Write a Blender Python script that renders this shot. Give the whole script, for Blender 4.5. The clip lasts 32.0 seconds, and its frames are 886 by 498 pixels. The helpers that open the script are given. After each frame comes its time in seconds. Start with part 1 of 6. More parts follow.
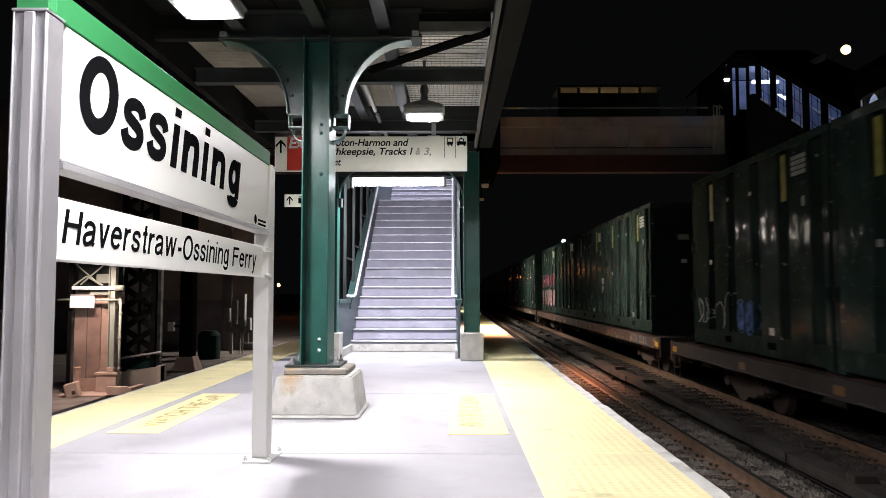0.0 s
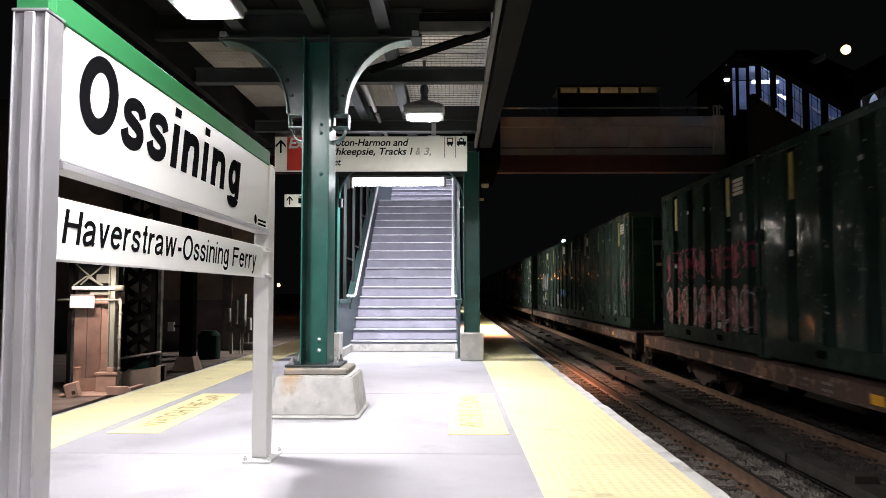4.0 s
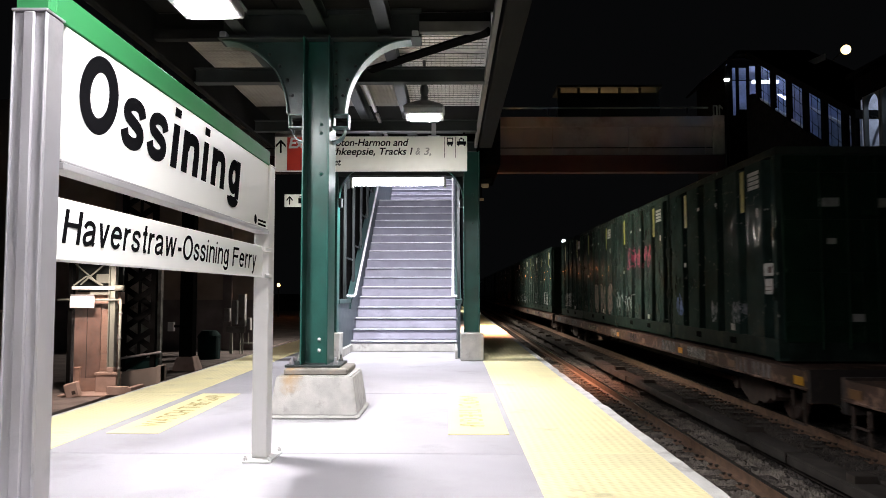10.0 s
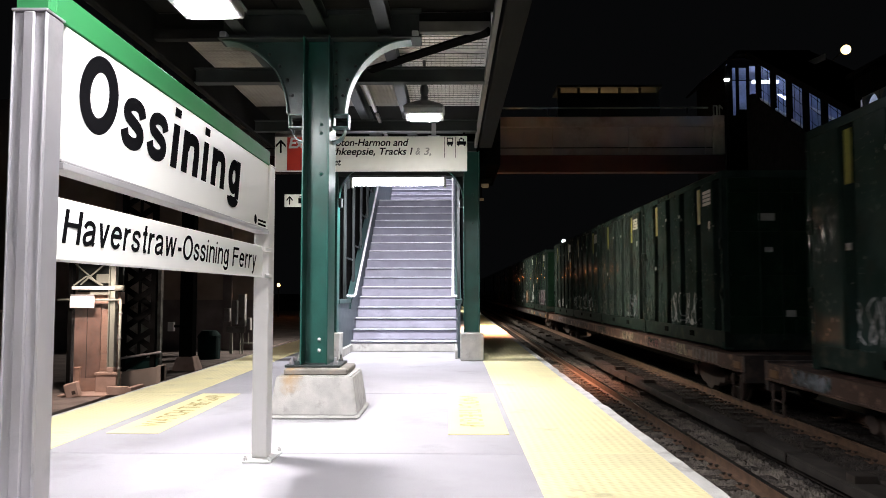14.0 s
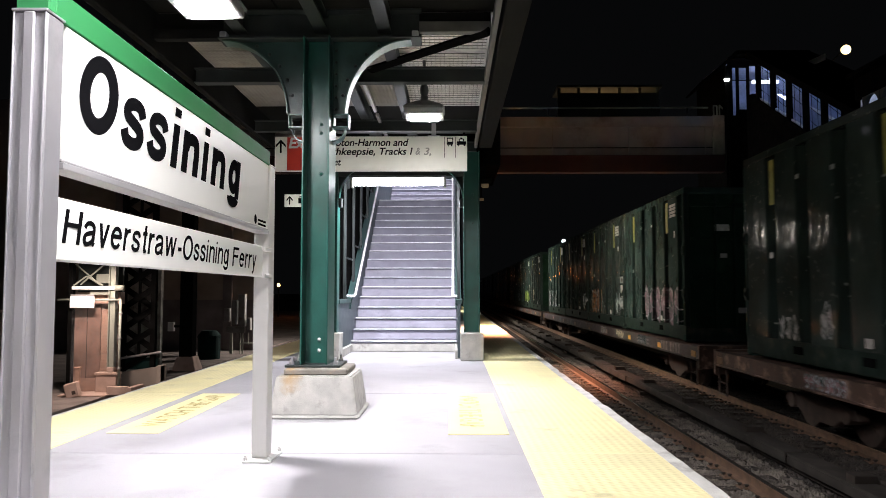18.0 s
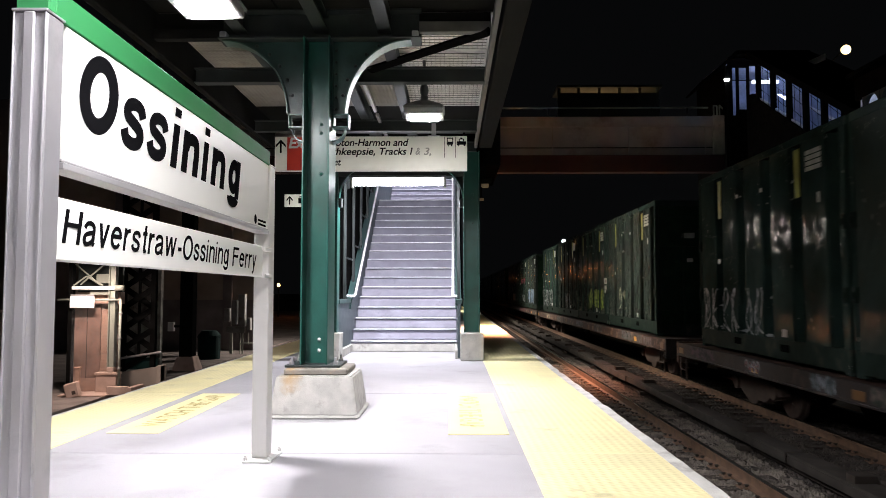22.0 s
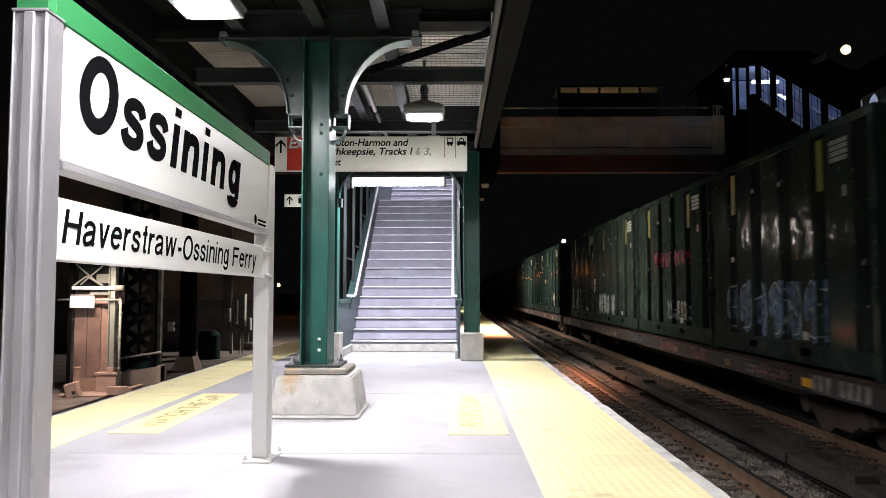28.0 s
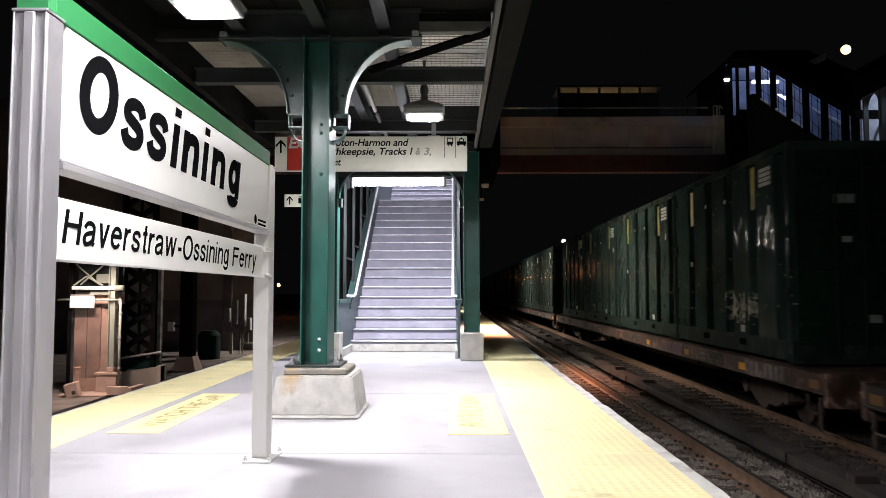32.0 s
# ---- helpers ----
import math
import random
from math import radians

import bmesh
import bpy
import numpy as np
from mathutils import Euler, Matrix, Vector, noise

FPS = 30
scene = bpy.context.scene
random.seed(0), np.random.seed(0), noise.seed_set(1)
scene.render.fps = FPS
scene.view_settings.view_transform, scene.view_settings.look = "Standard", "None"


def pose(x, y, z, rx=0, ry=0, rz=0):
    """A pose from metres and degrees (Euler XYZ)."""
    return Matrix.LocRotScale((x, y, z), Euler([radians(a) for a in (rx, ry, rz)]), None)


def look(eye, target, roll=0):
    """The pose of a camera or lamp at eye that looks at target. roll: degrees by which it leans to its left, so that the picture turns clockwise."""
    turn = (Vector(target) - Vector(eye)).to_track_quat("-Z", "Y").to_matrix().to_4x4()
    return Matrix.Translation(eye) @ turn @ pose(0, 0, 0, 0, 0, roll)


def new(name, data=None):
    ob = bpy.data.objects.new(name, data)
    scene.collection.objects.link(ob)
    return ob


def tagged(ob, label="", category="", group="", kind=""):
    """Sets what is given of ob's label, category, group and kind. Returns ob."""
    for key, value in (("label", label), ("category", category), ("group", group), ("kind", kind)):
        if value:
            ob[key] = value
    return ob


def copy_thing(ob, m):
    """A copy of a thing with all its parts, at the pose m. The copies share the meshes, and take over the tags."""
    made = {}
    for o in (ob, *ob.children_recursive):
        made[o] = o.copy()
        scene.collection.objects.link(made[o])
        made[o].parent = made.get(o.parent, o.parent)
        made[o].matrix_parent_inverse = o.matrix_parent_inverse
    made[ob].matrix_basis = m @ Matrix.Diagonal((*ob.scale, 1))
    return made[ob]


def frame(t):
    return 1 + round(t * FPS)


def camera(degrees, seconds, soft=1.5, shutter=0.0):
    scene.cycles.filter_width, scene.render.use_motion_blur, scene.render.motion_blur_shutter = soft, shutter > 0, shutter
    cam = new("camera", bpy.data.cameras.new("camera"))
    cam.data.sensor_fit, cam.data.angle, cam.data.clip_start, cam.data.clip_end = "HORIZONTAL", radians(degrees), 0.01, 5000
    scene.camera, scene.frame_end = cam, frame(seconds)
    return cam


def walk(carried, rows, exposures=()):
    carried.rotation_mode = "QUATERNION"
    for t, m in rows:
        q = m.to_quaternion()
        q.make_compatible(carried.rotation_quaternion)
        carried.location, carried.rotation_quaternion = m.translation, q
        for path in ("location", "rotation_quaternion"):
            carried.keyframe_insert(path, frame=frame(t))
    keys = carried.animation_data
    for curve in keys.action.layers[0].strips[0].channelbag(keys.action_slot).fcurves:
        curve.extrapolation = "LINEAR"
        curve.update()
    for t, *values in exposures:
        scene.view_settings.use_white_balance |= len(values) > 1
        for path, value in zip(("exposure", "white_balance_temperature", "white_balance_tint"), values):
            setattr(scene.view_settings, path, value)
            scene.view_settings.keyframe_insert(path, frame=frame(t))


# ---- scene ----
cam = camera(62.19, 32.0, soft=0.65, shutter=0.5)
EYE = Vector((0, 0, 1.07))
STAND = look(EYE, EYE + Vector((-0.01226, 0.99822, 0.05836)))
walk(cam, [(0, STAND), (32, STAND)], exposures=[(0, 0.1), (32, 0.1)])

# ---------- night sky ----------
world = bpy.data.worlds.new("night")
scene.world = world
world.use_nodes = True
wbg = world.node_tree.nodes["Background"]
wbg.inputs[0].default_value = (0.85, 0.9, 1.0, 1)
wbg.inputs[1].default_value = 0.0022


def lamp_area(name, m, sx, sy, watts, colour, spread=180):
    d = bpy.data.lights.new(name, "AREA")
    d.shape, d.size, d.size_y, d.energy, d.color, d.spread = "RECTANGLE", sx, sy, watts, colour, radians(spread)
    ob = new(name, d)
    ob.matrix_basis = m
    return ob


def lamp_point(name, xyz, watts, colour, radius=0.08):
    d = bpy.data.lights.new(name, "POINT")
    d.energy, d.color, d.shadow_soft_size = watts, colour, radius
    ob = new(name, d)
    ob.location = xyz
    return ob


COOL = (1.0, 0.97, 1.0)
CANOPY_LAMPS = [(-1.72, 5.02, 3.06), (-0.31, 8.1, 3.03), (-0.30, 1.75, 2.97), (-1.62, -1.5, 2.97), (-0.3, -4.6, 2.97)]
LAMP_WATTS = [132, 128, 92, 84, 66]
for (lx, ly, lz), lw in zip(CANOPY_LAMPS, LAMP_WATTS):
    lamp_area("canopy_lamp_light", pose(lx, ly, lz - 0.038), 0.31, 0.27, lw, COOL, 158)
# lamps along the platform beyond the stairs
FLOOD_TILT = -50                  # the floodlights face the tracks
# third lamp is added out of view to brighten the far train
FAR_LAMPS = [(0.64, 22.6, 3.0), (0.80, 41.0, 3.0), (0.9, 52.0, 3.0)]
for (lx, ly, lz), lw in zip(FAR_LAMPS, (265, 330, 380)):
    lamp_area("far_platform_light", pose(lx + 0.10, ly, lz - 0.06, 0, FLOOD_TILT), 0.30 if ly < 30 else 0.26, 0.26 if ly < 30 else 0.22, lw, (1.0, 0.91, 0.80), 145)
# added unseen lamp on the platform's left edge behind the stairs, brightens the wall
lamp_area("far_platform_light", pose(-3.15, 27.0, 3.08, 0, 35), 0.40, 0.3, 620, (1.0, 0.90, 0.82), 170)
# lamp on the platform beyond the train
lamp_area("far_platform_light", look(Vector((8.23, 25.0, 2.6)), Vector((6.3, 29.4, 1.9))), 0.24, 0.3, 120, (0.9, 1.0, 0.93), 75)
# fluorescent tube over the stairs, then two added unseen to brighten the upper steps
lamp_area("stair_tube_light", pose(-0.85, 11.62, 2.70, 38), 1.4, 0.12, 225, (0.93, 0.92, 1.0))
lamp_area("stair_tube_light", pose(-0.85, 16.0, 4.60, 8), 1.4, 0.12, 7, (0.90, 0.89, 1.0))
lamp_area("stair_tube_light", pose(-0.85, 19.8, 6.0, 8), 1.4, 0.12, 150, (0.90, 0.89, 1.0))
# street lamp beyond the tracks, lamp over the gate, lamp under the bridge
lamp_point("street_lamp_light", (21.69, 39.7, 14.2), 800, (1.0, 0.78, 0.42), 0.2)
lamp_area("gate_lamp_light", pose(-6.94, 13.9, 1.61), 0.4, 0.24, 95, (1.0, 0.77, 0.66))
lamp_area("bridge_lamp_light", pose(0.58, 20.8, 3.22), 0.3, 0.2, 800, (1.0, 0.36, 0.20), 100)
# added upward lamp that brightens the girder face, no fixture of its own
lamp_area("bridge_lamp_light", pose(0.62, 20.95, 3.26, 128), 0.12, 0.12, 95, (1.0, 0.62, 0.50), 150)
# tubes inside the far stair enclosure
lamp_area("enclosure_light", pose(10.3, 20.4, 6.55, 208.6), 0.12, 3.2, 16, (0.55, 0.68, 1.0))
lamp_area("enclosure_light", pose(9.7, 22.9, 8.12, 30), 1.6, 0.12, 6, (0.50, 0.62, 1.0))
lamp_area("enclosure_light", pose(10.0, 17.6, 5.40, 28.6), 0.12, 1.8, 8, (0.72, 0.92, 0.95))
lamp_area("enclosure_light", pose(9.6, 23.3, 7.5, 180), 1.8, 0.12, 3.5, (0.66, 0.74, 1.0))
lamp_area("enclosure_light", pose(9.9, 21.7, 6.85, 208.6), 0.12, 0.8, 10, (0.62, 0.70, 1.0))
lamp_area("enclosure_light", pose(9.9, 15.2, 5.70), 0.12, 1.2, 22, (0.75, 0.82, 1.0))


# ---------- materials ----------
def mat(name, base, rough=0.6, metal=0.0, var=0.25, scale=6.0, bump=0.15, fine=60.0, stain=None, stain_amt=0.0, stain_scale=1.5,
        spec=0.5, tint=None, coat=0.0, rvar=0.12):
    m = bpy.data.materials.new(name)
    m.use_nodes = True
    nt = m.node_tree
    n, l = nt.nodes, nt.links
    b = n["Principled BSDF"]
    tc = n.new("ShaderNodeTexCoord")
    info = n.new("ShaderNodeObjectInfo")
    shift = n.new("ShaderNodeVectorMath")
    shift.operation = "MULTIPLY_ADD"
    l.new(info.outputs["Random"], shift.inputs[0])
    shift.inputs[1].default_value = (37, 19, 53)
    l.new(tc.outputs["Object"], shift.inputs[2])
    big = n.new("ShaderNodeTexNoise")
    big.inputs["Scale"].default_value, big.inputs["Detail"].default_value = scale, 6
    l.new(shift.outputs[0], big.inputs["Vector"])
    small = n.new("ShaderNodeTexNoise")
    small.inputs["Scale"].default_value, small.inputs["Detail"].default_value = fine, 3
    l.new(shift.outputs[0], small.inputs["Vector"])
    mix = n.new("ShaderNodeMix")
    mix.data_type = "RGBA"
    lo = [max(0, c * (1 - var)) for c in base]
    hi = [min(1, c * (1 + var)) for c in (tint or base)]
    mix.inputs["A"].default_value, mix.inputs["B"].default_value = (*lo, 1), (*hi, 1)
    ramp = n.new("ShaderNodeMapRange")
    ramp.inputs[1].default_value, ramp.inputs[2].default_value = 0.3, 0.7
    l.new(big.outputs["Fac"], ramp.inputs[0])
    l.new(ramp.outputs[0], mix.inputs["Factor"])
    col = mix.outputs["Result"]
    if stain:
        st = n.new("ShaderNodeTexNoise")
        st.inputs["Scale"].default_value, st.inputs["Detail"].default_value, st.inputs["Roughness"].default_value = stain_scale, 8, 0.65
        l.new(shift.outputs[0], st.inputs["Vector"])
        r2 = n.new("ShaderNodeMapRange")
        r2.inputs[1].default_value, r2.inputs[2].default_value = 0.66 - 0.3 * stain_amt, 0.80 - 0.22 * stain_amt
        l.new(st.outputs["Fac"], r2.inputs[0])
        mx = n.new("ShaderNodeMix")
        mx.data_type = "RGBA"
        mx.inputs["B"].default_value = (*stain, 1)
        l.new(r2.outputs[0], mx.inputs["Factor"])
        l.new(col, mx.inputs["A"])
        col = mx.outputs["Result"]
    l.new(col, b.inputs["Base Color"])
    rr = n.new("ShaderNodeMapRange")
    rr.inputs[3].default_value, rr.inputs[4].default_value = max(0.03, rough - rvar), min(1, rough + rvar)
    l.new(big.outputs["Fac"], rr.inputs[0])
    l.new(rr.outputs[0], b.inputs["Roughness"])
    b.inputs["Metallic"].default_value = metal
    b.inputs["Specular IOR Level"].default_value = spec
    b.inputs["Coat Weight"].default_value = coat
    bp = n.new("ShaderNodeBump")
    bp.inputs["Strength"].default_value, bp.inputs["Distance"].default_value = bump, 0.01
    l.new(small.outputs["Fac"], bp.inputs["Height"])
    l.new(bp.outputs[0], b.inputs["Normal"])
    return m


def glow(name, colour, strength):
    m = bpy.data.materials.new(name)
    m.use_nodes = True
    b = m.node_tree.nodes["Principled BSDF"]
    b.inputs["Base Color"].default_value = (0.1, 0.1, 0.1, 1)
    b.inputs["Emission Color"].default_value = (*colour, 1)
    b.inputs["Emission Strength"].default_value = strength
    return m


def glass(name, colour=(0.9, 0.95, 1.0), rough=0.02):
    m = bpy.data.materials.new(name)
    m.use_nodes = True
    b = m.node_tree.nodes["Principled BSDF"]
    b.inputs["Base Color"].default_value = (*colour, 1)
    b.inputs["Roughness"].default_value = rough
    b.inputs["Transmission Weight"].default_value = 1.0
    b.inputs["IOR"].default_value = 1.1
    return m


def ribbed(name, base, pitch, axis, rough=0.5, depth=0.6, var=0.15):
    """A surface with fine parallel ribs in one or two directions."""
    m = mat(name, base, rough, var=var, scale=2.5, bump=0.1, stain=[c * 0.6 for c in base], stain_amt=0.25, stain_scale=3)
    nt = m.node_tree
    n, l = nt.nodes, nt.links
    tc = n.new("ShaderNodeTexCoord")
    prev = None
    for ax in axis:
        w = n.new("ShaderNodeTexWave")
        w.bands_direction = ax
        w.inputs["Scale"].default_value = 0.314 / pitch
        l.new(tc.outputs["Object"], w.inputs["Vector"])
        if prev is None:
            prev = w.outputs["Fac"]
        else:
            mm = n.new("ShaderNodeMath")
            mm.operation = "MULTIPLY"
            l.new(prev, mm.inputs[0])
            l.new(w.outputs["Fac"], mm.inputs[1])
            prev = mm.outputs[0]
    b = n.new("ShaderNodeBump")
    b.inputs["Strength"].default_value, b.inputs["Distance"].default_value = depth, 0.008
    l.new(prev, b.inputs["Height"])
    l.new(b.outputs[0], n["Principled BSDF"].inputs["Normal"])
    return m


M = {}
M["slab"] = mat("platform_concrete", (0.365, 0.355, 0.378), 0.75, var=0.10, scale=1.2, bump=0.2, fine=90, stain=(0.30, 0.29, 0.30), stain_amt=0.42)
M["concrete"] = mat("weathered_concrete", (0.40, 0.39, 0.36), 0.85, var=0.2, scale=5, bump=0.5, fine=70, stain=(0.2, 0.19, 0.17), stain_amt=0.35, stain_scale=4)
def rust_run(name, spot, spread):
    """Concrete with one run of rust that starts at a spot and trails downward."""
    m = mat(name, (0.42, 0.41, 0.385), 0.85, var=0.15, scale=9, bump=0.25, fine=110, stain=(0.25, 0.24, 0.22), stain_amt=0.3, stain_scale=7)
    n, l = m.node_tree.nodes, m.node_tree.links
    b = n["Principled BSDF"]
    col = b.inputs["Base Color"].links[0].from_socket
    tc = n.new("ShaderNodeTexCoord")
    d = n.new("ShaderNodeVectorMath")
    d.operation = "SUBTRACT"
    d.inputs[1].default_value = spot
    l.new(tc.outputs["Object"], d.inputs[0])
    s = n.new("ShaderNodeVectorMath")
    s.operation = "MULTIPLY"
    s.inputs[1].default_value = spread
    l.new(d.outputs[0], s.inputs[0])
    ln = n.new("ShaderNodeVectorMath")
    ln.operation = "LENGTH"
    l.new(s.outputs[0], ln.inputs[0])
    nz = n.new("ShaderNodeTexNoise")
    nz.inputs["Scale"].default_value = 16
    l.new(tc.outputs["Object"], nz.inputs["Vector"])
    ad = n.new("ShaderNodeMath")
    ad.operation = "ADD"
    l.new(ln.outputs["Value"], ad.inputs[0])
    l.new(nz.outputs["Fac"], ad.inputs[1])
    mr = n.new("ShaderNodeMapRange")
    mr.inputs[1].default_value, mr.inputs[2].default_value, mr.inputs[3].default_value, mr.inputs[4].default_value = 0.5, 1.5, 0.92, 0.0
    l.new(ad.outputs[0], mr.inputs[0])
    mx = n.new("ShaderNodeMix")
    mx.data_type = "RGBA"
    mx.inputs["B"].default_value = (0.40, 0.25, 0.09, 1)
    l.new(mr.outputs[0], mx.inputs["Factor"])
    l.new(col, mx.inputs["A"])
    l.new(mx.outputs["Result"], b.inputs["Base Color"])
    return m


M["coping"] = mat("worn_pale_coping", (0.60, 0.585, 0.55), 0.85, var=0.15, scale=6, bump=0.5, fine=60, stain=(0.30, 0.28, 0.25), stain_amt=0.35, stain_scale=5)
M["rust_run"] = rust_run("concrete_with_rust_run", (-0.20, -0.33, 0.35), (9, 5, 6))
M["rust_concrete"] = mat("rust_streaked_grout", (0.21, 0.19, 0.165), 0.85, var=0.2, scale=5, bump=0.5, stain=(0.36, 0.22, 0.09), stain_amt=0.35, stain_scale=5)
M["tactile"] = ribbed("tactile_yellow", (0.80, 0.72, 0.41), 0.06, "XY", 0.6, 0.5, 0.08)
M["yellow"] = mat("yellow_paint", (0.74, 0.66, 0.36), 0.6, var=0.10, scale=3, stain=(0.55, 0.5, 0.35), stain_amt=0.3)
M["black"] = mat("black_lettering", (0.006, 0.006, 0.007), 0.9, var=0.1, bump=0.0, spec=0.0)
M["faded_black"] = mat("faded_lettering_grey", (0.36, 0.36, 0.33), 0.8, var=0.2, spec=0.05)
M["worn"] = mat("worn_lettering", (0.46, 0.39, 0.18), 0.8, var=0.3, spec=0.1)
M["very_worn"] = mat("faded_lettering", (0.64, 0.55, 0.26), 0.8, var=0.3, spec=0.1)
M["green_steel"] = mat("dark_green_painted_steel", (0.0085, 0.066, 0.051), 0.36, var=0.25, scale=4, bump=0.08, fine=40, stain=(0.02, 0.05, 0.04), stain_amt=0.3)
# column green toned down for the shade on the bracket webs
M["shaded_green"] = mat("shaded_bracket_green", (0.022, 0.052, 0.045), 0.36, var=0.3, scale=4, bump=0.14, spec=0.45, stain=(0.008, 0.015, 0.013), stain_amt=0.4)
# paler green: the lamp light on the curved flanges put into the paint
M["lit_edge"] = mat("lit_green_flange", (0.055, 0.105, 0.088), 0.34, var=0.3, scale=6, bump=0.12, stain=(0.16, 0.18, 0.17), stain_amt=0.35, stain_scale=5)
M["bin_green"] = mat("dark_bin_green", (0.006, 0.020, 0.019), 0.85, var=0.2, spec=0.1)
M["black_steel"] = mat("soot_dark_steel", (0.012, 0.018, 0.017), 0.55, var=0.3, scale=3, bump=0.1)
M["canopy_steel"] = mat("sooty_green_canopy_steel", (0.032, 0.038, 0.037), 0.6, spec=0.25, var=0.3, scale=3, bump=0.1, stain=(0.026, 0.026, 0.024), stain_amt=0.3)
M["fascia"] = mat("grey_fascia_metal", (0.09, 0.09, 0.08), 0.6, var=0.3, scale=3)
# the pale roof panel again, darkened for the canopy's weakly lit left side
M["roof_dim"] = ribbed("shaded_roof_panel", (0.24, 0.22, 0.19), 0.05, "XY", 0.8, 0.8)
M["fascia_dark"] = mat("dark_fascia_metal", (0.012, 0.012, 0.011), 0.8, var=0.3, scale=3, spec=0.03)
# near black without gloss, so lamp light on these parts stays unseen
M["near_black"] = mat("near_black_matte", (0.006, 0.006, 0.006), 0.95, var=0.3, spec=0.0)
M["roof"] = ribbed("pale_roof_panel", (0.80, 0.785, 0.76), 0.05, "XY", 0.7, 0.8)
M["post_alu"] = mat("streaked_post_aluminium", (0.50, 0.49, 0.52), 0.42, 0.7, var=0.12, scale=2.5, bump=0.05, fine=150, stain=(0.40, 0.40, 0.43), stain_amt=0.3, stain_scale=4)
# paler than the other post's metal, to carry the lamp light on it
M["pale_post"] = mat("pale_metal", (0.66, 0.65, 0.63), 0.45, 0.1, var=0.06, scale=3, bump=0.03, stain=(0.5, 0.49, 0.48), stain_amt=0.25)
M["alu"] = mat("brushed_aluminium", (0.35, 0.345, 0.355), 0.5, 0.35, var=0.1, scale=4, bump=0.05, fine=150)
M["white_sign"] = mat("white_enamel", (0.78, 0.78, 0.75), 0.35, var=0.02, scale=3, bump=0.01)
M["green_sign"] = mat("green_enamel", (0.018, 0.185, 0.055), 0.7, var=0.05, bump=0.01)
M["cream_sign"] = mat("cream_enamel", (0.80, 0.80, 0.72), 0.4, var=0.03, bump=0.01)
M["red"] = mat("red_enamel", (0.50, 0.035, 0.02), 0.4, var=0.05, bump=0.01)
M["white_paint"] = mat("white_paint", (0.78, 0.78, 0.78), 0.45, var=0.05)
M["stair"] = mat("stair_concrete", (0.31, 0.30, 0.36), 0.8, var=0.16, scale=3, bump=0.25, fine=80, stain=(0.24, 0.23, 0.27), stain_amt=0.25, stain_scale=5)
M["nosing"] = mat("worn_steel_nosing", (0.70, 0.70, 0.72), 0.4, 0.3, var=0.2)
M["teal_rail"] = mat("dull_teal_rail", (0.03, 0.065, 0.062), 0.5, var=0.2)
M["panel"] = mat("grey_blue_panel", (0.055, 0.075, 0.085), 0.5, var=0.1)
M["glass"] = glass("clear_pane")
M["housing"] = mat("lamp_housing", (0.16, 0.17, 0.17), 0.5, 0.3)
M["diffuser"] = glow("lit_diffuser", (1.0, 0.98, 1.0), 130)
M["tube"] = glow("lit_tube", (0.93, 0.92, 1.0), 20)
M["sodium"] = glow("sodium_bulb", (1.0, 0.74, 0.34), 2.4)
M["warm_glow"] = glow("warm_bulb", (1.0, 0.55, 0.22), 3)
M["dim_glow"] = glow("dim_warm_bulb", (1.0, 0.62, 0.3), 0.05)
M["soft_glow"] = glow("shaded_bulb", (0.95, 1.0, 0.97), 2)
M["white_glow"] = glow("white_bulb", (0.95, 1.0, 1.0), 12)
M["ballast"] = mat("oily_ballast", (0.034, 0.026, 0.021), 0.95, var=0.5, scale=14, bump=0.9, fine=30)
M["stone"] = mat("ballast_stone", (0.150, 0.128, 0.108), 0.9, var=0.5, scale=3, bump=0.4)
M["tie"] = mat("creosoted_timber", (0.035, 0.026, 0.02), 0.9, var=0.4, scale=5, bump=0.5)
M["rust"] = mat("rusty_rail", (0.15, 0.088, 0.055), 0.75, 0.2, var=0.35, scale=6, bump=0.3)
M["rail_top"] = mat("polished_rail_head", (0.30, 0.28, 0.27), 0.22, 0.95, var=0.1)
M["cover"] = mat("third_rail_cover", (0.042, 0.037, 0.032), 0.75, spec=0.2, var=0.45, scale=3)
M["car_steel"] = mat("rusty_dark_car_steel", (0.062, 0.034, 0.023), 0.55, 0.1, var=0.5, scale=2.2, bump=0.3, stain=(0.40, 0.25, 0.18), stain_amt=0.42, stain_scale=3.2)


def toned(m, colour, lo, hi, most):
    """Shifts some of the objects that share a paint towards another colour."""
    n, l = m.node_tree.nodes, m.node_tree.links
    b = n["Principled BSDF"]
    col = b.inputs["Base Color"].links[0].from_socket
    info, pick, mx = n.new("ShaderNodeObjectInfo"), n.new("ShaderNodeMapRange"), n.new("ShaderNodeMix")
    pick.inputs[1].default_value, pick.inputs[2].default_value, pick.inputs[4].default_value = lo, hi, most
    l.new(info.outputs["Random"], pick.inputs[0])
    mx.data_type = "RGBA"
    mx.inputs["B"].default_value = (*colour, 1)
    l.new(pick.outputs[0], mx.inputs["Factor"])
    l.new(col, mx.inputs["A"])
    l.new(mx.outputs["Result"], b.inputs["Base Color"])


toned(M["car_steel"], (0.018, 0.017, 0.017), 0.45, 0.6, 0.85)
M["truck"] = mat("greasy_cast_steel", (0.075, 0.052, 0.042), 0.6, 0.3, var=0.4)
M["reflector"] = mat("amber_reflector", (0.72, 0.36, 0.03), 0.35, var=0.1)
toned(M["reflector"], (0.10, 0.055, 0.035), 0.40, 0.55, 0.9)
M["faded_white"] = mat("faded_white_paint", (0.36, 0.36, 0.34), 0.6, var=0.3, scale=8)
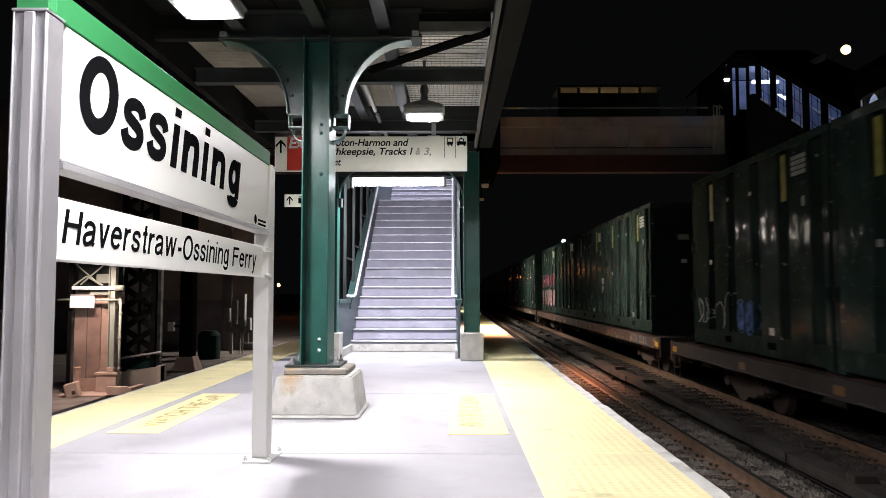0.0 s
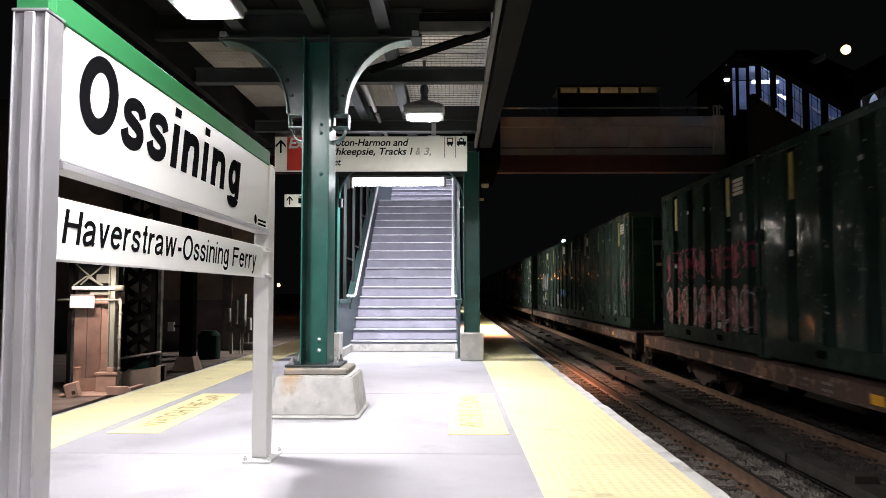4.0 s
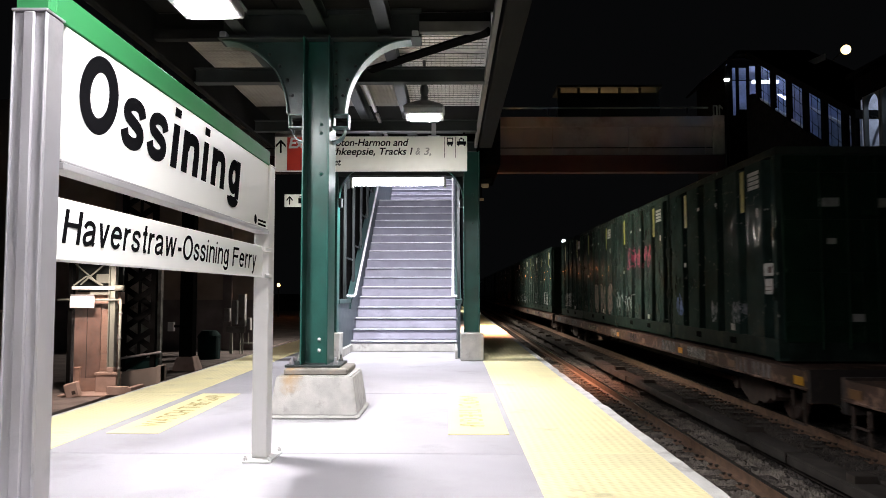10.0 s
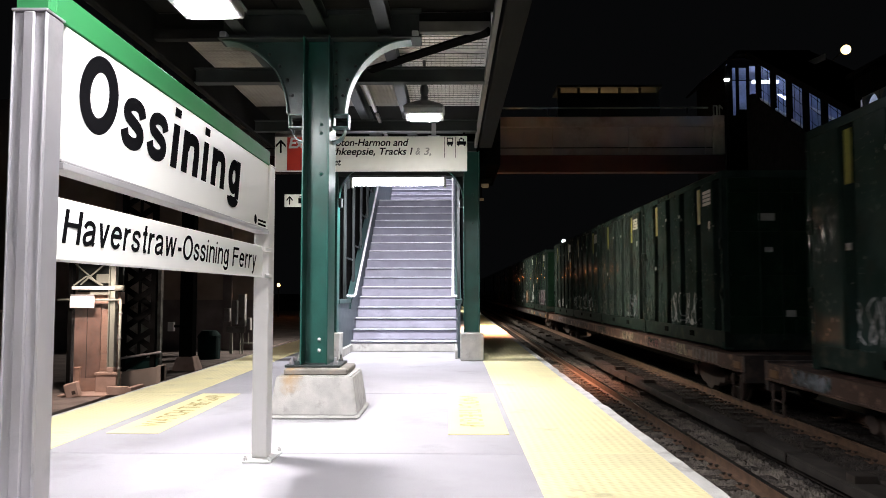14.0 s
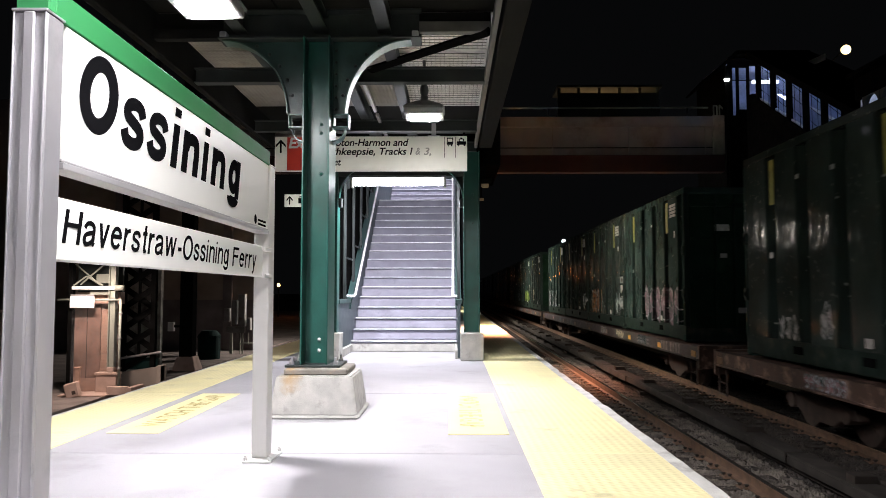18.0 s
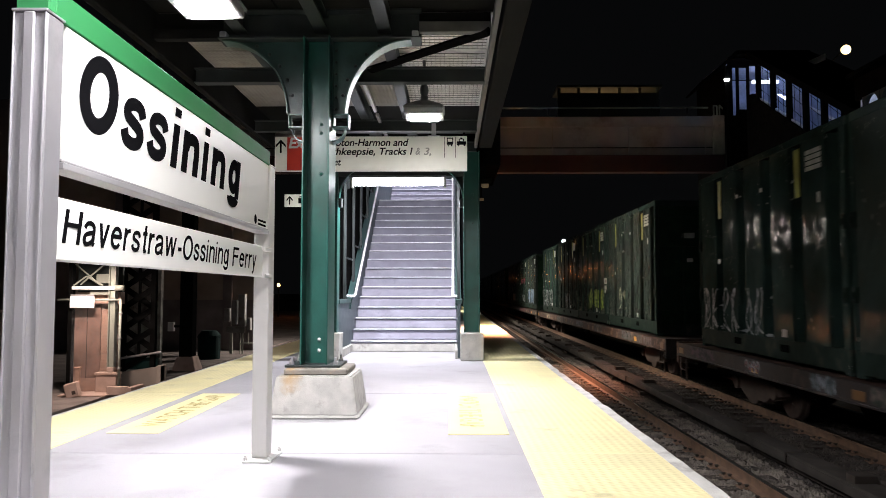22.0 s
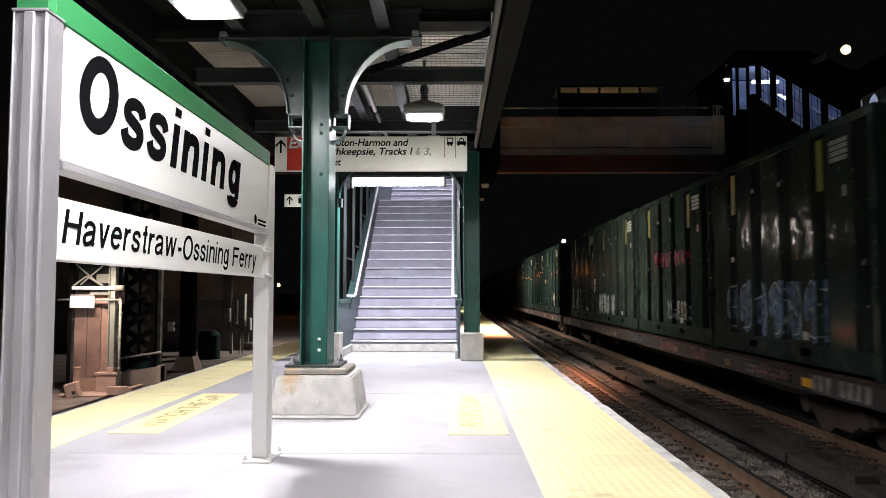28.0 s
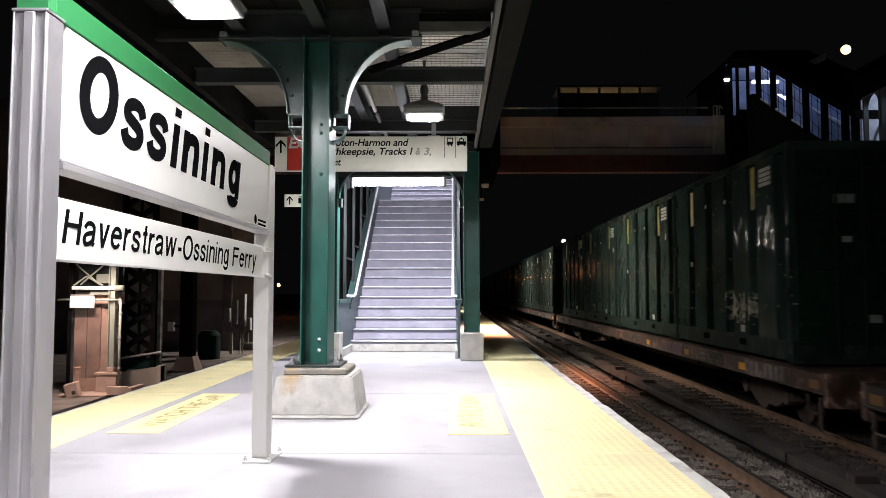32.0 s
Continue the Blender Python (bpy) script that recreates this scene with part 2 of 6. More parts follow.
M["dim_white"] = mat("grimy_stencil_paint", (0.17, 0.15, 0.14), 0.7, var=0.4, scale=9, stain=(0.06, 0.04, 0.03), stain_amt=0.6, stain_scale=7)
M["lime"] = mat("lime_yellow_strip", (0.24, 0.235, 0.04), 0.6, var=0.3)
M["bridge"] = mat("streaked_bridge_girder", (0.34, 0.315, 0.305), 0.8, var=0.25, scale=0.8, bump=0.2, stain=(0.24, 0.20, 0.18), stain_amt=0.5, stain_scale=0.8)
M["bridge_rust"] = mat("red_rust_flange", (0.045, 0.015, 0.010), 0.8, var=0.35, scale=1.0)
M["brick_pink"] = mat("pink_brick", (0.40, 0.255, 0.20), 0.85, var=0.15, scale=8, bump=0.4)
M["pale_trim"] = mat("pale_painted_steel", (0.30, 0.32, 0.275), 0.5, var=0.1)
M["wall_tan"] = mat("tan_wall", (0.26, 0.22, 0.19), 0.85, var=0.2, scale=1.5)
M["wall_dark"] = mat("dark_wall", (0.17, 0.15, 0.155), 0.85, var=0.3, scale=1.5)
M["bank"] = mat("dusty_bank_concrete", (0.14, 0.115, 0.105), 0.9, var=0.5, scale=2, bump=0.4, stain=(0.12, 0.10, 0.09), stain_amt=0.4)
M["pink_concrete"] = mat("pinkish_concrete", (0.42, 0.30, 0.25), 0.85, var=0.2, scale=4, bump=0.4)


# ---------- mesh helpers ----------
def box(bm, x0, x1, y0, y1, z0, z1, bev=0.0):
    r = bmesh.ops.create_cube(bm, size=1, matrix=Matrix.Translation(((x0 + x1) / 2, (y0 + y1) / 2, (z0 + z1) / 2)) @ Matrix.Diagonal((x1 - x0, y1 - y0, z1 - z0, 1)))
    if bev:
        vs = set(r["verts"])
        bmesh.ops.bevel(bm, geom=[e for e in bm.edges if e.verts[0] in vs], offset=bev, segments=1, affect="EDGES")
    return bm


def boxes(*rows, bev=0.0):
    bm = bmesh.new()
    for r in rows:
        box(bm, *r, bev=bev)
    return bm


def prism(bm, poly, axis, a, b):
    """Extrudes a closed outline of (u, v) points along an axis from a to b. x: (y, z), y: (x, z), z: (x, y)."""
    def at(p, c):
        return {"x": (c, p[0], p[1]), "y": (p[0], c, p[1]), "z": (p[0], p[1], c)}[axis]
    v0 = [bm.verts.new(at(p, a)) for p in poly]
    v1 = [bm.verts.new(at(p, b)) for p in poly]
    k = len(poly)
    fs = [bm.faces.new(v0[::-1]), bm.faces.new(v1)]
    for i in range(k):
        fs.append(bm.faces.new((v0[i], v0[(i + 1) % k], v1[(i + 1) % k], v1[i])))
    bmesh.ops.recalc_face_normals(bm, faces=fs)
    return bm


def rod(bm, p, q, r, seg=10):
    p, q = Vector(p), Vector(q)
    m = Matrix.Translation((p + q) / 2) @ (q - p).to_track_quat("Z", "Y").to_matrix().to_4x4()
    bmesh.ops.create_cone(bm, cap_ends=True, segments=seg, radius1=r, radius2=r, depth=(q - p).length, matrix=m)
    return bm


def pipe(bm, pts, r, seg=10):
    for p, q in zip(pts, pts[1:]):
        rod(bm, p, q, r, seg)
    for p in pts[1:-1]:
        bmesh.ops.create_uvsphere(bm, u_segments=seg, v_segments=6, radius=r, matrix=Matrix.Translation(p))
    return bm


def frustum(bm, cx, cy, z0, z1, a0, a1, b0=None, b1=None):
    b0, b1 = b0 or a0, b1 or a1
    v = [bm.verts.new((cx + sx * a, cy + sy * b, z)) for z, a, b in ((z0, a0, b0), (z1, a1, b1)) for sx, sy in ((-1, -1), (1, -1), (1, 1), (-1, 1))]
    fs = [bm.faces.new(f) for f in (v[3::-1], v[4:8], (v[0], v[1], v[5], v[4]), (v[1], v[2], v[6], v[5]), (v[2], v[3], v[7], v[6]), (v[3], v[0], v[4], v[7]))]
    bmesh.ops.bevel(bm, geom=list({e for f in fs for e in f.edges}), offset=0.012, segments=2, affect="EDGES")
    return bm


def mesh_of(name, bm, material, smooth=False):
    me = bpy.data.meshes.new(name)
    bm.to_mesh(me)
    bm.free()
    me.materials.append(material)
    if smooth:
        me.shade_smooth()
    return me


def part(name, bm, material, parent=None, label="", smooth=False, at=None):
    """Links a bmesh, or a mesh that is shared, as one object under a thing or a part."""
    me = bm if isinstance(bm, bpy.types.Mesh) else mesh_of(name, bm, material, smooth)
    ob = new(name, me)
    if parent:
        ob.parent = parent
    if at is not None:
        ob.matrix_basis = at if isinstance(at, Matrix) else Matrix.Translation(at)
    return tagged(ob, label)


def thing(name, label, category, at=(0, 0, 0), group="", kind=""):
    ob = new(name)
    ob.empty_display_size = 0.1
    ob.matrix_basis = at if isinstance(at, Matrix) else Matrix.Translation(at)
    return tagged(ob, label, category, group, kind)


def words(name, body, material, parent, m, width=None, height=None, bold=0.0, shear=0.0, depth=0.0015, label=""):
    """Lettering as a mesh, lower left at m's origin, fitted to a width or a height."""
    cu = bpy.data.curves.new(name, "FONT")
    cu.body, cu.size, cu.offset, cu.shear, cu.extrude, cu.resolution_u = body, 1.0, bold, shear, 0.0, 8
    tmp = bpy.data.objects.new("tmp", cu)
    scene.collection.objects.link(tmp)
    dg = bpy.context.evaluated_depsgraph_get()
    me = bpy.data.meshes.new_from_object(tmp.evaluated_get(dg))
    bpy.data.objects.remove(tmp)
    co = np.array([v.co for v in me.vertices])
    lo, hi = co.min(0), co.max(0)
    sx = width / (hi[0] - lo[0]) if width else None
    sy = height / (hi[1] - lo[1]) if height else sx
    sx = sx or sy
    for v in me.vertices:
        v.co = ((v.co.x - lo[0]) * sx, (v.co.y - lo[1]) * sy, depth)
    me.materials.clear()
    me.materials.append(material)
    ob = new(name, me)
    ob.parent = parent
    ob.matrix_basis = m
    return tagged(ob, label)


def axes(origin, x, y):
    """A pose whose x and y point along the given ways."""
    x, y = Vector(x).normalized(), Vector(y).normalized()
    r = Matrix((x, y, x.cross(y))).transposed().to_4x4()
    return Matrix.Translation(origin) @ r


# ---------- ground and tracks ----------
RAIL = -1.22                      # rail top below the platform
part("ground", boxes((-600, 600, -300, 900, RAIL - 0.75, RAIL - 0.212)), M["ballast"])
tagged(bpy.data.objects["ground"], "dark oily track ballast and dirt", "ground", kind="structure")

RAIL_PROFILE = [(-0.075, -0.17), (0.075, -0.17), (0.075, -0.155), (0.012, -0.135), (0.012, -0.045), (0.036, -0.03), (0.036, -0.004),
                (0.028, 0), (-0.028, 0), (-0.036, -0.004), (-0.036, -0.03), (-0.012, -0.045), (-0.012, -0.135), (-0.075, -0.155)]
tie_mesh = mesh_of("tie", boxes((-1.28, 1.28, -0.11, 0.11, -0.36, -0.175), bev=0.012), M["tie"])
plate_mesh = mesh_of("tie_plate", boxes((-0.18, 0.18, -0.095, 0.095, -0.176, -0.156), (-0.17, 0.17, -0.085, 0.085, -0.156, -0.152), bev=0.002), M["rust"])
spike_mesh = mesh_of("spike", boxes((-0.016, 0.016, -0.016, 0.016, -0.156, -0.136), (-0.026, 0.026, -0.024, 0.024, -0.136, -0.120), bev=0.005), M["tie"])


def track(x, label, y0, y1):
    t = thing("track", label, "railway track", (x, 0, RAIL), kind="structure")
    for s in (-0.7525, 0.7525):
        r = part("rail", prism(bmesh.new(), [(p + s, q) for p, q in RAIL_PROFILE], "y", -60, 500), M["rust"], t, "brown rusty steel rail")
        part("rail_head", boxes((s - 0.031, s + 0.034, -60, 500, -0.001, 0.004)), M["rail_top"], r, "bright worn running surface")
    y = y0
    while y < y1:
        tie = part("tie", tie_mesh, None, t, at=pose(random.uniform(-0.03, 0.03), y, random.uniform(-0.012, 0.004), 0, 0, random.uniform(-0.8, 0.8)))
        if y < 34:
            for s in (-0.7525, 0.7525):
                part("tie_plate", plate_mesh, None, tie, at=(s, 0, 0))
                if 6 < y < 19 and abs(x + s - 5.0) < 1.4:
                    for dx, dy in ((-0.090, -0.05), (-0.140, 0.045), (0.090, 0.05)):
                        part("spike", spike_mesh, None, tie, at=(s + dx, dy, 0))
        y += 0.55
    return t


track(3.02, "near track of rusty rails on dark timber ties", 4.5, 62)
track(6.95, "track under the freight train with rusty rails", 6.5, 62)
track(-5.15, "track beyond the far platform edge with rusty rails", 6.0, 30)

third = thing("third_rail", "electric third rail under a long grey cover board", "third rail", (4.66, 0, RAIL), kind="structure")
part("conductor", prism(bmesh.new(), [(p * 0.55, q * 0.7) for p, q in RAIL_PROFILE], "y", -40, 300), M["tie"], third)
y = 1.0
k = 0
while y < 90:
    n = 3.05
    part("cover_board", boxes((-0.15, 0.15, y, y + n - 0.03, 0.085, 0.115), (0.125, 0.15, y, y + n - 0.03, 0.02, 0.085), (-0.15, -0.125, y, y + n - 0.03, -0.03, 0.085), bev=0.006), M["cover"], third, at=(0.012 * (k % 3 - 1), 0, 0.008 * (k % 2)))
    part("bracket", boxes((-0.20, 0.24, y + 1.45, y + 1.62, -0.17, -0.09), (0.155, 0.21, y + 1.47, y + 1.6, -0.09, 0.14), (-0.09, 0.17, y + 1.43, y + 1.62, 0.112, 0.20)), M["tie"], third)
    y += n
    k += 1

# loose stones between the rails
def stones(name, count, x0, x1, y0, y1, size, material, label):
    rnd = random.Random(5)
    base = bmesh.new()
    bmesh.ops.create_icosphere(base, subdivisions=1, radius=1)
    bv = [v.co.copy() for v in base.verts]
    bf = [[v.index for v in f.verts] for f in base.faces]
    base.free()
    vs, fs = [], []
    for i in range(count):
        u = rnd.random() ** 1.6
        px, py = rnd.uniform(x0, x1), y0 + (y1 - y0) * u
        s = size * rnd.uniform(0.5, 1.3)
        rot = Euler((rnd.random() * 6, rnd.random() * 6, rnd.random() * 6)).to_matrix()
        o = len(vs)
        for c in bv:
            q = rot @ Vector((c.x * s * 1.2, c.y * s * rnd.uniform(0.7, 1.0), c.z * s * 0.8))
            vs.append((px + q.x, py + q.y, RAIL - 0.207 + rnd.uniform(-0.012, 0.022) + q.z))
        fs += [[a + o for a in f] for f in bf]
    me = bpy.data.meshes.new(name)
    me.from_pydata(vs, [], fs)
    me.materials.append(material)
    return tagged(new(name, me), label, "gravel", kind="stuff")


stones("ballast_stones", 27000, 2.6, 4.55, 6.0, 28.0, 0.027, M["stone"], "loose grey ballast stones along the near track")
# far stones coloured darker to stand in for the light's fall-off
stones("oily_ballast_stones", 19000, 4.55, 7.4, 7.0, 28.0, 0.027, mat("dim_stone", (0.052, 0.042, 0.036), 0.8, var=0.6, scale=3, bump=0.4), "ballast stones along the far track, darkened for fading light")

# ---------- platform ----------
EDGE_R, EDGE_L = 1.448, -3.45
platform = thing("platform", "pale concrete station platform with yellow edges", "platform", kind="structure")
JOINTS = [-8.0, -4.0, -0.5, 2.6, 4.93, 7.82, 11.44, 15.2, 19, 23, 27, 31, 35, 39, 43, 47, 55]
for a, b in zip(JOINTS, JOINTS[1:]):
    part("slab", boxes((EDGE_L + 0.02, EDGE_R - 0.02, a + 0.006, b - 0.006, -0.22, 0.0), bev=0.006), M["slab"], platform)
    part("tactile_panel", boxes((0.48, EDGE_R - 0.094, a + 0.004, b - 0.004, -0.02, 0.008), bev=0.003), M["tactile"], platform, "yellow ribbed tactile panel")
    part("tactile_panel", boxes((EDGE_L + 0.05, -2.74, a + 0.004, b - 0.004, -0.02, 0.008), bev=0.003), M["tactile"], platform, "yellow ribbed tactile panel")
    # worn coping with chipped edge
    rnd = random.Random(int(a * 10) + 900)
    for e, s in ((EDGE_R, 1), (EDGE_L, -1)):
        n = max(4, int((b - a) / 0.16))
        out = [(e + s * (rnd.uniform(-0.006, 0.006) - (0.03 * rnd.random() if rnd.random() < 0.08 else 0)), a + (b - a) * (i + 0.5) / n) for i in range(n)]
        inn = e - s * (0.090 if s > 0 else 0.12)
        poly = [(inn, a + 0.003), (e, a + 0.003), *out, (e, b - 0.003), (inn, b - 0.003)]
        part("coping", prism(bmesh.new(), poly, "z", -0.10, 0.004), M["coping"], platform, "worn pale concrete edge strip")
for x in (EDGE_R - 0.35, EDGE_L + 0.35):
    part("footing_wall", boxes((x - 0.15, x + 0.15, -8, 55, RAIL - 0.3, -0.22)), M["concrete"], platform)

for name, x0, x1, y0, y1, m in (
        ("gap_notice", -2.62, -2.22, 5.60, 7.76, axes((-2.31, 5.85, 0.013), (0, 1, 0), (-1, 0, 0))),
        ("gap_notice", -0.03, 0.43, 5.58, 7.80, axes((0.06, 7.6, 0.013), (0, -1, 0), (1, 0, 0)))):
    pl = thing(name, "yellow painted floor notice with worn black lettering", "floor notice", ((x0 + x1) / 2, (y0 + y1) / 2, 0))
    ox, oy = (x0 + x1) / 2, (y0 + y1) / 2
    part("plate", boxes((x0 - ox, x1 - ox, y0 - oy, y1 - oy, 0.0, 0.006), bev=0.002), M["yellow"], pl)
    words("lettering", "WATCH THE GAP", M["worn" if x0 < -1 else "very_worn"], pl, Matrix.Translation((-ox, -oy, -0.006)) @ m, width=1.75, height=0.20, bold=0.01)

# ---------- station name sign ----------
sign = thing("station_sign", "white enamel station sign with green band on two aluminium posts", "station sign", (-1.24, 3.5, 0))
SX, SY = 1.24, -3.5               # from plan to sign space


def sbox(x0, x1, y0, y1, z0, z1):
    return (x0 + SX, x1 + SX, y0 + SY, y1 + SY, z0, z1)


part("panel", boxes(sbox(-1.255, -1.195, 2.222, 4.735, 1.462, 1.895), bev=0.004), M["white_sign"], sign, "white enamel name panel")
part("green_band", boxes(sbox(-1.285, -1.189, 2.150, 4.745, 1.894, 1.985), sbox(-1.285, -1.187, 2.105, 2.146, 1.902, 1.985), bev=0.003), M["green_sign"], sign, "bright green header band")
part("bottom_frame", boxes(sbox(-1.262, -1.184, 2.21, 4.735, 1.444, 1.466), sbox(-1.255, -1.192, 2.21, 4.735, 1.466, 1.476), bev=0.003), M["alu"], sign, "aluminium frame strip")
part("lower_panel", boxes(sbox(-1.245, -1.190, 2.20, 4.60, 1.165, 1.357), bev=0.004), M["white_sign"], sign, "narrow white panel below")


def curve_through(pts, n=6):
    """A smooth line through the points."""
    out = []
    ext = [pts[0], *pts, pts[-1]]
    for i in range(1, len(ext) - 2):
        p0, p1, p2, p3 = (Vector(q) for q in ext[i - 1:i + 3])
        for k in range(n):
            t = k / n
            out.append(0.5 * (2 * p1 + (p2 - p0) * t + (2 * p0 - 5 * p1 + 4 * p2 - p3) * t * t + (3 * p1 - p0 - 3 * p2 + p3) * t ** 3))
    return out + [Vector(pts[-1])]


def glyph(ch, w, xh, cap, stem, thin, drop):
    """Strokes of a bold grotesque letter: pairs of edge lines, each stroke a hair above the one before."""
    def pen(pts, closed=False):
        a, b = [], []
        m = len(pts)
        for i, p in enumerate(pts):
            q0, q1 = (pts[(i - 1) % m], pts[(i + 1) % m]) if closed else (pts[max(i - 1, 0)], pts[min(i + 1, m - 1)])
            d = (q1 - q0).normalized()
            n = Vector((-d.y * stem / 2, d.x * thin / 2))
            a.append(p + n)
            b.append(p - n)
        if closed:
            a.append(a[0])
            b.append(b[0])
        return a, b

    def bar(x0, x1, z0, z1):
        return [Vector((x0, z0)), Vector((x0, z1))], [Vector((x1, z0)), Vector((x1, z1))]

    def ring(cx, cz, rx, rz):
        return pen([Vector((cx + (rx - stem / 2) * math.cos(2 * math.pi * i / 40), cz + (rz - thin / 2) * math.sin(2 * math.pi * i / 40))) for i in range(40)], True)

    if ch == "O":
        return [ring(w / 2, cap * 0.51, w / 2, cap * 0.53)]
    if ch == "s":
        c = [(0.87, 0.68), (0.76, 0.84), (0.50, 0.895), (0.25, 0.83), (0.165, 0.705), (0.25, 0.59), (0.50, 0.515), (0.76, 0.42), (0.84, 0.28), (0.74, 0.15), (0.49, 0.10), (0.23, 0.16), (0.12, 0.33)]
        return [pen(curve_through([(x * w, z * xh) for x, z in c]))]
    if ch == "i":
        return [bar(0, stem, 0, xh), bar(0, stem, xh + 0.13 * cap, cap * 1.02)]
    if ch == "n":
        c = [(stem * 0.6, xh * 0.60), (stem * 0.95, xh * 0.80), (w * 0.56, xh - thin / 2), (w - stem * 0.72, xh * 0.80), (w - stem / 2, xh * 0.60), (w - stem / 2, xh * 0.3), (w - stem / 2, 0)]
        return [bar(0, stem, 0, xh), pen(curve_through(c))]
    def slant(x0, z0, x1, z1):
        return [Vector((x0, z0)), Vector((x1, z1))], [Vector((x0 + stem, z0)), Vector((x1 + stem, z1))]

    if ch == "H":
        return [bar(0, stem, 0, cap), bar(w - stem, w, 0, cap), bar(stem * 0.5, w - stem * 0.5, cap * 0.48, cap * 0.48 + thin)]
    if ch == "F":
        return [bar(0, stem, 0, cap), bar(stem * 0.5, w, cap - thin, cap), bar(stem * 0.5, w * 0.9, cap * 0.46, cap * 0.46 + thin)]
    if ch == "-":
        return [bar(0, w, xh * 0.40, xh * 0.40 + thin * 1.1)]
    if ch == "v":
        return [slant(w / 2 - stem / 2, 0, 0, xh), slant(w / 2 - stem / 2, 0, w - stem, xh)]
    if ch == "w":
        return [slant(w * 0.27 - stem / 2, 0, 0, xh), slant(w * 0.27 - stem / 2, 0, w * 0.5 - stem / 2, xh), slant(w * 0.73 - stem / 2, 0, w * 0.5 - stem / 2, xh), slant(w * 0.73 - stem / 2, 0, w - stem, xh)]
    if ch == "y":
        return [slant(w * 0.5 - stem / 2, 0, 0, xh), slant(w * 0.36 - stem / 2, -drop * 0.8, w - stem, xh), bar(w * 0.06, w * 0.36, -drop, -drop + thin)]
    if ch == "t":
        return [bar(w * 0.32, w * 0.32 + stem, thin * 0.5, xh * 1.3), bar(0, w * 0.95, xh - thin, xh), bar(w * 0.40, w * 0.95, 0, thin)]
    if ch == "r":
        return [bar(0, stem, 0, xh), pen(curve_through([(stem * 0.6, xh * 0.60), (stem * 1.1, xh * 0.82), (w * 0.7, xh - thin * 0.6), (w, xh - thin * 0.5)]))]
    if ch == "e":
        loop = [Vector((w / 2 + (w / 2 - stem / 2) * math.cos(5.65 * i / 30), xh / 2 + (xh / 2 - thin / 2) * math.sin(5.65 * i / 30))) for i in range(31)]
        return [pen(loop), bar(stem * 0.5, w - stem * 0.3, xh * 0.46, xh * 0.46 + thin)]
    if ch == "a":
        top = [(0.08, 0.70), (0.22, 0.87), (0.48, 0.915), (0.74, 0.84), (0.82, 0.64), (0.82, 0.36), (0.82, 0.14), (0.94, 0.06)]
        bowl = [(0.82, 0.57), (0.5, 0.52), (0.2, 0.43), (0.11, 0.26), (0.22, 0.11), (0.44, 0.085), (0.70, 0.20), (0.82, 0.38)]
        return [pen(curve_through([(x * w, z * xh) for x, z in top])), pen(curve_through([(x * w, z * xh) for x, z in bowl]))]
    arc = [Vector((w / 2 + (w / 2 - stem / 2) * math.cos(math.pi * 1.04 * i / 14), -drop * 0.3 - (drop * 0.7 - thin / 2) * math.sin(math.pi * 1.04 * i / 14))) for i in range(15)]
    return [ring(w * 0.47, xh * 0.5, w * 0.47, xh * 0.5), bar(w - stem, w, -drop * 0.3, xh), pen(arc)]


LETTERS = [("O", 2.306, 2.585, 1.02), ("s", 2.608, 2.815, 0.73), ("s", 2.834, 3.041, 0.73), ("i", 3.068, 3.190, 1.02), ("n", 3.191, 3.423, 0.73),
           ("i", 3.453, 3.590, 1.02), ("n", 3.588, 3.822, 0.73), ("g", 3.862, 4.101, 0.73)]
CAP, XH, LEAN = 0.262, 0.194, 0.21
for ch, ya, yb, tall in LETTERS:
    bm = bmesh.new()
    # stretch and start of the upright letter whose leaning shape fills ya to yb
    wide, ys = {"O": (0.268, ya + 0.003 - LEAN * CAP / 2), "s": (yb - ya - LEAN * 0.4 * XH, ya - LEAN * 0.3 * XH), "i": (yb - ya - LEAN * tall * CAP, ya),
                "n": (yb - ya - LEAN * 0.6 * XH, ya), "g": (yb - ya - LEAN * 0.9 * XH, ya)}[ch]
    for k, (ea, eb) in enumerate(glyph(ch, wide, XH, CAP, 0.062 if ch == "s" else 0.070, 0.050 if ch == "s" else 0.058, 0.072)):
        va = [bm.verts.new((0.0015 + 0.0004 * k, p.x + LEAN * p.y, p.y)) for p in ea]
        vb = [bm.verts.new((0.0015 + 0.0004 * k, p.x + LEAN * p.y, p.y)) for p in eb]
        for i in range(len(va) - 1):
            bm.faces.new((va[i], va[i + 1], vb[i + 1], vb[i]))
    bmesh.ops.recalc_face_normals(bm, faces=bm.faces)
    part("name_letter", bm, M["black"], sign, "bold black letter", at=(-1.195 + SX, ys + SY, 1.602))
ADVANCE = {"H": 0.685, "a": 0.56, "v": 0.51, "e": 0.57, "r": 0.37, "s": 0.52, "t": 0.33, "w": 0.76, "-": 0.3, "O": 0.80, "i": 0.23, "n": 0.56, "g": 0.57, "F": 0.62, "y": 0.51}
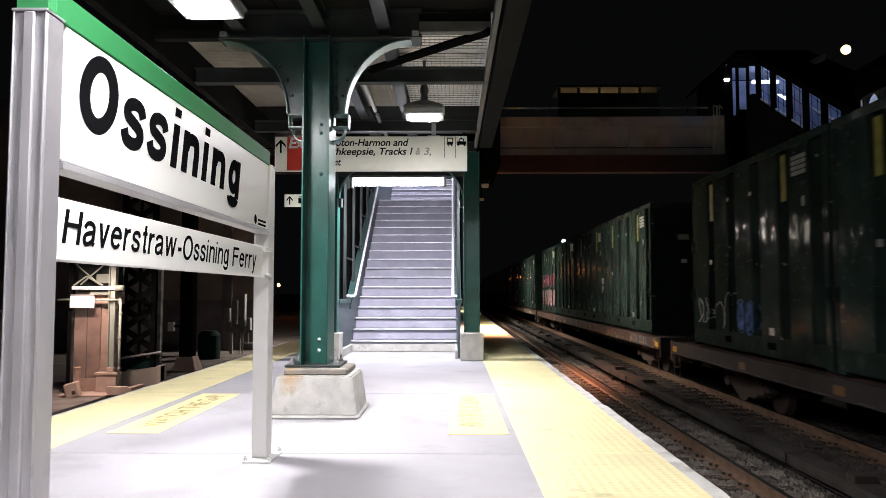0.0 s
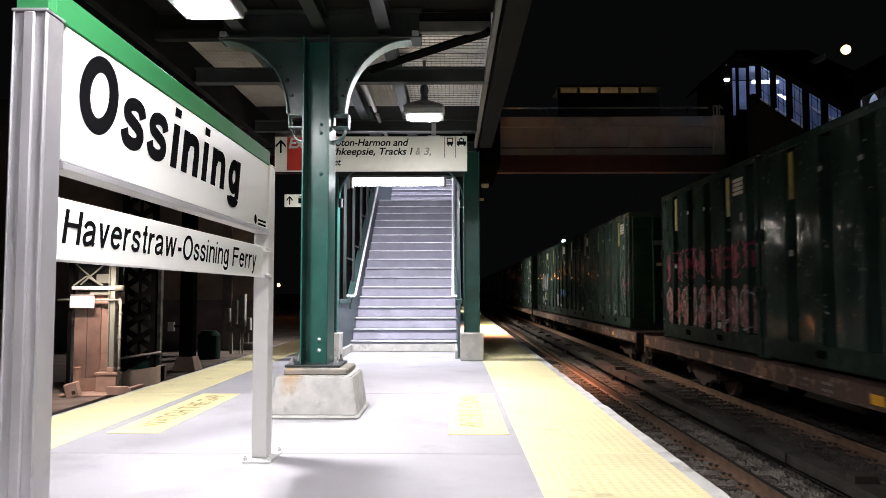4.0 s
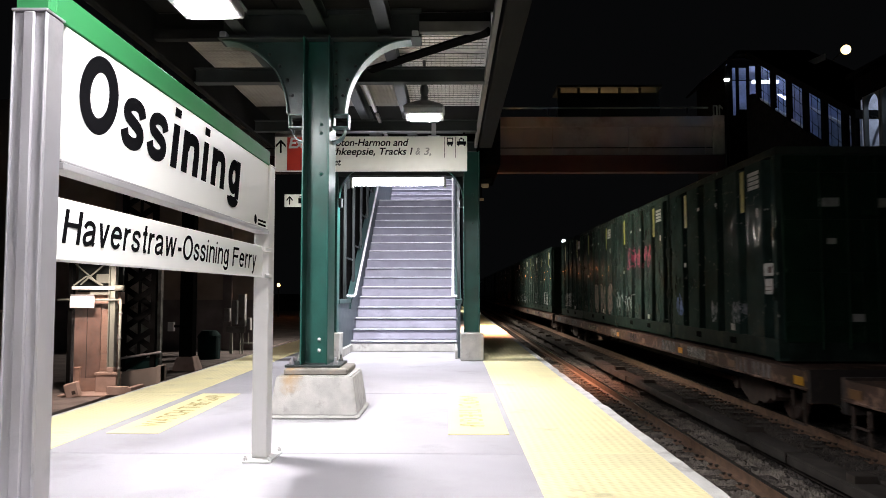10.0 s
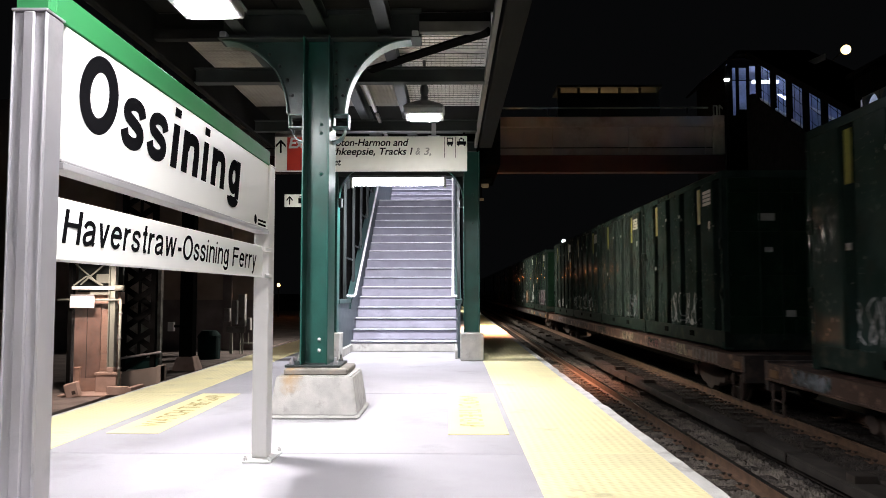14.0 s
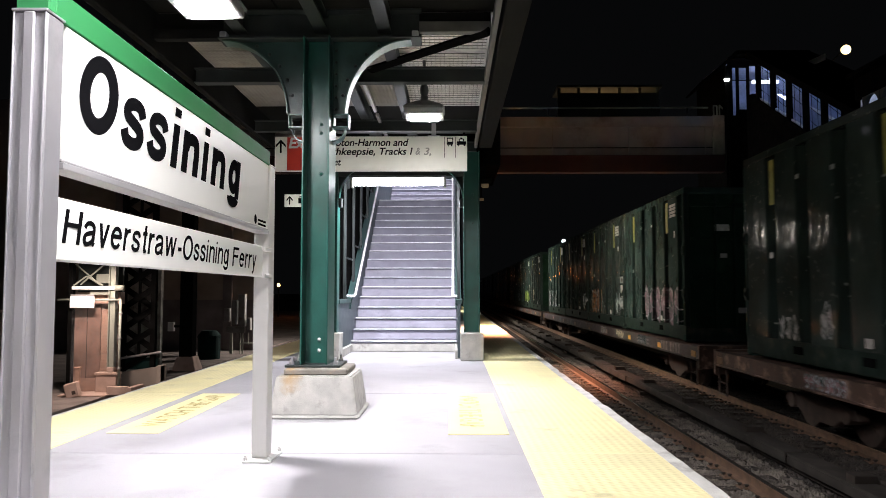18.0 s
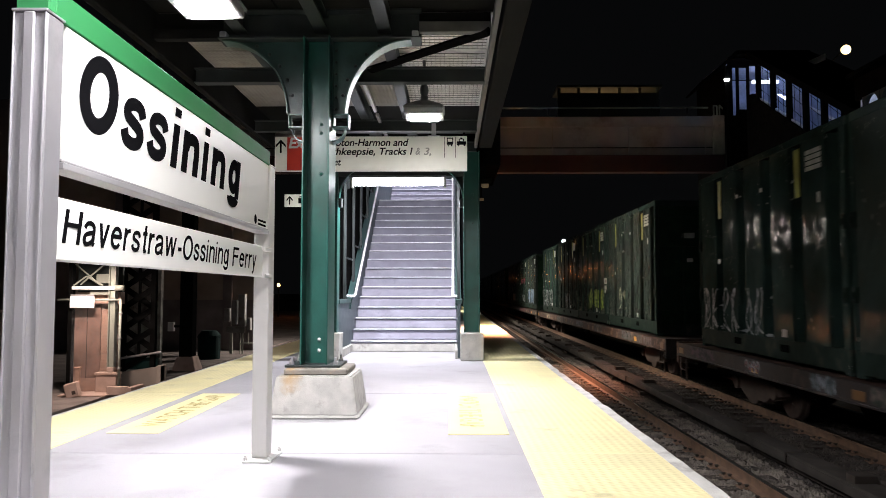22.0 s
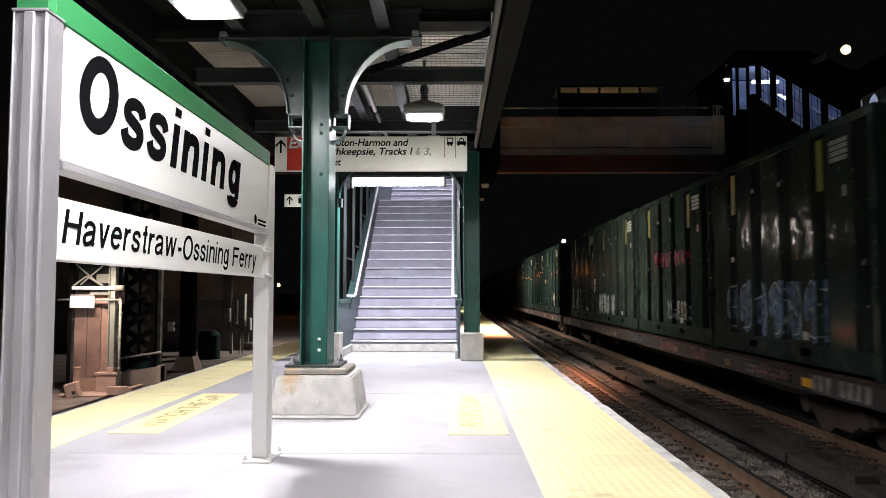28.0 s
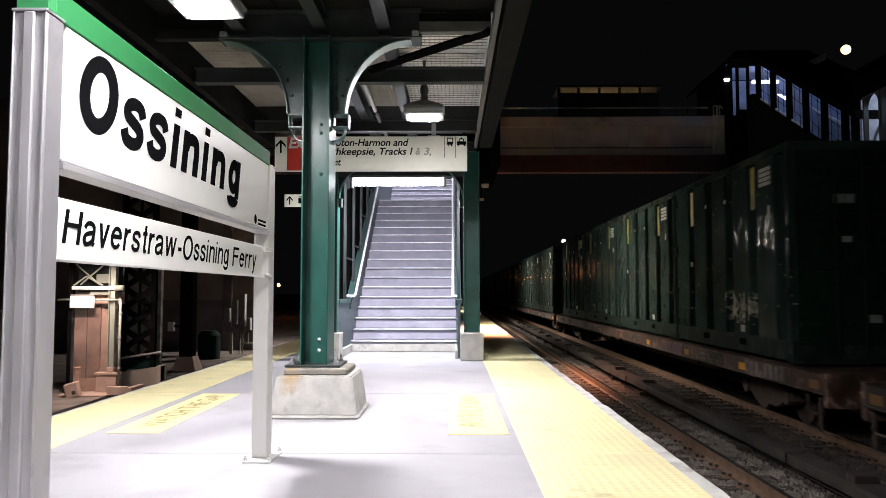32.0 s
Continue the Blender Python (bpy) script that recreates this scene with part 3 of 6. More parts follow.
for body, ya, yb, zb in (("Haverstraw", 2.217, 3.150, 1.219), ("-", 3.158, 3.205, 1.214), ("Ossining", 3.217, 3.898, 1.214), ("Ferry", 3.955, 4.445, 1.209)):
    cap, xh, lean = 0.107, 0.083, 0.20
    run = sum(ADVANCE[c] for c in body)
    unit = (yb - ya - lean * xh * (0.8 if len(body) > 1 else 0)) / (run - 0.07)
    bm = bmesh.new()
    at_y = 0.0
    for n, ch in enumerate(body):
        for k, (ea, eb) in enumerate(glyph(ch, (ADVANCE[ch] - 0.09) * unit, xh, cap, 0.0225 if ch in "HOF" else 0.0200, 0.0155, 0.030)):
            va = [bm.verts.new((0.0015 + 0.0003 * k, at_y + p.x + lean * p.y, p.y)) for p in ea]
            vb = [bm.verts.new((0.0015 + 0.0003 * k, at_y + p.x + lean * p.y, p.y)) for p in eb]
            for i in range(len(va) - 1):
                bm.faces.new((va[i], va[i + 1], vb[i + 1], vb[i]))
        at_y += ADVANCE[ch] * unit
    bmesh.ops.recalc_face_normals(bm, faces=bm.faces)
    part("ferry_lettering", bm, M["black"], sign, "black lettering", at=(-1.190 + SX, ya + SY, zb))
# small emblem with two lines of tiny writing
emb = bmesh.new()
bmesh.ops.create_circle(emb, cap_ends=True, segments=20, radius=0.030, matrix=axes((-1.1935 + SX, 4.43 + SY, 1.512), (0, 1, 0), (0, 0, 1)))
part("emblem", emb, M["black"], sign, "small round black emblem")
for z in (1.508, 1.484):
    part("small_print", boxes(sbox(-1.195, -1.1935, 4.49, 4.68, z, z + 0.012)), M["black"], sign, "tiny line of writing")


def post(y0, y1, ztop, under):
    metal = M["pale_post" if under else "post_alu"]
    p = boxes(sbox(-1.285, -1.185, y0, y1, 0.012, ztop), bev=0.006)
    ob = part("post", p, metal, sign, "tall brushed aluminium post")
    # a proud rib on the face towards the platform's end
    if not under:
        part("rib", boxes(sbox(-1.252, -1.218, y0 - 0.010, y0 + 0.002, 0.012, ztop - 0.002), bev=0.004), M["post_alu"], ob, "proud rib on the post")
        for xa, xb in ((-1.285, -1.279), (-1.192, -1.185)):
            part("edge_bead", boxes(sbox(xa, xb, y0 - 0.006, y0 + 0.002, 0.012, ztop - 0.002), bev=0.002), M["post_alu"], ob)
    part("cap", boxes(sbox(-1.288, -1.182, y0 - 0.008, y1 + 0.003, ztop, ztop + 0.008), bev=0.002), metal, ob)
    part("base_plate", boxes(sbox(-1.315, -1.135, y0 - 0.10, y1 + 0.10, 0.0, 0.012), bev=0.002), metal, ob)
    for bx in (-1.30, -1.15):
        for by in (y0 - 0.07, y1 + 0.07):
            bm = bmesh.new()
            bmesh.ops.create_cone(bm, cap_ends=True, segments=6, radius1=0.014, radius2=0.014, depth=0.02, matrix=Matrix.Translation((bx + SX, by + SY, 0.022)))
            bmesh.ops.create_cone(bm, cap_ends=True, segments=8, radius1=0.008, radius2=0.007, depth=0.012, matrix=Matrix.Translation((bx + SX, by + SY, 0.036)))
            part("bolt", bm, metal, ob)
    for z in (1.34, 1.17) if under else ():
        part("lug", boxes(sbox(-1.20, -1.17, y0 - 0.16, y0, z - 0.012, z + 0.012), bev=0.003), metal, ob)
    return ob


post(2.095, 2.190, 1.892, False)
post(4.745, 4.875, 1.895, True)

# ---------- canopy ----------
canopy = thing("canopy", "dark green steel platform canopy with pale ribbed roof panels", "canopy", (-1.2, 6.6, 0), kind="structure")
KX, KY = 1.2, -6.6
CL, CR = -2.75, 0.42


def kbox(x0, x1, y0, y1, z0, z1):
    return (x0 + KX, x1 + KX, y0 + KY, y1 + KY, z0, z1)


def ibeam_x(bm, x0, x1, y, z0, z1, w=0.13):
    box(bm, x0, x1, y - w / 2, y + w / 2, z0, z0 + 0.014)
    box(bm, x0, x1, y - w / 2, y + w / 2, z1 - 0.014, z1)
    box(bm, x0, x1, y - 0.008, y + 0.008, z0 + 0.014, z1 - 0.014)
    return bm


def ibeam_y(bm, x, y0, y1, z0, z1, w=0.12):
    box(bm, x - w / 2, x + w / 2, y0, y1, z0, z0 + 0.014)
    box(bm, x - w / 2, x + w / 2, y0, y1, z1 - 0.014, z1)
    box(bm, x - 0.008, x + 0.008, y0, y1, z0 + 0.014, z1 - 0.014)
    return bm


BEAMS = [-6.0, -4.2, -2.3, -0.4, 1.5, 3.1, 4.85, 6.68, 7.74, 10.12, 11.6]
for y in BEAMS:
    main = y in (6.68, 1.5)
    if main:
        part("main_beam", ibeam_x(bmesh.new(), -2.14 + KX, -0.28 + KX, y + KY, 3.385, 3.655, 0.24), M["canopy_steel"], canopy)
        # dark plates added to hold the space above the outriggers dark
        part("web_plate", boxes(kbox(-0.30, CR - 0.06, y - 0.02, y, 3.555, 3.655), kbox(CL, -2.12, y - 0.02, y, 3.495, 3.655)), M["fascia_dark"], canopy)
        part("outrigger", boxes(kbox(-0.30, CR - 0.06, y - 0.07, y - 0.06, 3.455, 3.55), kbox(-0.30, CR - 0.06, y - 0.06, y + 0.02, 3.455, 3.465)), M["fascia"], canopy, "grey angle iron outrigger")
        # left outrigger takes the dark copy, its shade put into the colour
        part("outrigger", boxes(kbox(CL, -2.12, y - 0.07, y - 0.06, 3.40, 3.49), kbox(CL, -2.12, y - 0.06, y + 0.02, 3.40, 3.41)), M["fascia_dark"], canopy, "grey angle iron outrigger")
    else:
        part("cross_beam", ibeam_x(bmesh.new(), CL + KX, CR - 0.03 + KX, y + KY, 3.30, 3.46, 0.12), M["canopy_steel"], canopy)
for x in (-1.95, -1.2, -0.62):
    part("long_beam", ibeam_y(bmesh.new(), x + KX, -6.5 + KY, 11.9 + KY, 3.46, 3.62), M["black_steel"], canopy)
for a, b in zip(BEAMS, BEAMS[1:]):
    for x0, x1 in ((CL, -1.6), (-1.6, -0.62), (-0.62, CR)):
        # left column painted dimmer for its weak light, two bays painted dark
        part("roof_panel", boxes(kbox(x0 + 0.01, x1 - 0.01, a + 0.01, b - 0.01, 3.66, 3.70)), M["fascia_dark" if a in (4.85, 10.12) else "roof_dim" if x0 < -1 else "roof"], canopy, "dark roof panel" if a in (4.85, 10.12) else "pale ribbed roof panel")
part("roof_deck", boxes(kbox(CL - 0.1, CR + 0.3, -6.6, 12.2, 3.72, 3.80)), M["black_steel"], canopy)
part("gutter_strip", boxes(kbox(CR - 0.075, CR - 0.03, -6.5, 11.3, 3.30, 3.40), bev=0.004), M["fascia"], canopy, "grey metal edge strip")
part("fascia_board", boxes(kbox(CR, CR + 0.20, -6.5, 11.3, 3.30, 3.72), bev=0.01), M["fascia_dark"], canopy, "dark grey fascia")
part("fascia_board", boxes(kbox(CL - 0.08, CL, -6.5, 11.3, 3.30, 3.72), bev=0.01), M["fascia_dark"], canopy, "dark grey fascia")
# wire netting below the roof panels
for ya, yb in ((6.84, 7.66), (7.82, 10.04)):
    net = bmesh.new()
    x = -0.58
    while x < 0.36:
        box(net, x - 0.0012 + KX, x + 0.0012 + KX, ya + KY, yb + KY, 3.640, 3.645)
        x += 0.05
    y = ya
    while y < yb:
        box(net, -0.58 + KX, 0.36 + KX, y - 0.0018 + KY, y + 0.0018 + KY, 3.646, 3.651)
        y += 0.09
    tagged(part("netting", net, M["fascia"], canopy, "dark wire netting"), kind="stuff")
br = bmesh.new()
rod(br, (-0.98 + KX, 7.85 + KY, 3.45), (0.34 + KX, 6.60 + KY, 3.45), 0.045, 4)
part("brace", br, M["near_black"], canopy, "dark diagonal strut")
for x in (-0.335, -2.095):
    part("clamp", boxes(kbox(x - 0.03, x + 0.03, 6.56, 6.66, 3.39, 3.45), bev=0.006), M["alu"], canopy, "small bare metal clamp")
for y in (8.6, 10.6):
    part("conduit", boxes(kbox(-1.02, -0.98, y - 0.9, y + 0.9, 3.42, 3.46)), M["alu"], canopy)


def arch_bracket(bm_web, bm_flange, cx, y, side, z0, z1, reach, wide=0.10):
    """A curved bracket in the plane across the platform: web plate above a quarter ellipse, with a flange along the curve."""
    n = 14
    arc = [(cx + side * reach * (1 - math.cos(math.pi / 2 * i / n)), z0 + (z1 - z0) * math.sin(math.pi / 2 * i / n)) for i in range(n + 1)]
    prism(bm_web, [(cx, z0), *arc, (cx, z1)] if side > 0 else [(cx, z0), (cx, z1), *arc[::-1]], "y", y - 0.008, y + 0.008)
    for (a, b), (c, d) in zip(arc, arc[1:]):
        t = Vector((c - a, d - b)).normalized() * 0.012
        nx, nz = (t.y, -t.x) if side > 0 else (-t.y, t.x)
        prism(bm_flange, [(a, b), (c, d), (c + nx, d + nz), (a + nx, b + nz)], "y", y - wide / 2, y + wide / 2)
    return arc


def column(x, y, w, d, z0, z1, label, bracket=None, plate=True):
    """A riveted H column on a plate, its web turned to the platform's end."""
    c = thing("canopy_column", label, "column", (x, y, z0))
    h = z1 - z0
    part("flange", boxes((-w / 2, -w / 2 + 0.016, -d / 2, d / 2, 0, h), bev=0.003), M["green_steel"], c)
    part("flange", boxes((w / 2 - 0.016, w / 2, -d / 2, d / 2, 0, h), bev=0.003), M["green_steel"], c)
    part("web", boxes((-w / 2 + 0.014, w / 2 - 0.014, -0.008, 0.008, 0, h)), M["green_steel"], c)
    if plate:
        part("base_plate", boxes((-w / 2 - 0.12, w / 2 + 0.12, -d / 2 - 0.05, d / 2 + 0.05, -0.02, 0.0), bev=0.003), M["black_steel"], c, "dark steel base plate")
        for sx in (-1, 1):
            for sy in (-1, 1):
                bolts = bmesh.new()
                m = Matrix.Translation((sx * (w / 2 + 0.07), sy * (d / 2 - 0.02), 0.012))
                bmesh.ops.create_cone(bolts, cap_ends=True, segments=6, radius1=0.024, radius2=0.024, depth=0.026, matrix=m)
                bmesh.ops.create_cone(bolts, cap_ends=True, segments=8, radius1=0.013, radius2=0.012, depth=0.05, matrix=m @ Matrix.Translation((0, 0, 0.025)))
                part("anchor_bolt", bolts, M["post_alu"], c, "bare steel anchor bolt")
    for z in (0.11, 0.21) if plate else ():
        bm = bmesh.new()
        bmesh.ops.create_uvsphere(bm, u_segments=10, v_segments=6, radius=0.017, matrix=Matrix.Translation((0.02, -0.010, z)))
        part("bolt_head", bm, M["pale_post"], c, "pale bolt head", smooth=True)
    riv = bmesh.new()
    for z in (1.72, 2.10, 2.18):
        if z < h:
            bmesh.ops.create_uvsphere(riv, u_segments=8, v_segments=6, radius=0.016, matrix=Matrix.Translation((0.02, -0.008, z)))
    part("rivets", riv, M["green_steel"], c, smooth=True)
    if bracket:
        zb, zt, reach = bracket
        for s in (-1, 1):
            web, fl = bmesh.new(), bmesh.new()
            arc = arch_bracket(web, fl, s * (w / 2 + 0.135) - 0.02, 0, s, zb - z0, zt - z0, reach, 0.17)
            prism(web, [(s * w / 2, zb - z0), (s * (w / 2 + 0.135) - 0.02, zb - z0), (s * (w / 2 + 0.135) - 0.02, zt - z0), (s * w / 2, zt - z0)], "y", -0.006, 0.006)
            b = part("bracket", web, M["shaded_green"], c, "curved riveted steel bracket")
            part("curved_flange", fl, M["lit_edge"], b, "green flange painted paler where light falls")
            rv = bmesh.new()
            for (a, q) in arc[2:-1:2]:
                bmesh.ops.create_uvsphere(rv, u_segments=8, v_segments=6, radius=0.017, matrix=Matrix.Translation((a - s * 0.038, -0.012, q + 0.03)))
            for k in range(6):
                bmesh.ops.create_uvsphere(rv, u_segments=8, v_segments=6, radius=0.013, matrix=Matrix.Translation((s * (w / 2 + 0.03), -0.012, zb - z0 + 0.05 + k * 0.11)))
            part("rivets", rv, M["black_steel"], b, smooth=True)
            x0, x1 = sorted((s * (w / 2 + 0.004), s * (w / 2 + 0.155)))
            part("bracket_foot", boxes((x0, x1, -0.06, 0.06, zb - z0 - 0.016, zb - z0), (x0, x1, -0.06, 0.06, zb - z0 - 0.13, zb - z0 - 0.114), (x0, x0 + 0.014, -0.06, 0.06, zb - z0 - 0.114, zb - z0 - 0.016), (x1 - 0.014, x1, -0.06, 0.06, zb - z0 - 0.114, zb - z0 - 0.016), bev=0.003), M["green_steel"], b)
            cu = bmesh.new()
            n = 8
            pts = [(s * (w / 2 + 0.12 * math.cos(math.pi / 2 * i / n)), zb - z0 - 0.13 - 0.12 * math.sin(math.pi / 2 * i / n)) for i in range(n + 1)]
            for (a, q), (e, g) in zip(pts, pts[1:]):
                prism(cu, [(a, q), (e, g), (e, g - 0.014), (a, q - 0.014)], "y", -0.06, 0.06)
            part("foot_curl", cu, M["green_steel"], b)
    return c


def pedestal(x, y, h, a0, a1, label, plinth=True):
    p = thing("pedestal", label, "pedestal", (x, y, 0))
    bm = bmesh.new()
    if plinth:
        part("plinth", boxes((-a0, a0, -a0, a0, 0, 0.03), bev=0.014), M["rust_run"], p)
        frustum(bm, 0, 0, 0.026, h, a0 - 0.022, a1)
        part("block", bm, M["rust_run"], p, "tapered concrete block with a rust run")
        part("grout_pad", boxes((-a1 + 0.05, a1 - 0.05, -a1 + 0.05, a1 - 0.05, h, h + 0.055), bev=0.012), M["rust_concrete"], p, "rust-stained grout pad")
    else:
        box(bm, -a0, a0, -a0, a0, 0, h, bev=0.012)
        part("block", bm, M["concrete"], p)
    return p


pedestal(-1.175, 6.62, 0.355, 0.392, 0.325, "tapered concrete column base with rust stains")
column(-1.222, 6.685, 0.245, 0.37, 0.43, 3.385, "dark green riveted steel column with curved brackets", (2.70, 3.385, 0.61))
pedestal(-1.175, 1.0 - 4.2, 0.355, 0.392, 0.325, "tapered concrete column base")
column(-1.21, -3.2, 0.245, 0.37, 0.43, 3.385, "dark green riveted steel column with curved brackets", (2.70, 3.385, 0.61))

# lamps hung below the canopy
def canopy_lamp(x, y, z):
    t = thing("canopy_lamp", "square hooded lamp hanging lit below the canopy", "lamp", (x, y, z), group="canopy lamps")
    bm = bmesh.new()
    frustum(bm, 0, 0, 0.052, 0.075, 0.235, 0.225)
    frustum(bm, 0, 0, 0.07, 0.115, 0.215, 0.17)
    frustum(bm, 0, 0, 0.11, 0.165, 0.165, 0.07)
    part("housing", bm, M["housing"], t, "dark metal housing")
    part("rim", boxes((-0.215, 0.215, -0.19, -0.142, -0.014, 0.056), (-0.215, 0.215, 0.142, 0.19, -0.014, 0.056), (-0.215, -0.164, -0.142, 0.142, -0.014, 0.056), (0.164, 0.215, -0.142, 0.142, -0.014, 0.056), bev=0.01), M["alu"], t, "pale metal rim")
    part("diffuser", boxes((-0.160, 0.160, -0.138, 0.138, -0.034, 0.05), bev=0.012), M["diffuser"], t, "glowing white diffuser")
    bm = bmesh.new()
    rod(bm, (0, 0, 0.1), (0, 0, 0.22), 0.045)
    rod(bm, (0, 0, 0.22), (0, 0, 3.66 - z), 0.018)
    bmesh.ops.create_uvsphere(bm, u_segments=12, v_segments=8, radius=0.05, matrix=Matrix.Translation((0, 0, 0.29)) @ Matrix.Diagonal((1, 1, 1.6, 1)))
    part("stem", bm, M["housing"], t, smooth=True)
    return t


for lx, ly, lz in CANOPY_LAMPS:
    canopy_lamp(lx, ly, lz)
for lx, ly, lz in FAR_LAMPS:
    lp = thing("platform_lamp", "lit lamp on a dark post along the far platform", "lamp", (lx, ly, 0), group="far platform lamps")
    part("post", rod(bmesh.new(), (-0.1, 0.3, 0), (-0.1, 0.3, lz + 0.15), 0.05), M["black_steel"], lp)
    lean = pose(0, 0, lz, 0, FLOOD_TILT)
    part("head", boxes((-0.27, 0.27, -0.25, 0.34, 0, 0.1), bev=0.02), M["housing"], lp, at=lean)
    part("diffuser", boxes((-0.10, 0.10, -0.08, 0.08, -0.05, 0), bev=0.01), M["soft_glow"], lp, at=lean)

# ---------- overhead direction sign ----------
ds = thing("direction_sign", "cream hanging direction sign with red exit field", "direction sign", (-1.07, 9.6, 2.66))
face = axes((0, 0, 0), (1, 0, 0), (0, 0, 1))
part("board", boxes((-1.27, 1.27, -0.02, 0.04, 0, 0.46), bev=0.004), M["cream_sign"], ds)
part("exit_field", boxes((-1.105, -0.60, -0.024, -0.019, 0.01, 0.45)), M["red"], ds, "red field")


def arrow(parent, x, z, s, y):
    bm = bmesh.new()
    prism(bm, [(x - 0.012 * s, z), (x + 0.012 * s, z), (x + 0.012 * s, z + 0.15 * s), (x - 0.012 * s, z + 0.15 * s)], "y", y - 0.003, y)
    for k in (-1, 1):
        prism(bm, [(x, z + 0.18 * s), (x, z + 0.145 * s), (x + k * 0.065 * s, z + 0.075 * s), (x + k * 0.065 * s, z + 0.11 * s)], "y", y - 0.004, y - 0.001)
    part("arrow", bm, M["black"], parent, "black arrow pointing up")


arrow(ds, -1.19, 0.24, 1.0, -0.02)
words("exit_lettering", "Exit", M["white_sign"], ds, Matrix.Translation((-1.085, -0.026, 0.30)) @ face, height=0.145, bold=0.03, shear=0.2)
for row in ((0.33, 0.098, (("Croton-Harmon", -0.60, 0.858), ("and", 0.295, 0.205))), (0.182, 0.126, (("Poughkeepsie,", -0.74, 0.798), ("Tracks", 0.117, 0.355), ("1", 0.516, 0.037), ("&", 0.59, 0.066), ("3,", 0.70, 0.097))), (0.072, 0.096, (("Street", -0.665, 0.275),))):
    for body, x, wd in row[2]:
        base = row[0] + (0.03 if body[0] in "T1&" else 0.012 if body[0] == "3" else 0.0)
        hh = {"Tracks": 0.096, "1": 0.096, "&": 0.096, "3,": 0.114}.get(body, row[1])
        words("lettering", body, M["faded_black"] if body[0] in "&3" else M["black"], ds, Matrix.Translation((x, -0.021, base)) @ face, width=wd, height=hh, bold=0.02, shear=0.22)
for x in (0.97,):
    part("rule", boxes((x, x + 0.006, -0.022, -0.019, 0.17, 0.45), (x + 0.145, x + 0.151, -0.022, -0.019, 0.17, 0.45)), M["black"], ds)
part("bus_symbol", boxes((1.005, 1.085, -0.023, -0.019, 0.345, 0.44), (1.015, 1.03, -0.023, -0.019, 0.325, 0.345), (1.06, 1.075, -0.023, -0.019, 0.325, 0.345), bev=0.0), M["black"], ds, "small bus symbol")
part("bus_window", boxes((1.015, 1.075, -0.026, -0.023, 0.385, 0.425)), M["cream_sign"], ds)
part("taxi_symbol", boxes((1.135, 1.255, -0.023, -0.019, 0.345, 0.39), (1.16, 1.23, -0.023, -0.019, 0.39, 0.425), (1.18, 1.21, -0.023, -0.019, 0.425, 0.44), (1.145, 1.165, -0.023, -0.019, 0.325, 0.345), (1.225, 1.245, -0.023, -0.019, 0.325, 0.345)), M["black"], ds, "small taxi symbol")
part("taxi_window", boxes((1.172, 1.218, -0.026, -0.023, 0.392, 0.415)), M["cream_sign"], ds)
for x in (-0.9, 0.83):
    part("hanger", boxes((x - 0.03, x + 0.03, 0.0, 0.02, 0.46, 0.64), (x - 0.08, x + 0.08, -0.02, 0.04, 0.46, 0.475), bev=0.002), M["alu"], ds, "grey metal hanger")

ls = thing("lift_sign", "small cream hanging sign with arrow and lift symbol", "direction sign", (-2.04, 9.62, 2.19))
part("board", boxes((-0.17, 0.23, -0.015, 0.015, 0, 0.165), bev=0.003), M["cream_sign"], ls)
arrow(ls, -0.10, 0.03, 0.62, -0.015)
part("lift_symbol", boxes((0.015, 0.09, -0.018, -0.014, 0.045, 0.115), (0.03, 0.075, -0.018, -0.014, 0.125, 0.14)), M["black"], ls)
part("hanger", boxes((0.11, 0.14, -0.010, 0.006, 0.160, 1.14)), M["alu"], ls)

# ---------- stair portal and stairs ----------
for px in (0.31, -1.93):
    pedestal(px, 11.63, 0.43, 0.18, 0.18, "square concrete base of a stair portal column", plinth=False)
    column(px, 11.63, 0.25, 0.25, 0.44, 3.30, "dark green steel column of the stair portal", plate=False)
portal = thing("stair_portal", "dark green steel portal frame over the stairs", "portal", (-0.81, 11.63, 0), kind="structure")
part("header", boxes((-1.0, 1.0, -0.09, 0.09, 2.90, 3.30), bev=0.006), M["black_steel"], portal)
for s in (-1, 1):
    web, fl = bmesh.new(), bmesh.new()
    arch_bracket(web, fl, -s * 0.985, -0.06, s, 2.55, 3.02, 0.42, 0.16)
    b = part("bracket", web, M["black_steel"], portal, "curved corner bracket")
    part("curved_flange", fl, M["green_steel"], b)
    xa, xb = sorted((-s * 0.985, -s * 0.925))
    cu = boxes((xa, xb, -0.10, -0.02, 2.40, 2.55), (xa - 0.012, xb + 0.012, -0.105, -0.015, 2.53, 2.55), bev=0.012)
    part("corbel", cu, M["black_steel"], b)
tube = thing("stair_lamp", "long lit fluorescent lamp over the stairs", "lamp", (-0.85, 11.50, 2.72))
part("housing", boxes((-0.76, 0.76, 0.0, 0.16, 0.155, 0.19), bev=0.004), M["housing"], tube)
part("diffuser", boxes((-0.72, 0.72, 0.005, 0.12, 0.032, 0.148), bev=0.03), M["tube"], tube, "glowing diffuser")
part("end_cap", boxes((-0.755, -0.722, 0.0, 0.155, 0.0, 0.16), bev=0.006), M["pale_trim"], tube)
part("end_cap", boxes((0.722, 0.755, 0.0, 0.155, 0.0, 0.16), bev=0.006), M["pale_trim"], tube)

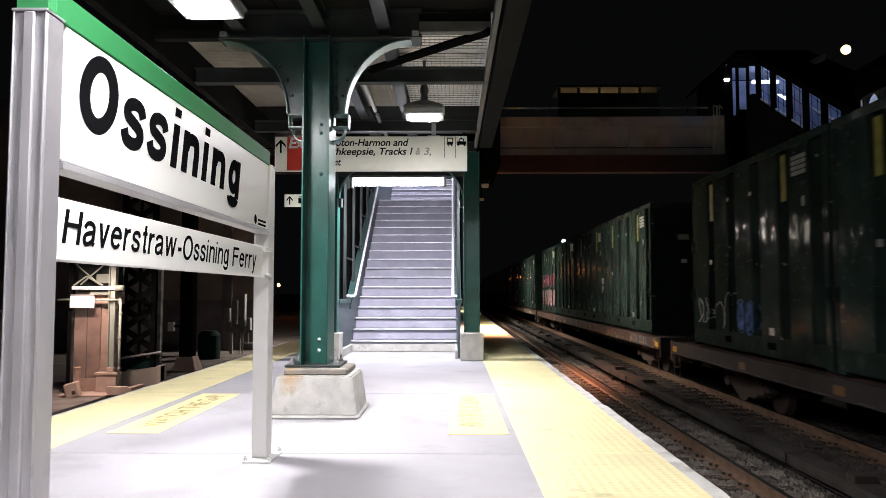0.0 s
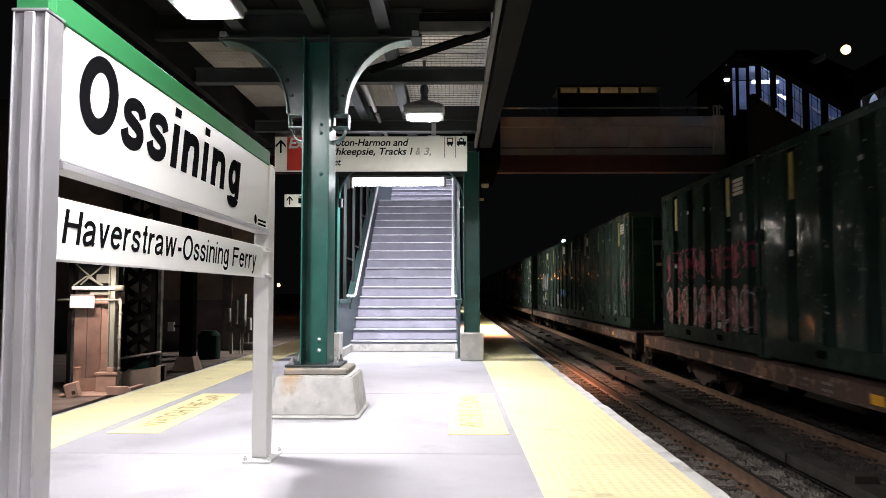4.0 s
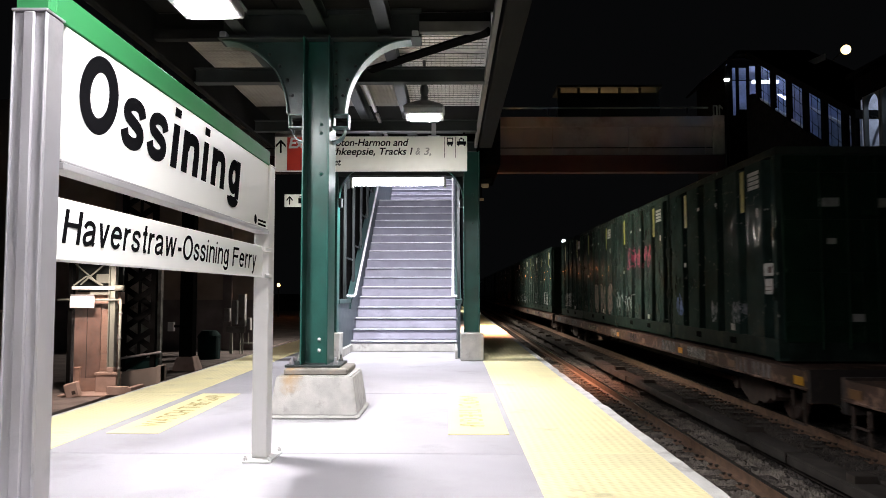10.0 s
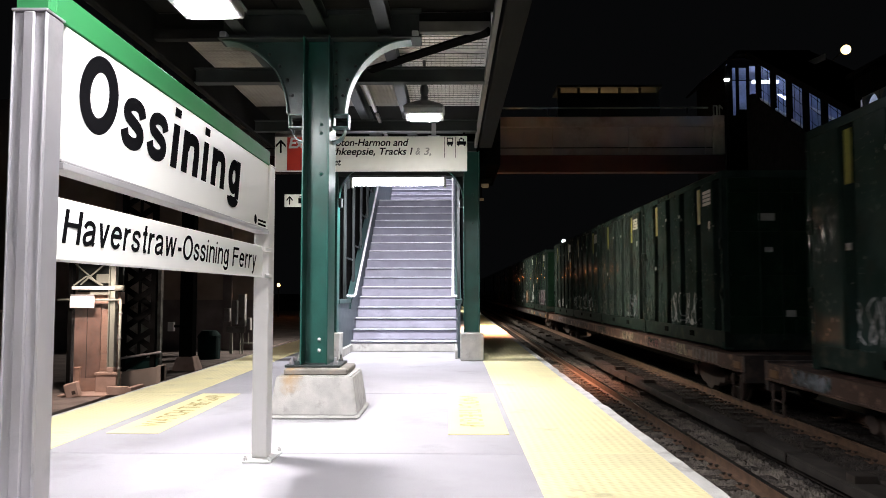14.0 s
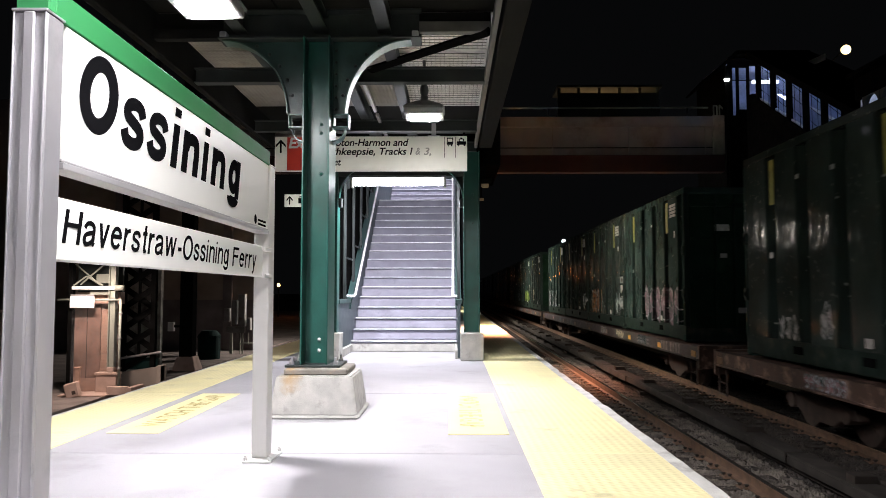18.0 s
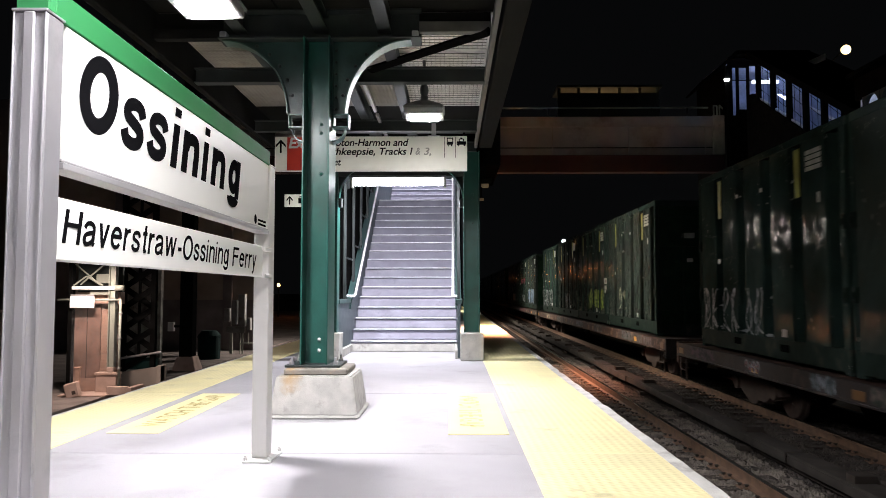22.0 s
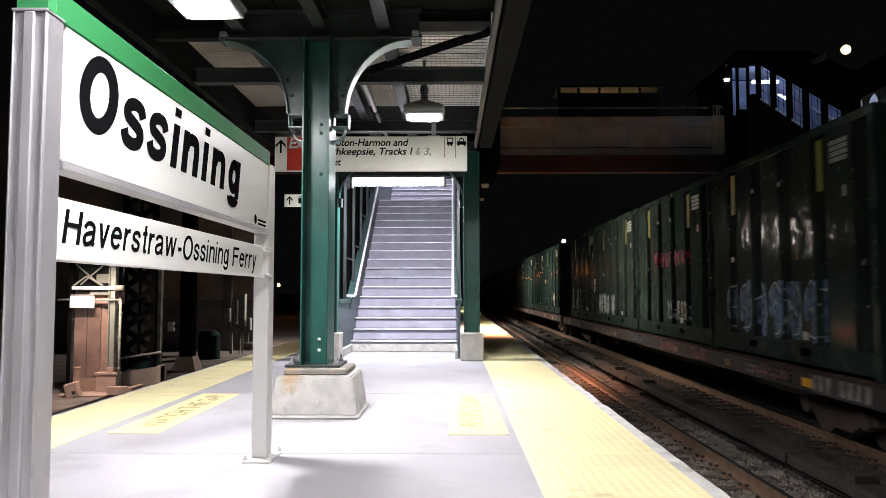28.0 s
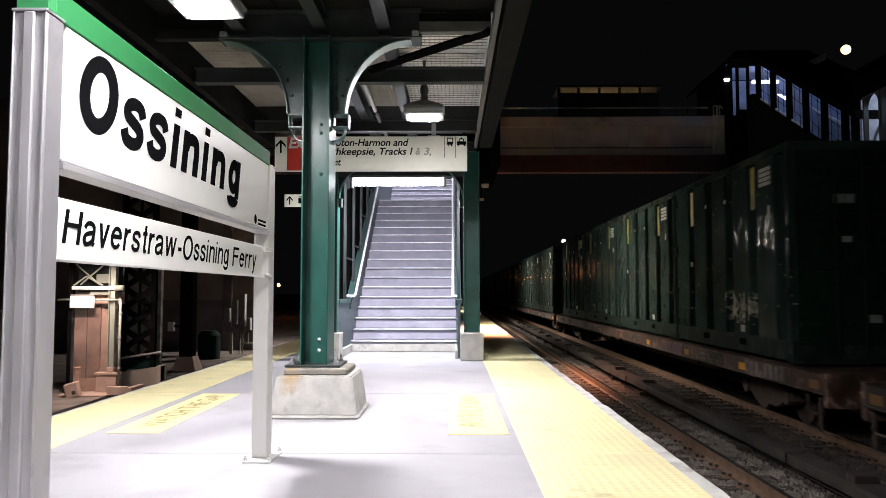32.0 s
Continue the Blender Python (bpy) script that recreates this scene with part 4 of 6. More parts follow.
SX0, SX1, SY0 = -1.82, 0.085, 13.26
RISE, TREAD = 0.197, 0.305
stairs = thing("staircase", "grey concrete staircase climbing to the footbridge", "staircase", (0, 0, 0), kind="structure")
part("kerb", boxes((SX0 - 0.08, SX1 + 0.02, SY0 - 0.02, SY0 + 0.5, 0, RISE - 0.05), bev=0.01), M["concrete"], stairs, "pale concrete kerb under the first step")
STEPS = 17
for k in range(1, STEPS + 1):
    y0 = SY0 + (k - 1) * TREAD
    st = part("step", boxes((SX0, SX1, y0, y0 + TREAD + 0.05, (k - 1) * RISE - (0.0 if k > 1 else -0.137), k * RISE - 0.03), (SX0, SX1, y0 - 0.040, y0 + TREAD, k * RISE - 0.030, k * RISE), bev=0.006), M["stair"], stairs)
    part("nosing", rod(bmesh.new(), (SX0 + 0.02, y0 - 0.038, k * RISE - 0.008), (SX1 - 0.02, y0 - 0.038, k * RISE - 0.008), 0.012, 10), M["nosing"], st, "worn steel nosing")
TOPY, TOPZ = SY0 + STEPS * TREAD, STEPS * RISE
UPY = TOPY + 2.55                  # foot of the upper flight, beyond the landing
part("landing", boxes((SX0 - 0.1, SX1 + 0.1, TOPY + 0.052, UPY + 0.1, TOPZ - 0.2, TOPZ)), M["stair"], stairs)
for k in range(1, 7):
    y0 = UPY + (k - 1) * TREAD
    st = part("step", boxes((SX0, SX1, y0, y0 + TREAD + 0.05, TOPZ + (k - 1) * RISE, TOPZ + k * RISE - 0.03), (SX0, SX1, y0 - 0.040, y0 + TREAD, TOPZ + k * RISE - 0.030, TOPZ + k * RISE), bev=0.006), M["stair"], stairs)
    part("nosing", rod(bmesh.new(), (SX0 + 0.02, y0 - 0.038, TOPZ + k * RISE - 0.008), (SX1 - 0.02, y0 - 0.038, TOPZ + k * RISE - 0.008), 0.012, 10), M["nosing"], st, "worn steel nosing")
SL = RISE / TREAD


def slope_strip(bm, x0, x1, ya, yb, za, dz):
    """A strip that climbs with the stairs: za above the nosing line at ya, dz thick."""
    z = lambda y: (y - SY0) * SL + RISE
    prism(bm, [(ya, z(ya) + za), (yb, z(yb) + za), (yb, z(yb) + za + dz), (ya, z(ya) + za + dz)], "x", x0, x1)
    return bm


enc = thing("stair_enclosure", "dark steel stair enclosure with panes and sloping rails", "stair enclosure", (0, 0, 0), kind="structure")
for x, s in ((SX0, -1), (SX1, 1)):
    a, b = sorted((x + s * 0.004, x + s * 0.05))
    part("stringer_panel", slope_strip(bmesh.new(), a, b, SY0 - 0.1, TOPY, -0.75, 1.45), M["panel"], enc, "grey-blue side panel")
    part("side_wall", boxes((a, b, 11.80, SY0 - 0.1, 0.02, 0.88)), M["panel"], enc, "grey-blue side panel")
    part("wall_kerb", boxes((a - 0.04, b + 0.04, 11.84, SY0 - 0.02, 0, 0.14), bev=0.01), M["concrete"], enc)
    part("cap_rail", slope_strip(bmesh.new(), a - 0.03, b + 0.03, SY0 - 0.2, TOPY, 0.70, 0.07), M["teal_rail"], enc, "dull teal sloping rail")
    part("cap_rail", boxes((a - 0.03, b + 0.03, 11.8, SY0 - 0.2, 0.88, 0.95), bev=0.004), M["teal_rail"], enc)
    part("landing_wall", boxes((a, b, TOPY, UPY + 1.9, TOPZ - 0.2, TOPZ + 3.3)), M["panel"], enc, "grey-blue landing wall")
    # outer screens stay dark through their near-black colour
    part("side_screen", boxes((*sorted((x + s * 0.10, x + s * 0.13)), 11.9, 17.5, 0.95, 5.2)), M["near_black"], enc, "dark outer screen")
    y = 12.6
    while y < TOPY:
        zz = max(0.9, (y - SY0) * SL + RISE + 0.7)
        ztop = max(3.2, (y - SY0) * SL + 3.2)
        part("post", boxes((a, b, y, y + 0.07, zz, ztop), bev=0.004), M["black_steel"], enc)
        part("bar", boxes((a + 0.015, b - 0.015, y + 0.07, y + 1.03, zz + 0.75, zz + 0.78)), M["black_steel"], enc)
        y += 1.1
    part("top_rail", slope_strip(bmesh.new(), a, b, SY0 + 0.3, TOPY, 2.85, 0.12), M["black_steel"], enc)
    part("wall_above", slope_strip(bmesh.new(), a + s * 0.05, b + s * 0.05, SY0 + 0.1, TOPY, 2.7, 0.5), M["black_steel"], enc)
part("roof", slope_strip(bmesh.new(), SX0 - 0.25, SX1 + 0.25, 13.2, TOPY + 0.2, 3.05, 0.12), M["panel"], enc, "dark sloping roof")
# gable and eave near black, kept dark beside the lit stairs
part("front_gable", boxes((SX0 - 0.25, SX1 + 0.25, 12.9, 13.0, 3.22, 4.7)), M["near_black"], enc, "dark gable above the portal")
part("eave", boxes((0.37, 0.86, 12.9, 15.4, 3.30, 4.25), (-2.6, -2.1, 12.9, 15.4, 3.30, 4.25), bev=0.02), M["near_black"], enc, "dark boxed eave")
part("end_wall", boxes((SX0 - 0.2, SX1 + 0.2, UPY + 1.85, UPY + 1.95, TOPZ - 0.4, TOPZ + 1.3)), M["panel"], enc)
part("landing_roof", boxes((SX0 - 0.25, SX1 + 0.25, TOPY + 0.25, UPY + 1.0, TOPZ + 3.25, TOPZ + 3.35)), M["black_steel"], enc)
part("understair", slope_strip(bmesh.new(), SX0 - 0.02, SX1 + 0.02, SY0 + 0.3, TOPY, -0.62, 0.08), M["black_steel"], enc)
for x, s in ((SX0 + 0.07, -1), (SX1 - 0.07, 1)):
    zr = lambda y: (y - SY0) * SL + RISE + 0.80
    h = thing("handrail", "bright steel pipe handrail along the stairs", "handrail", (x, SY0, 0), group="stair handrails")
    pts = [(s * 0.10, -0.35, 1.0), (0, -0.35, 1.0), (0, -0.12, 1.0), (0, 0.05, zr(SY0 + 0.05)), (0, TOPY - SY0, zr(TOPY))]
    part("pipe", pipe(bmesh.new(), pts, 0.023), M["white_paint"], h, smooth=True)
    y = 0.4
    while y < TOPY - SY0:
        part("bracket", pipe(bmesh.new(), [(0, y, zr(SY0 + y) - 0.02), (0, y, zr(SY0 + y) - 0.08), (s * 0.085, y, zr(SY0 + y) - 0.08)], 0.008, 6), M["alu"], h)
        y += 1.4

# ---------- footbridge ----------
bridge = thing("footbridge", "streaked grey steel girder footbridge across the tracks", "footbridge", (0, 22.5, 0), kind="structure")
BX0, BX1 = -12.0, 8.5
part("girder", boxes((BX0, BX1, 0.05, 0.12, 5.28, 6.16)), M["bridge"], bridge, "streaked grey girder web")
part("top_flange", boxes((BX0, BX1, -0.06, 0.22, 6.16, 6.47), bev=0.01), M["bridge"], bridge)
part("stiffener_line", boxes((BX0, BX1, 0.02, 0.06, 5.50, 5.53)), M["black_steel"], bridge)
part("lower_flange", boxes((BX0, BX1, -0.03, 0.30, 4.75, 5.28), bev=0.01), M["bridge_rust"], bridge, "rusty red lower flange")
part("far_girder", boxes((BX0, BX1, 2.6, 2.7, 5.28, 6.47)), M["bridge"], bridge)
part("deck", boxes((BX0, BX1, 0.12, 2.6, 5.9, 6.1)), M["bridge"], bridge)
for x in np.arange(-11, BX1, 2.35):
    part("stiffener", boxes((x, x + 0.02, -0.03, 0.05, 5.30, 6.15)), M["bridge"], bridge)
part("end_block", boxes((8.03, 8.56, -0.08, 0.3, 5.3, 6.5), bev=0.01), M["concrete"], bridge, "pale concrete end block")
rail = bmesh.new()
rod(rail, (1.2, 0.1, 6.78), (7.95, 0.1, 6.78), 0.028)
part("top_rail", rail, M["pale_trim"], bridge)
for x in (1.4, 3.0, 4.6, 6.2, 7.3):
    part("rail_post", rod(bmesh.new(), (x, 0.1, 6.47), (x, 0.1, 6.78), 0.022), M["black_steel"], bridge)
hoop = bmesh.new()
pipe(hoop, [(8.1, 0.05, 6.47), (8.1, 0.05, 6.83), (8.2, 0.05, 6.83), (8.2, 0.05, 6.47)], 0.022)
pipe(hoop, [(8.28, 0.05, 6.47), (8.28, 0.05, 6.84), (8.56, 0.05, 6.55)], 0.022)
part("end_hoop", hoop, M["pale_trim"], bridge)
shelter = thing("bridge_shelter", "dark shelter on the footbridge with slots of warm light", "shelter", (5.1, 23.6, 6.27))
part("frame", boxes((-1.62, 1.62, -0.03, 0.03, 0.2, 1.26), bev=0.01), M["black_steel"], shelter)
part("roof", boxes((-1.68, 1.72, -0.1, 1.2, 1.42, 1.50), bev=0.01), M["black_steel"], shelter)
for x in (-1.62, -0.98, -0.32, 0.34, 1.0, 1.58):
    part("post", boxes((x - 0.05, x + 0.05, -0.035, 0.035, 0.0, 1.42)), M["black_steel"], shelter)
part("lit_soffit", boxes((-1.5, 1.5, 0.9, 0.95, 1.0, 1.42)), mat("warm_lit_wall", (0.5, 0.42, 0.3), 0.8), shelter, "wall in warm light")
lamp_area("shelter_light", pose(5.1, 24.05, 7.66), 2.6, 0.1, 40, (1.0, 0.72, 0.42))

# ---------- far stair enclosure on the right platform ----------
EX = 9.0                          # side wall towards the tracks
far = thing("far_stair_enclosure", "dark stair enclosure with bluish lit panes across the tracks", "stair enclosure", (EX, 19.0, 0), kind="structure")
zb = lambda y: 6.76 - (21.5 - (y + 19.0)) * 0.56       # foot of the panes
sill = bmesh.new()
prism(sill, [(2.9, zb(2.9) - 3.6), (2.9, zb(2.9)), (-2.9, zb(-2.9)), (-2.9, zb(-2.9) - 1.4)], "x", 0, 0.12)
# walls, roof and frames near black, kept dark although lamps reach them
part("wall", sill, M["near_black"], far)
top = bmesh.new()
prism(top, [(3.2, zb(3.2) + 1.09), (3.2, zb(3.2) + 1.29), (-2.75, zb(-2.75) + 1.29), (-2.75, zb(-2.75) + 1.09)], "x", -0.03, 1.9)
part("roof", top, M["near_black"], far, "dark sloping roof")
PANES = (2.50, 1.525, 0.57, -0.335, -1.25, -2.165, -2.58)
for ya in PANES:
    part("mullion", boxes((0.0, 0.12, ya - 0.07, ya + 0.07, zb(ya) - 0.05, zb(ya) + 1.12)), M["near_black"], far)
for ya, yb in zip(PANES, PANES[1:]):
    g = bmesh.new()
    prism(g, [(ya - 0.07, zb(ya)), (ya - 0.07, zb(ya) + 1.08), (yb + 0.07, zb(yb) + 1.08), (yb + 0.07, zb(yb))], "x", 0.05, 0.056)
    p = part("pane", g, M["glass"], far, "clear pane lit from inside")
    p.visible_shadow = False
inside = bmesh.new()
prism(inside, [(3.0, zb(3.0) - 1.5), (3.0, zb(3.0) + 1.1), (-3.1, zb(-3.1) + 0.98), (-3.2, zb(-3.2) - 0.6)], "x", 1.7, 1.8)
part("inner_wall", inside, mat("blue_grey_inner_wall", (0.36, 0.40, 0.55), 0.6, var=0.2), far, "blue-grey inner wall")
lining = bmesh.new()
prism(lining, [(3.1, zb(3.1) + 1.05), (3.1, zb(3.1) + 1.08), (-2.7, zb(-2.7) + 1.08), (-2.7, zb(-2.7) + 1.05)], "x", 0.13, 1.69)
part("inner_wall", boxes((1.7, 1.8, 3.0, 5.6, 5.6, 8.2)), bpy.data.materials["blue_grey_inner_wall"], far, "blue-grey inner wall")
part("ceiling_lining", lining, bpy.data.materials["blue_grey_inner_wall"], far, "blue-grey ceiling lining")
part("tube", boxes((0.70, 1.55, 4.45, 4.55, 7.79, 7.90), bev=0.01), glow("enclosure_tube", (0.80, 0.85, 1.0), 2.5), far, "lit fluorescent tube")
fr = bmesh.new()
prism(fr, [(2.9, zb(2.9) + 0.62), (2.9, zb(2.9) + 0.80), (0.9, zb(0.9) + 1.72), (0.9, zb(0.9) + 1.55)], "x", 1.2, 1.24)
prism(fr, [(0.6, zb(0.6) + 0.35), (0.6, zb(0.6) + 0.41), (-2.2, zb(-2.2) + 0.55), (-2.2, zb(-2.2) + 0.49)], "x", 0.5, 0.54)
part("inner_rail", fr, M["white_paint"], far, "bright inner handrail")
part("corner_wall", boxes((0.0, 0.14, 2.84, 3.26, RAIL, zb(2.95))), M["near_black"], far, "dark corner wall")
for ya, yb in zip(PANES, PANES[1:]):
    w = bmesh.new()
    for f in (0.36, 0.68):
        yy = ya + (yb - ya) * f
        rod(w, (0.045, yy, zb(yy)), (0.045, yy, zb(yy) + 1.07), 0.007, 5)
    for f in (0.3, 0.62, 0.92):
        rod(w, (0.045, ya - 0.07, zb(ya) + 1.07 * f), (0.045, yb + 0.07, zb(yb) + 1.07 * f), 0.007, 5)
    part("glazing_bar", w, M["near_black"], far, "thin dark glazing bars")
for ya, yb in zip(PANES[:3], PANES[1:4]):
    s = bmesh.new()
    prism(s, [(ya - 0.08, zb(ya - 0.08)), (ya - 0.08, zb(ya - 0.08) + 0.05), (yb + 0.08, zb(yb + 0.08) + 0.05), (yb + 0.08, zb(yb + 0.08))], "x", 0.06, 0.13)
    part("sill", s, M["white_paint"], far, "bright white sloping sill")
part("tower_wall", boxes((-0.55, 0.05, 3.25, 3.35, RAIL, 6.45), (-0.55, 0.05, 3.25, 3.35, 7.95, 8.2), (0.05, 1.9, 3.25, 3.35, 8.0, 8.3), (0.08, 1.9, 5.9, 6.0, RAIL, 8.3)), M["near_black"], far, "dark end wall")
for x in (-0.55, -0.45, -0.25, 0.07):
    part("mullion", boxes((x - 0.03, x + 0.03, 3.24, 3.36, 6.4, 8.0)), M["near_black"], far)
part("blind_panel", boxes((-0.53, -0.42, 3.27, 3.30, 6.35, 7.95), (-0.29, -0.21, 3.27, 3.30, 6.35, 7.95), (-0.21, 0.05, 3.27, 3.30, 6.35, 6.64)), M["near_black"], far)
for x0, x1 in ((-0.41, -0.30), (-0.20, 0.04)):
    p = part("pane", boxes((x0, x1, 3.29, 3.296, 6.45, 7.95)), M["glass"], far, "narrow pane lit from inside")
    p.visible_shadow = False
part("side_wall", boxes((-0.62, -0.56, 3.3, 5.9, RAIL, 8.0)), M["near_black"], far)
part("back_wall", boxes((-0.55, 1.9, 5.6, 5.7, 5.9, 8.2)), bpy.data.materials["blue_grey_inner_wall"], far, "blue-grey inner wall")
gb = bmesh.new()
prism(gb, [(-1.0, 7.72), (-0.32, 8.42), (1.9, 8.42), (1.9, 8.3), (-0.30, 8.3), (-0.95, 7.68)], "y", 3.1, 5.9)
part("gable_roof", gb, M["near_black"], far)
part("ceiling_lining", boxes((-0.50, 1.66, 3.37, 5.56, 8.22, 8.26)), bpy.data.materials["blue_grey_inner_wall"], far, "blue-grey ceiling lining")
part("door_lamp", boxes((-0.68, -0.52, 3.15, 3.25, 7.5, 7.58), bev=0.02), M["white_glow"], far, "small lit lamp")
# arched bay at the foot of the stairs
bay = thing("far_stair_bay", "dark arched bay with lit panes at the foot of the far stairs", "stair enclosure", (EX, 15.4, 0), kind="structure")
ar = bmesh.new()
n = 10
for c in (0.285, -0.375):
    hole = [(c + 0.265, 4.15), (c + 0.265, 5.065)] + [(c + 0.265 * math.cos(math.pi * i / n), 5.065 + 0.265 * math.sin(math.pi * i / n)) for i in range(1, n)] + [(c - 0.265, 5.065), (c - 0.265, 4.15)]
    g = bmesh.new()
    prism(g, hole, "x", 0.05, 0.056)
    p = part("pane", g, M["glass"], bay, "arched pane lit from inside")
    p.visible_shadow = False
    for sgn in (1, -1):
        half = [(c, 5.33)] + [(c + sgn * 0.265 * math.sin(math.pi / 2 * i / n), 5.065 + 0.265 * math.cos(math.pi / 2 * i / n)) for i in range(1, n + 1)] + [(c + sgn * 0.265, 4.15), (c + sgn * 0.32, 4.15), (c + sgn * 0.32, 5.33)]
        prism(ar, half, "x", 0, 0.1)
part("arched_frame", ar, M["black_steel"], bay, "dark arched frame")
part("lower_wall", boxes((0, 0.1, -1.2, 0.9, RAIL, 4.15)), M["black_steel"], bay)
part("header", boxes((0, 0.1, -1.2, 0.9, 5.33, 5.8), (-0.2, 1.9, -1.2, 0.9, 5.8, 5.9)), M["near_black"], bay)
part("inner_wall", boxes((1.7, 1.8, -1.2, 0.9, 3.5, 5.8)), mat("pale_inner_wall", (0.5, 0.52, 0.58), 0.6), bay)
part("back_wall", boxes((0.12, 1.68, 0.86, 0.90, 3.6, 5.78)), bpy.data.materials["pale_inner_wall"], bay, "pale inner wall")
part("inner_rail", boxes((0.5, 0.54, -1.2, 0.9, 4.75, 4.8)), M["white_paint"], bay)

rl = thing("platform_lamp", "lit floodlight on a dark post beyond the train", "lamp", (8.235, 24.95, RAIL - 0.212), group="far platform lamps")
part("post", rod(bmesh.new(), (0.03, -0.10, 0), (0.03, -0.10, 4.03), 0.04), M["black_steel"], rl)
flood = look(Vector((0.0, 0.0, 4.03)), Vector((-1.93, 4.4, 3.33)))
part("head", boxes((-0.12, 0.12, -0.17, 0.17, 0.0, 0.08), bev=0.01), M["housing"], rl, at=flood)
part("diffuser", boxes((-0.11, 0.11, -0.15, 0.15, -0.02, 0.0)), M["soft_glow"], rl, at=flood)
# street lamp beyond the tracks
sl = thing("street_lamp", "tall street lamp with bright yellow sodium light", "street lamp", (21.69, 43.4, RAIL - 0.24))
# pole and arm near black, kept dark although the lamp is close
part("pole", rod(bmesh.new(), (0, 0, 0), (0, 0, 15.2), 0.06), M["near_black"], sl)
bm = bmesh.new()
bmesh.ops.create_uvsphere(bm, u_segments=16, v_segments=10, radius=0.26)
part("bulb", bm, M["sodium"], sl, "glowing yellow globe", smooth=True, at=(0, -3.4, 15.85))
part("arm", rod(bmesh.new(), (0, 0, 15.2), (0, -3.2, 15.95), 0.03), M["near_black"], sl)
# small far lamp on a pole
fl = thing("yard_lamp", "small distant white lamp on a pole", "lamp", (9.15, 60, RAIL - 0.24))
part("pole", rod(bmesh.new(), (0, 0, 0), (0, 0, 6.5), 0.07), M["black_steel"], fl)
part("head", boxes((-0.16, 0.12, -0.2, 0.1, 6.56, 6.78), bev=0.05), M["white_glow"], fl)
# warm lamp under the bridge
wl = thing("platform_lamp", "warm lamp on a dark post along the far platform", "lamp", (0.58, 20.8, 0), group="far platform lamps")
part("post", rod(bmesh.new(), (-0.1, 0.25, 0), (-0.1, 0.25, 3.36), 0.05), M["black_steel"], wl)
part("head", boxes((-0.18, 0.18, -0.14, 0.3, 3.26, 3.36), bev=0.01), M["housing"], wl)
part("diffuser", boxes((-0.15, 0.15, -0.10, 0.10, 3.23, 3.26)), M["warm_glow"], wl)
el = thing("eave_lamp", "small dim warm lamp on a bracket under the eave", "lamp", (0.60, 13.2, 2.95))
# housing near black, kept dark against the stair tube's light
part("housing", boxes((-0.09, 0.12, -0.1, 0.1, 0.06, 0.16), (-0.06, 0.02, -0.02, 0.02, 0.16, 0.36), bev=0.01), M["near_black"], el)
# bulbs glow faintly to give two small warm glints
part("bulb", boxes((-0.07, 0.06, -0.11, 0.0, 0.0, 0.06), bev=0.01), M["dim_glow"], el)
part("lower_bulb", boxes((-0.12, -0.03, -0.11, 0.0, -0.24, -0.20), bev=0.006), M["dim_glow"], el)
part("stem", boxes((-0.09, -0.06, -0.05, -0.02, -0.22, 0.1)), M["near_black"], el)
ORANGE = glow("orange_bulb", (1.0, 0.30, 0.08), 60)
# orange lamps far along the platform, seen as glints on the train
for lx, ly in ((1.1, 54.0), (1.35, 68.0), (1.8, 86.0)):
    ol = thing("platform_lamp", "orange lamp on a dark post far along the platform", "lamp", (lx, ly, 0 if ly < 54.5 else RAIL - 0.24), group="far platform lamps")
    lift = 0 if ly < 54.5 else 0.24 - RAIL
    part("post", rod(bmesh.new(), (0, 0.2, 0), (0, 0.2, 2.9 + lift), 0.05), M["black_steel"], ol)
    part("head", boxes((-0.2, 0.2, -0.2, 0.25, 2.8 + lift, 2.9 + lift), bev=0.02), M["housing"], ol)
    part("bulb", boxes((-0.07, 0.07, -0.07, 0.07, 2.66 + lift, 2.8 + lift), bev=0.02), ORANGE, ol)

# ---------- beyond the left track ----------
GZ = -0.98
yard = thing("left_bank", "low concrete bank beyond the left track", "bank", (-12, 20, 0), kind="structure")
part("slab", boxes((-20, 5.2, -30, 60, RAIL - 0.3, GZ)), M["bank"], yard)

gate = thing("brick_gateway", "lit brick gateway with a brown door behind pale green steel posts", "gateway", (-7.3, 15.0, GZ))
brick_mesh = mesh_of("brick", boxes((-0.098, 0.098, -0.02, 0.02, -0.029, 0.029), bev=0.004), M["brick_pink"])
bw = part("brick_wall", boxes((-0.47, 0.40, 0.06, 0.26, 0, 1.80), (-0.47, 0.48, 0.06, 0.26, 1.80, 2.05)), M["pink_concrete"], gate, "pink brick wall")
# the recess's shade is put into its near-black colour
part("recess", boxes((-0.47, 0.46, 0.20, 0.26, 2.05, 2.75)), M["black_steel"], gate, "shaded wall above the lintel")
for r in range(28):
    for c in range(2):
        x = 0.185 + c * 0.208 - (0.06 if r % 2 else 0)
        part("brick", brick_mesh, None, bw, at=(x, 0.062, 0.06 + r * 0.068))
door = part("door", boxes((-0.44, 0.11, 0.0, 0.05, 0.02, 1.80), bev=0.005), mat("brown_metal_door", (0.25, 0.155, 0.125), 0.42, var=0.35, scale=2.2, stain=(0.10, 0.06, 0.045), stain_amt=0.45, stain_scale=2.5, bump=0.05), gate, "brown metal door with worn patches")
part("door_leaf_seam", boxes((-0.17, -0.155, -0.004, 0.0, 0.05, 1.77)), M["truck"], door)
part("kick_plate", boxes((-0.42, 0.09, -0.008, 0.0, 0.04, 0.30), bev=0.003), M["brick_pink"], door, "scuffed kick plate")
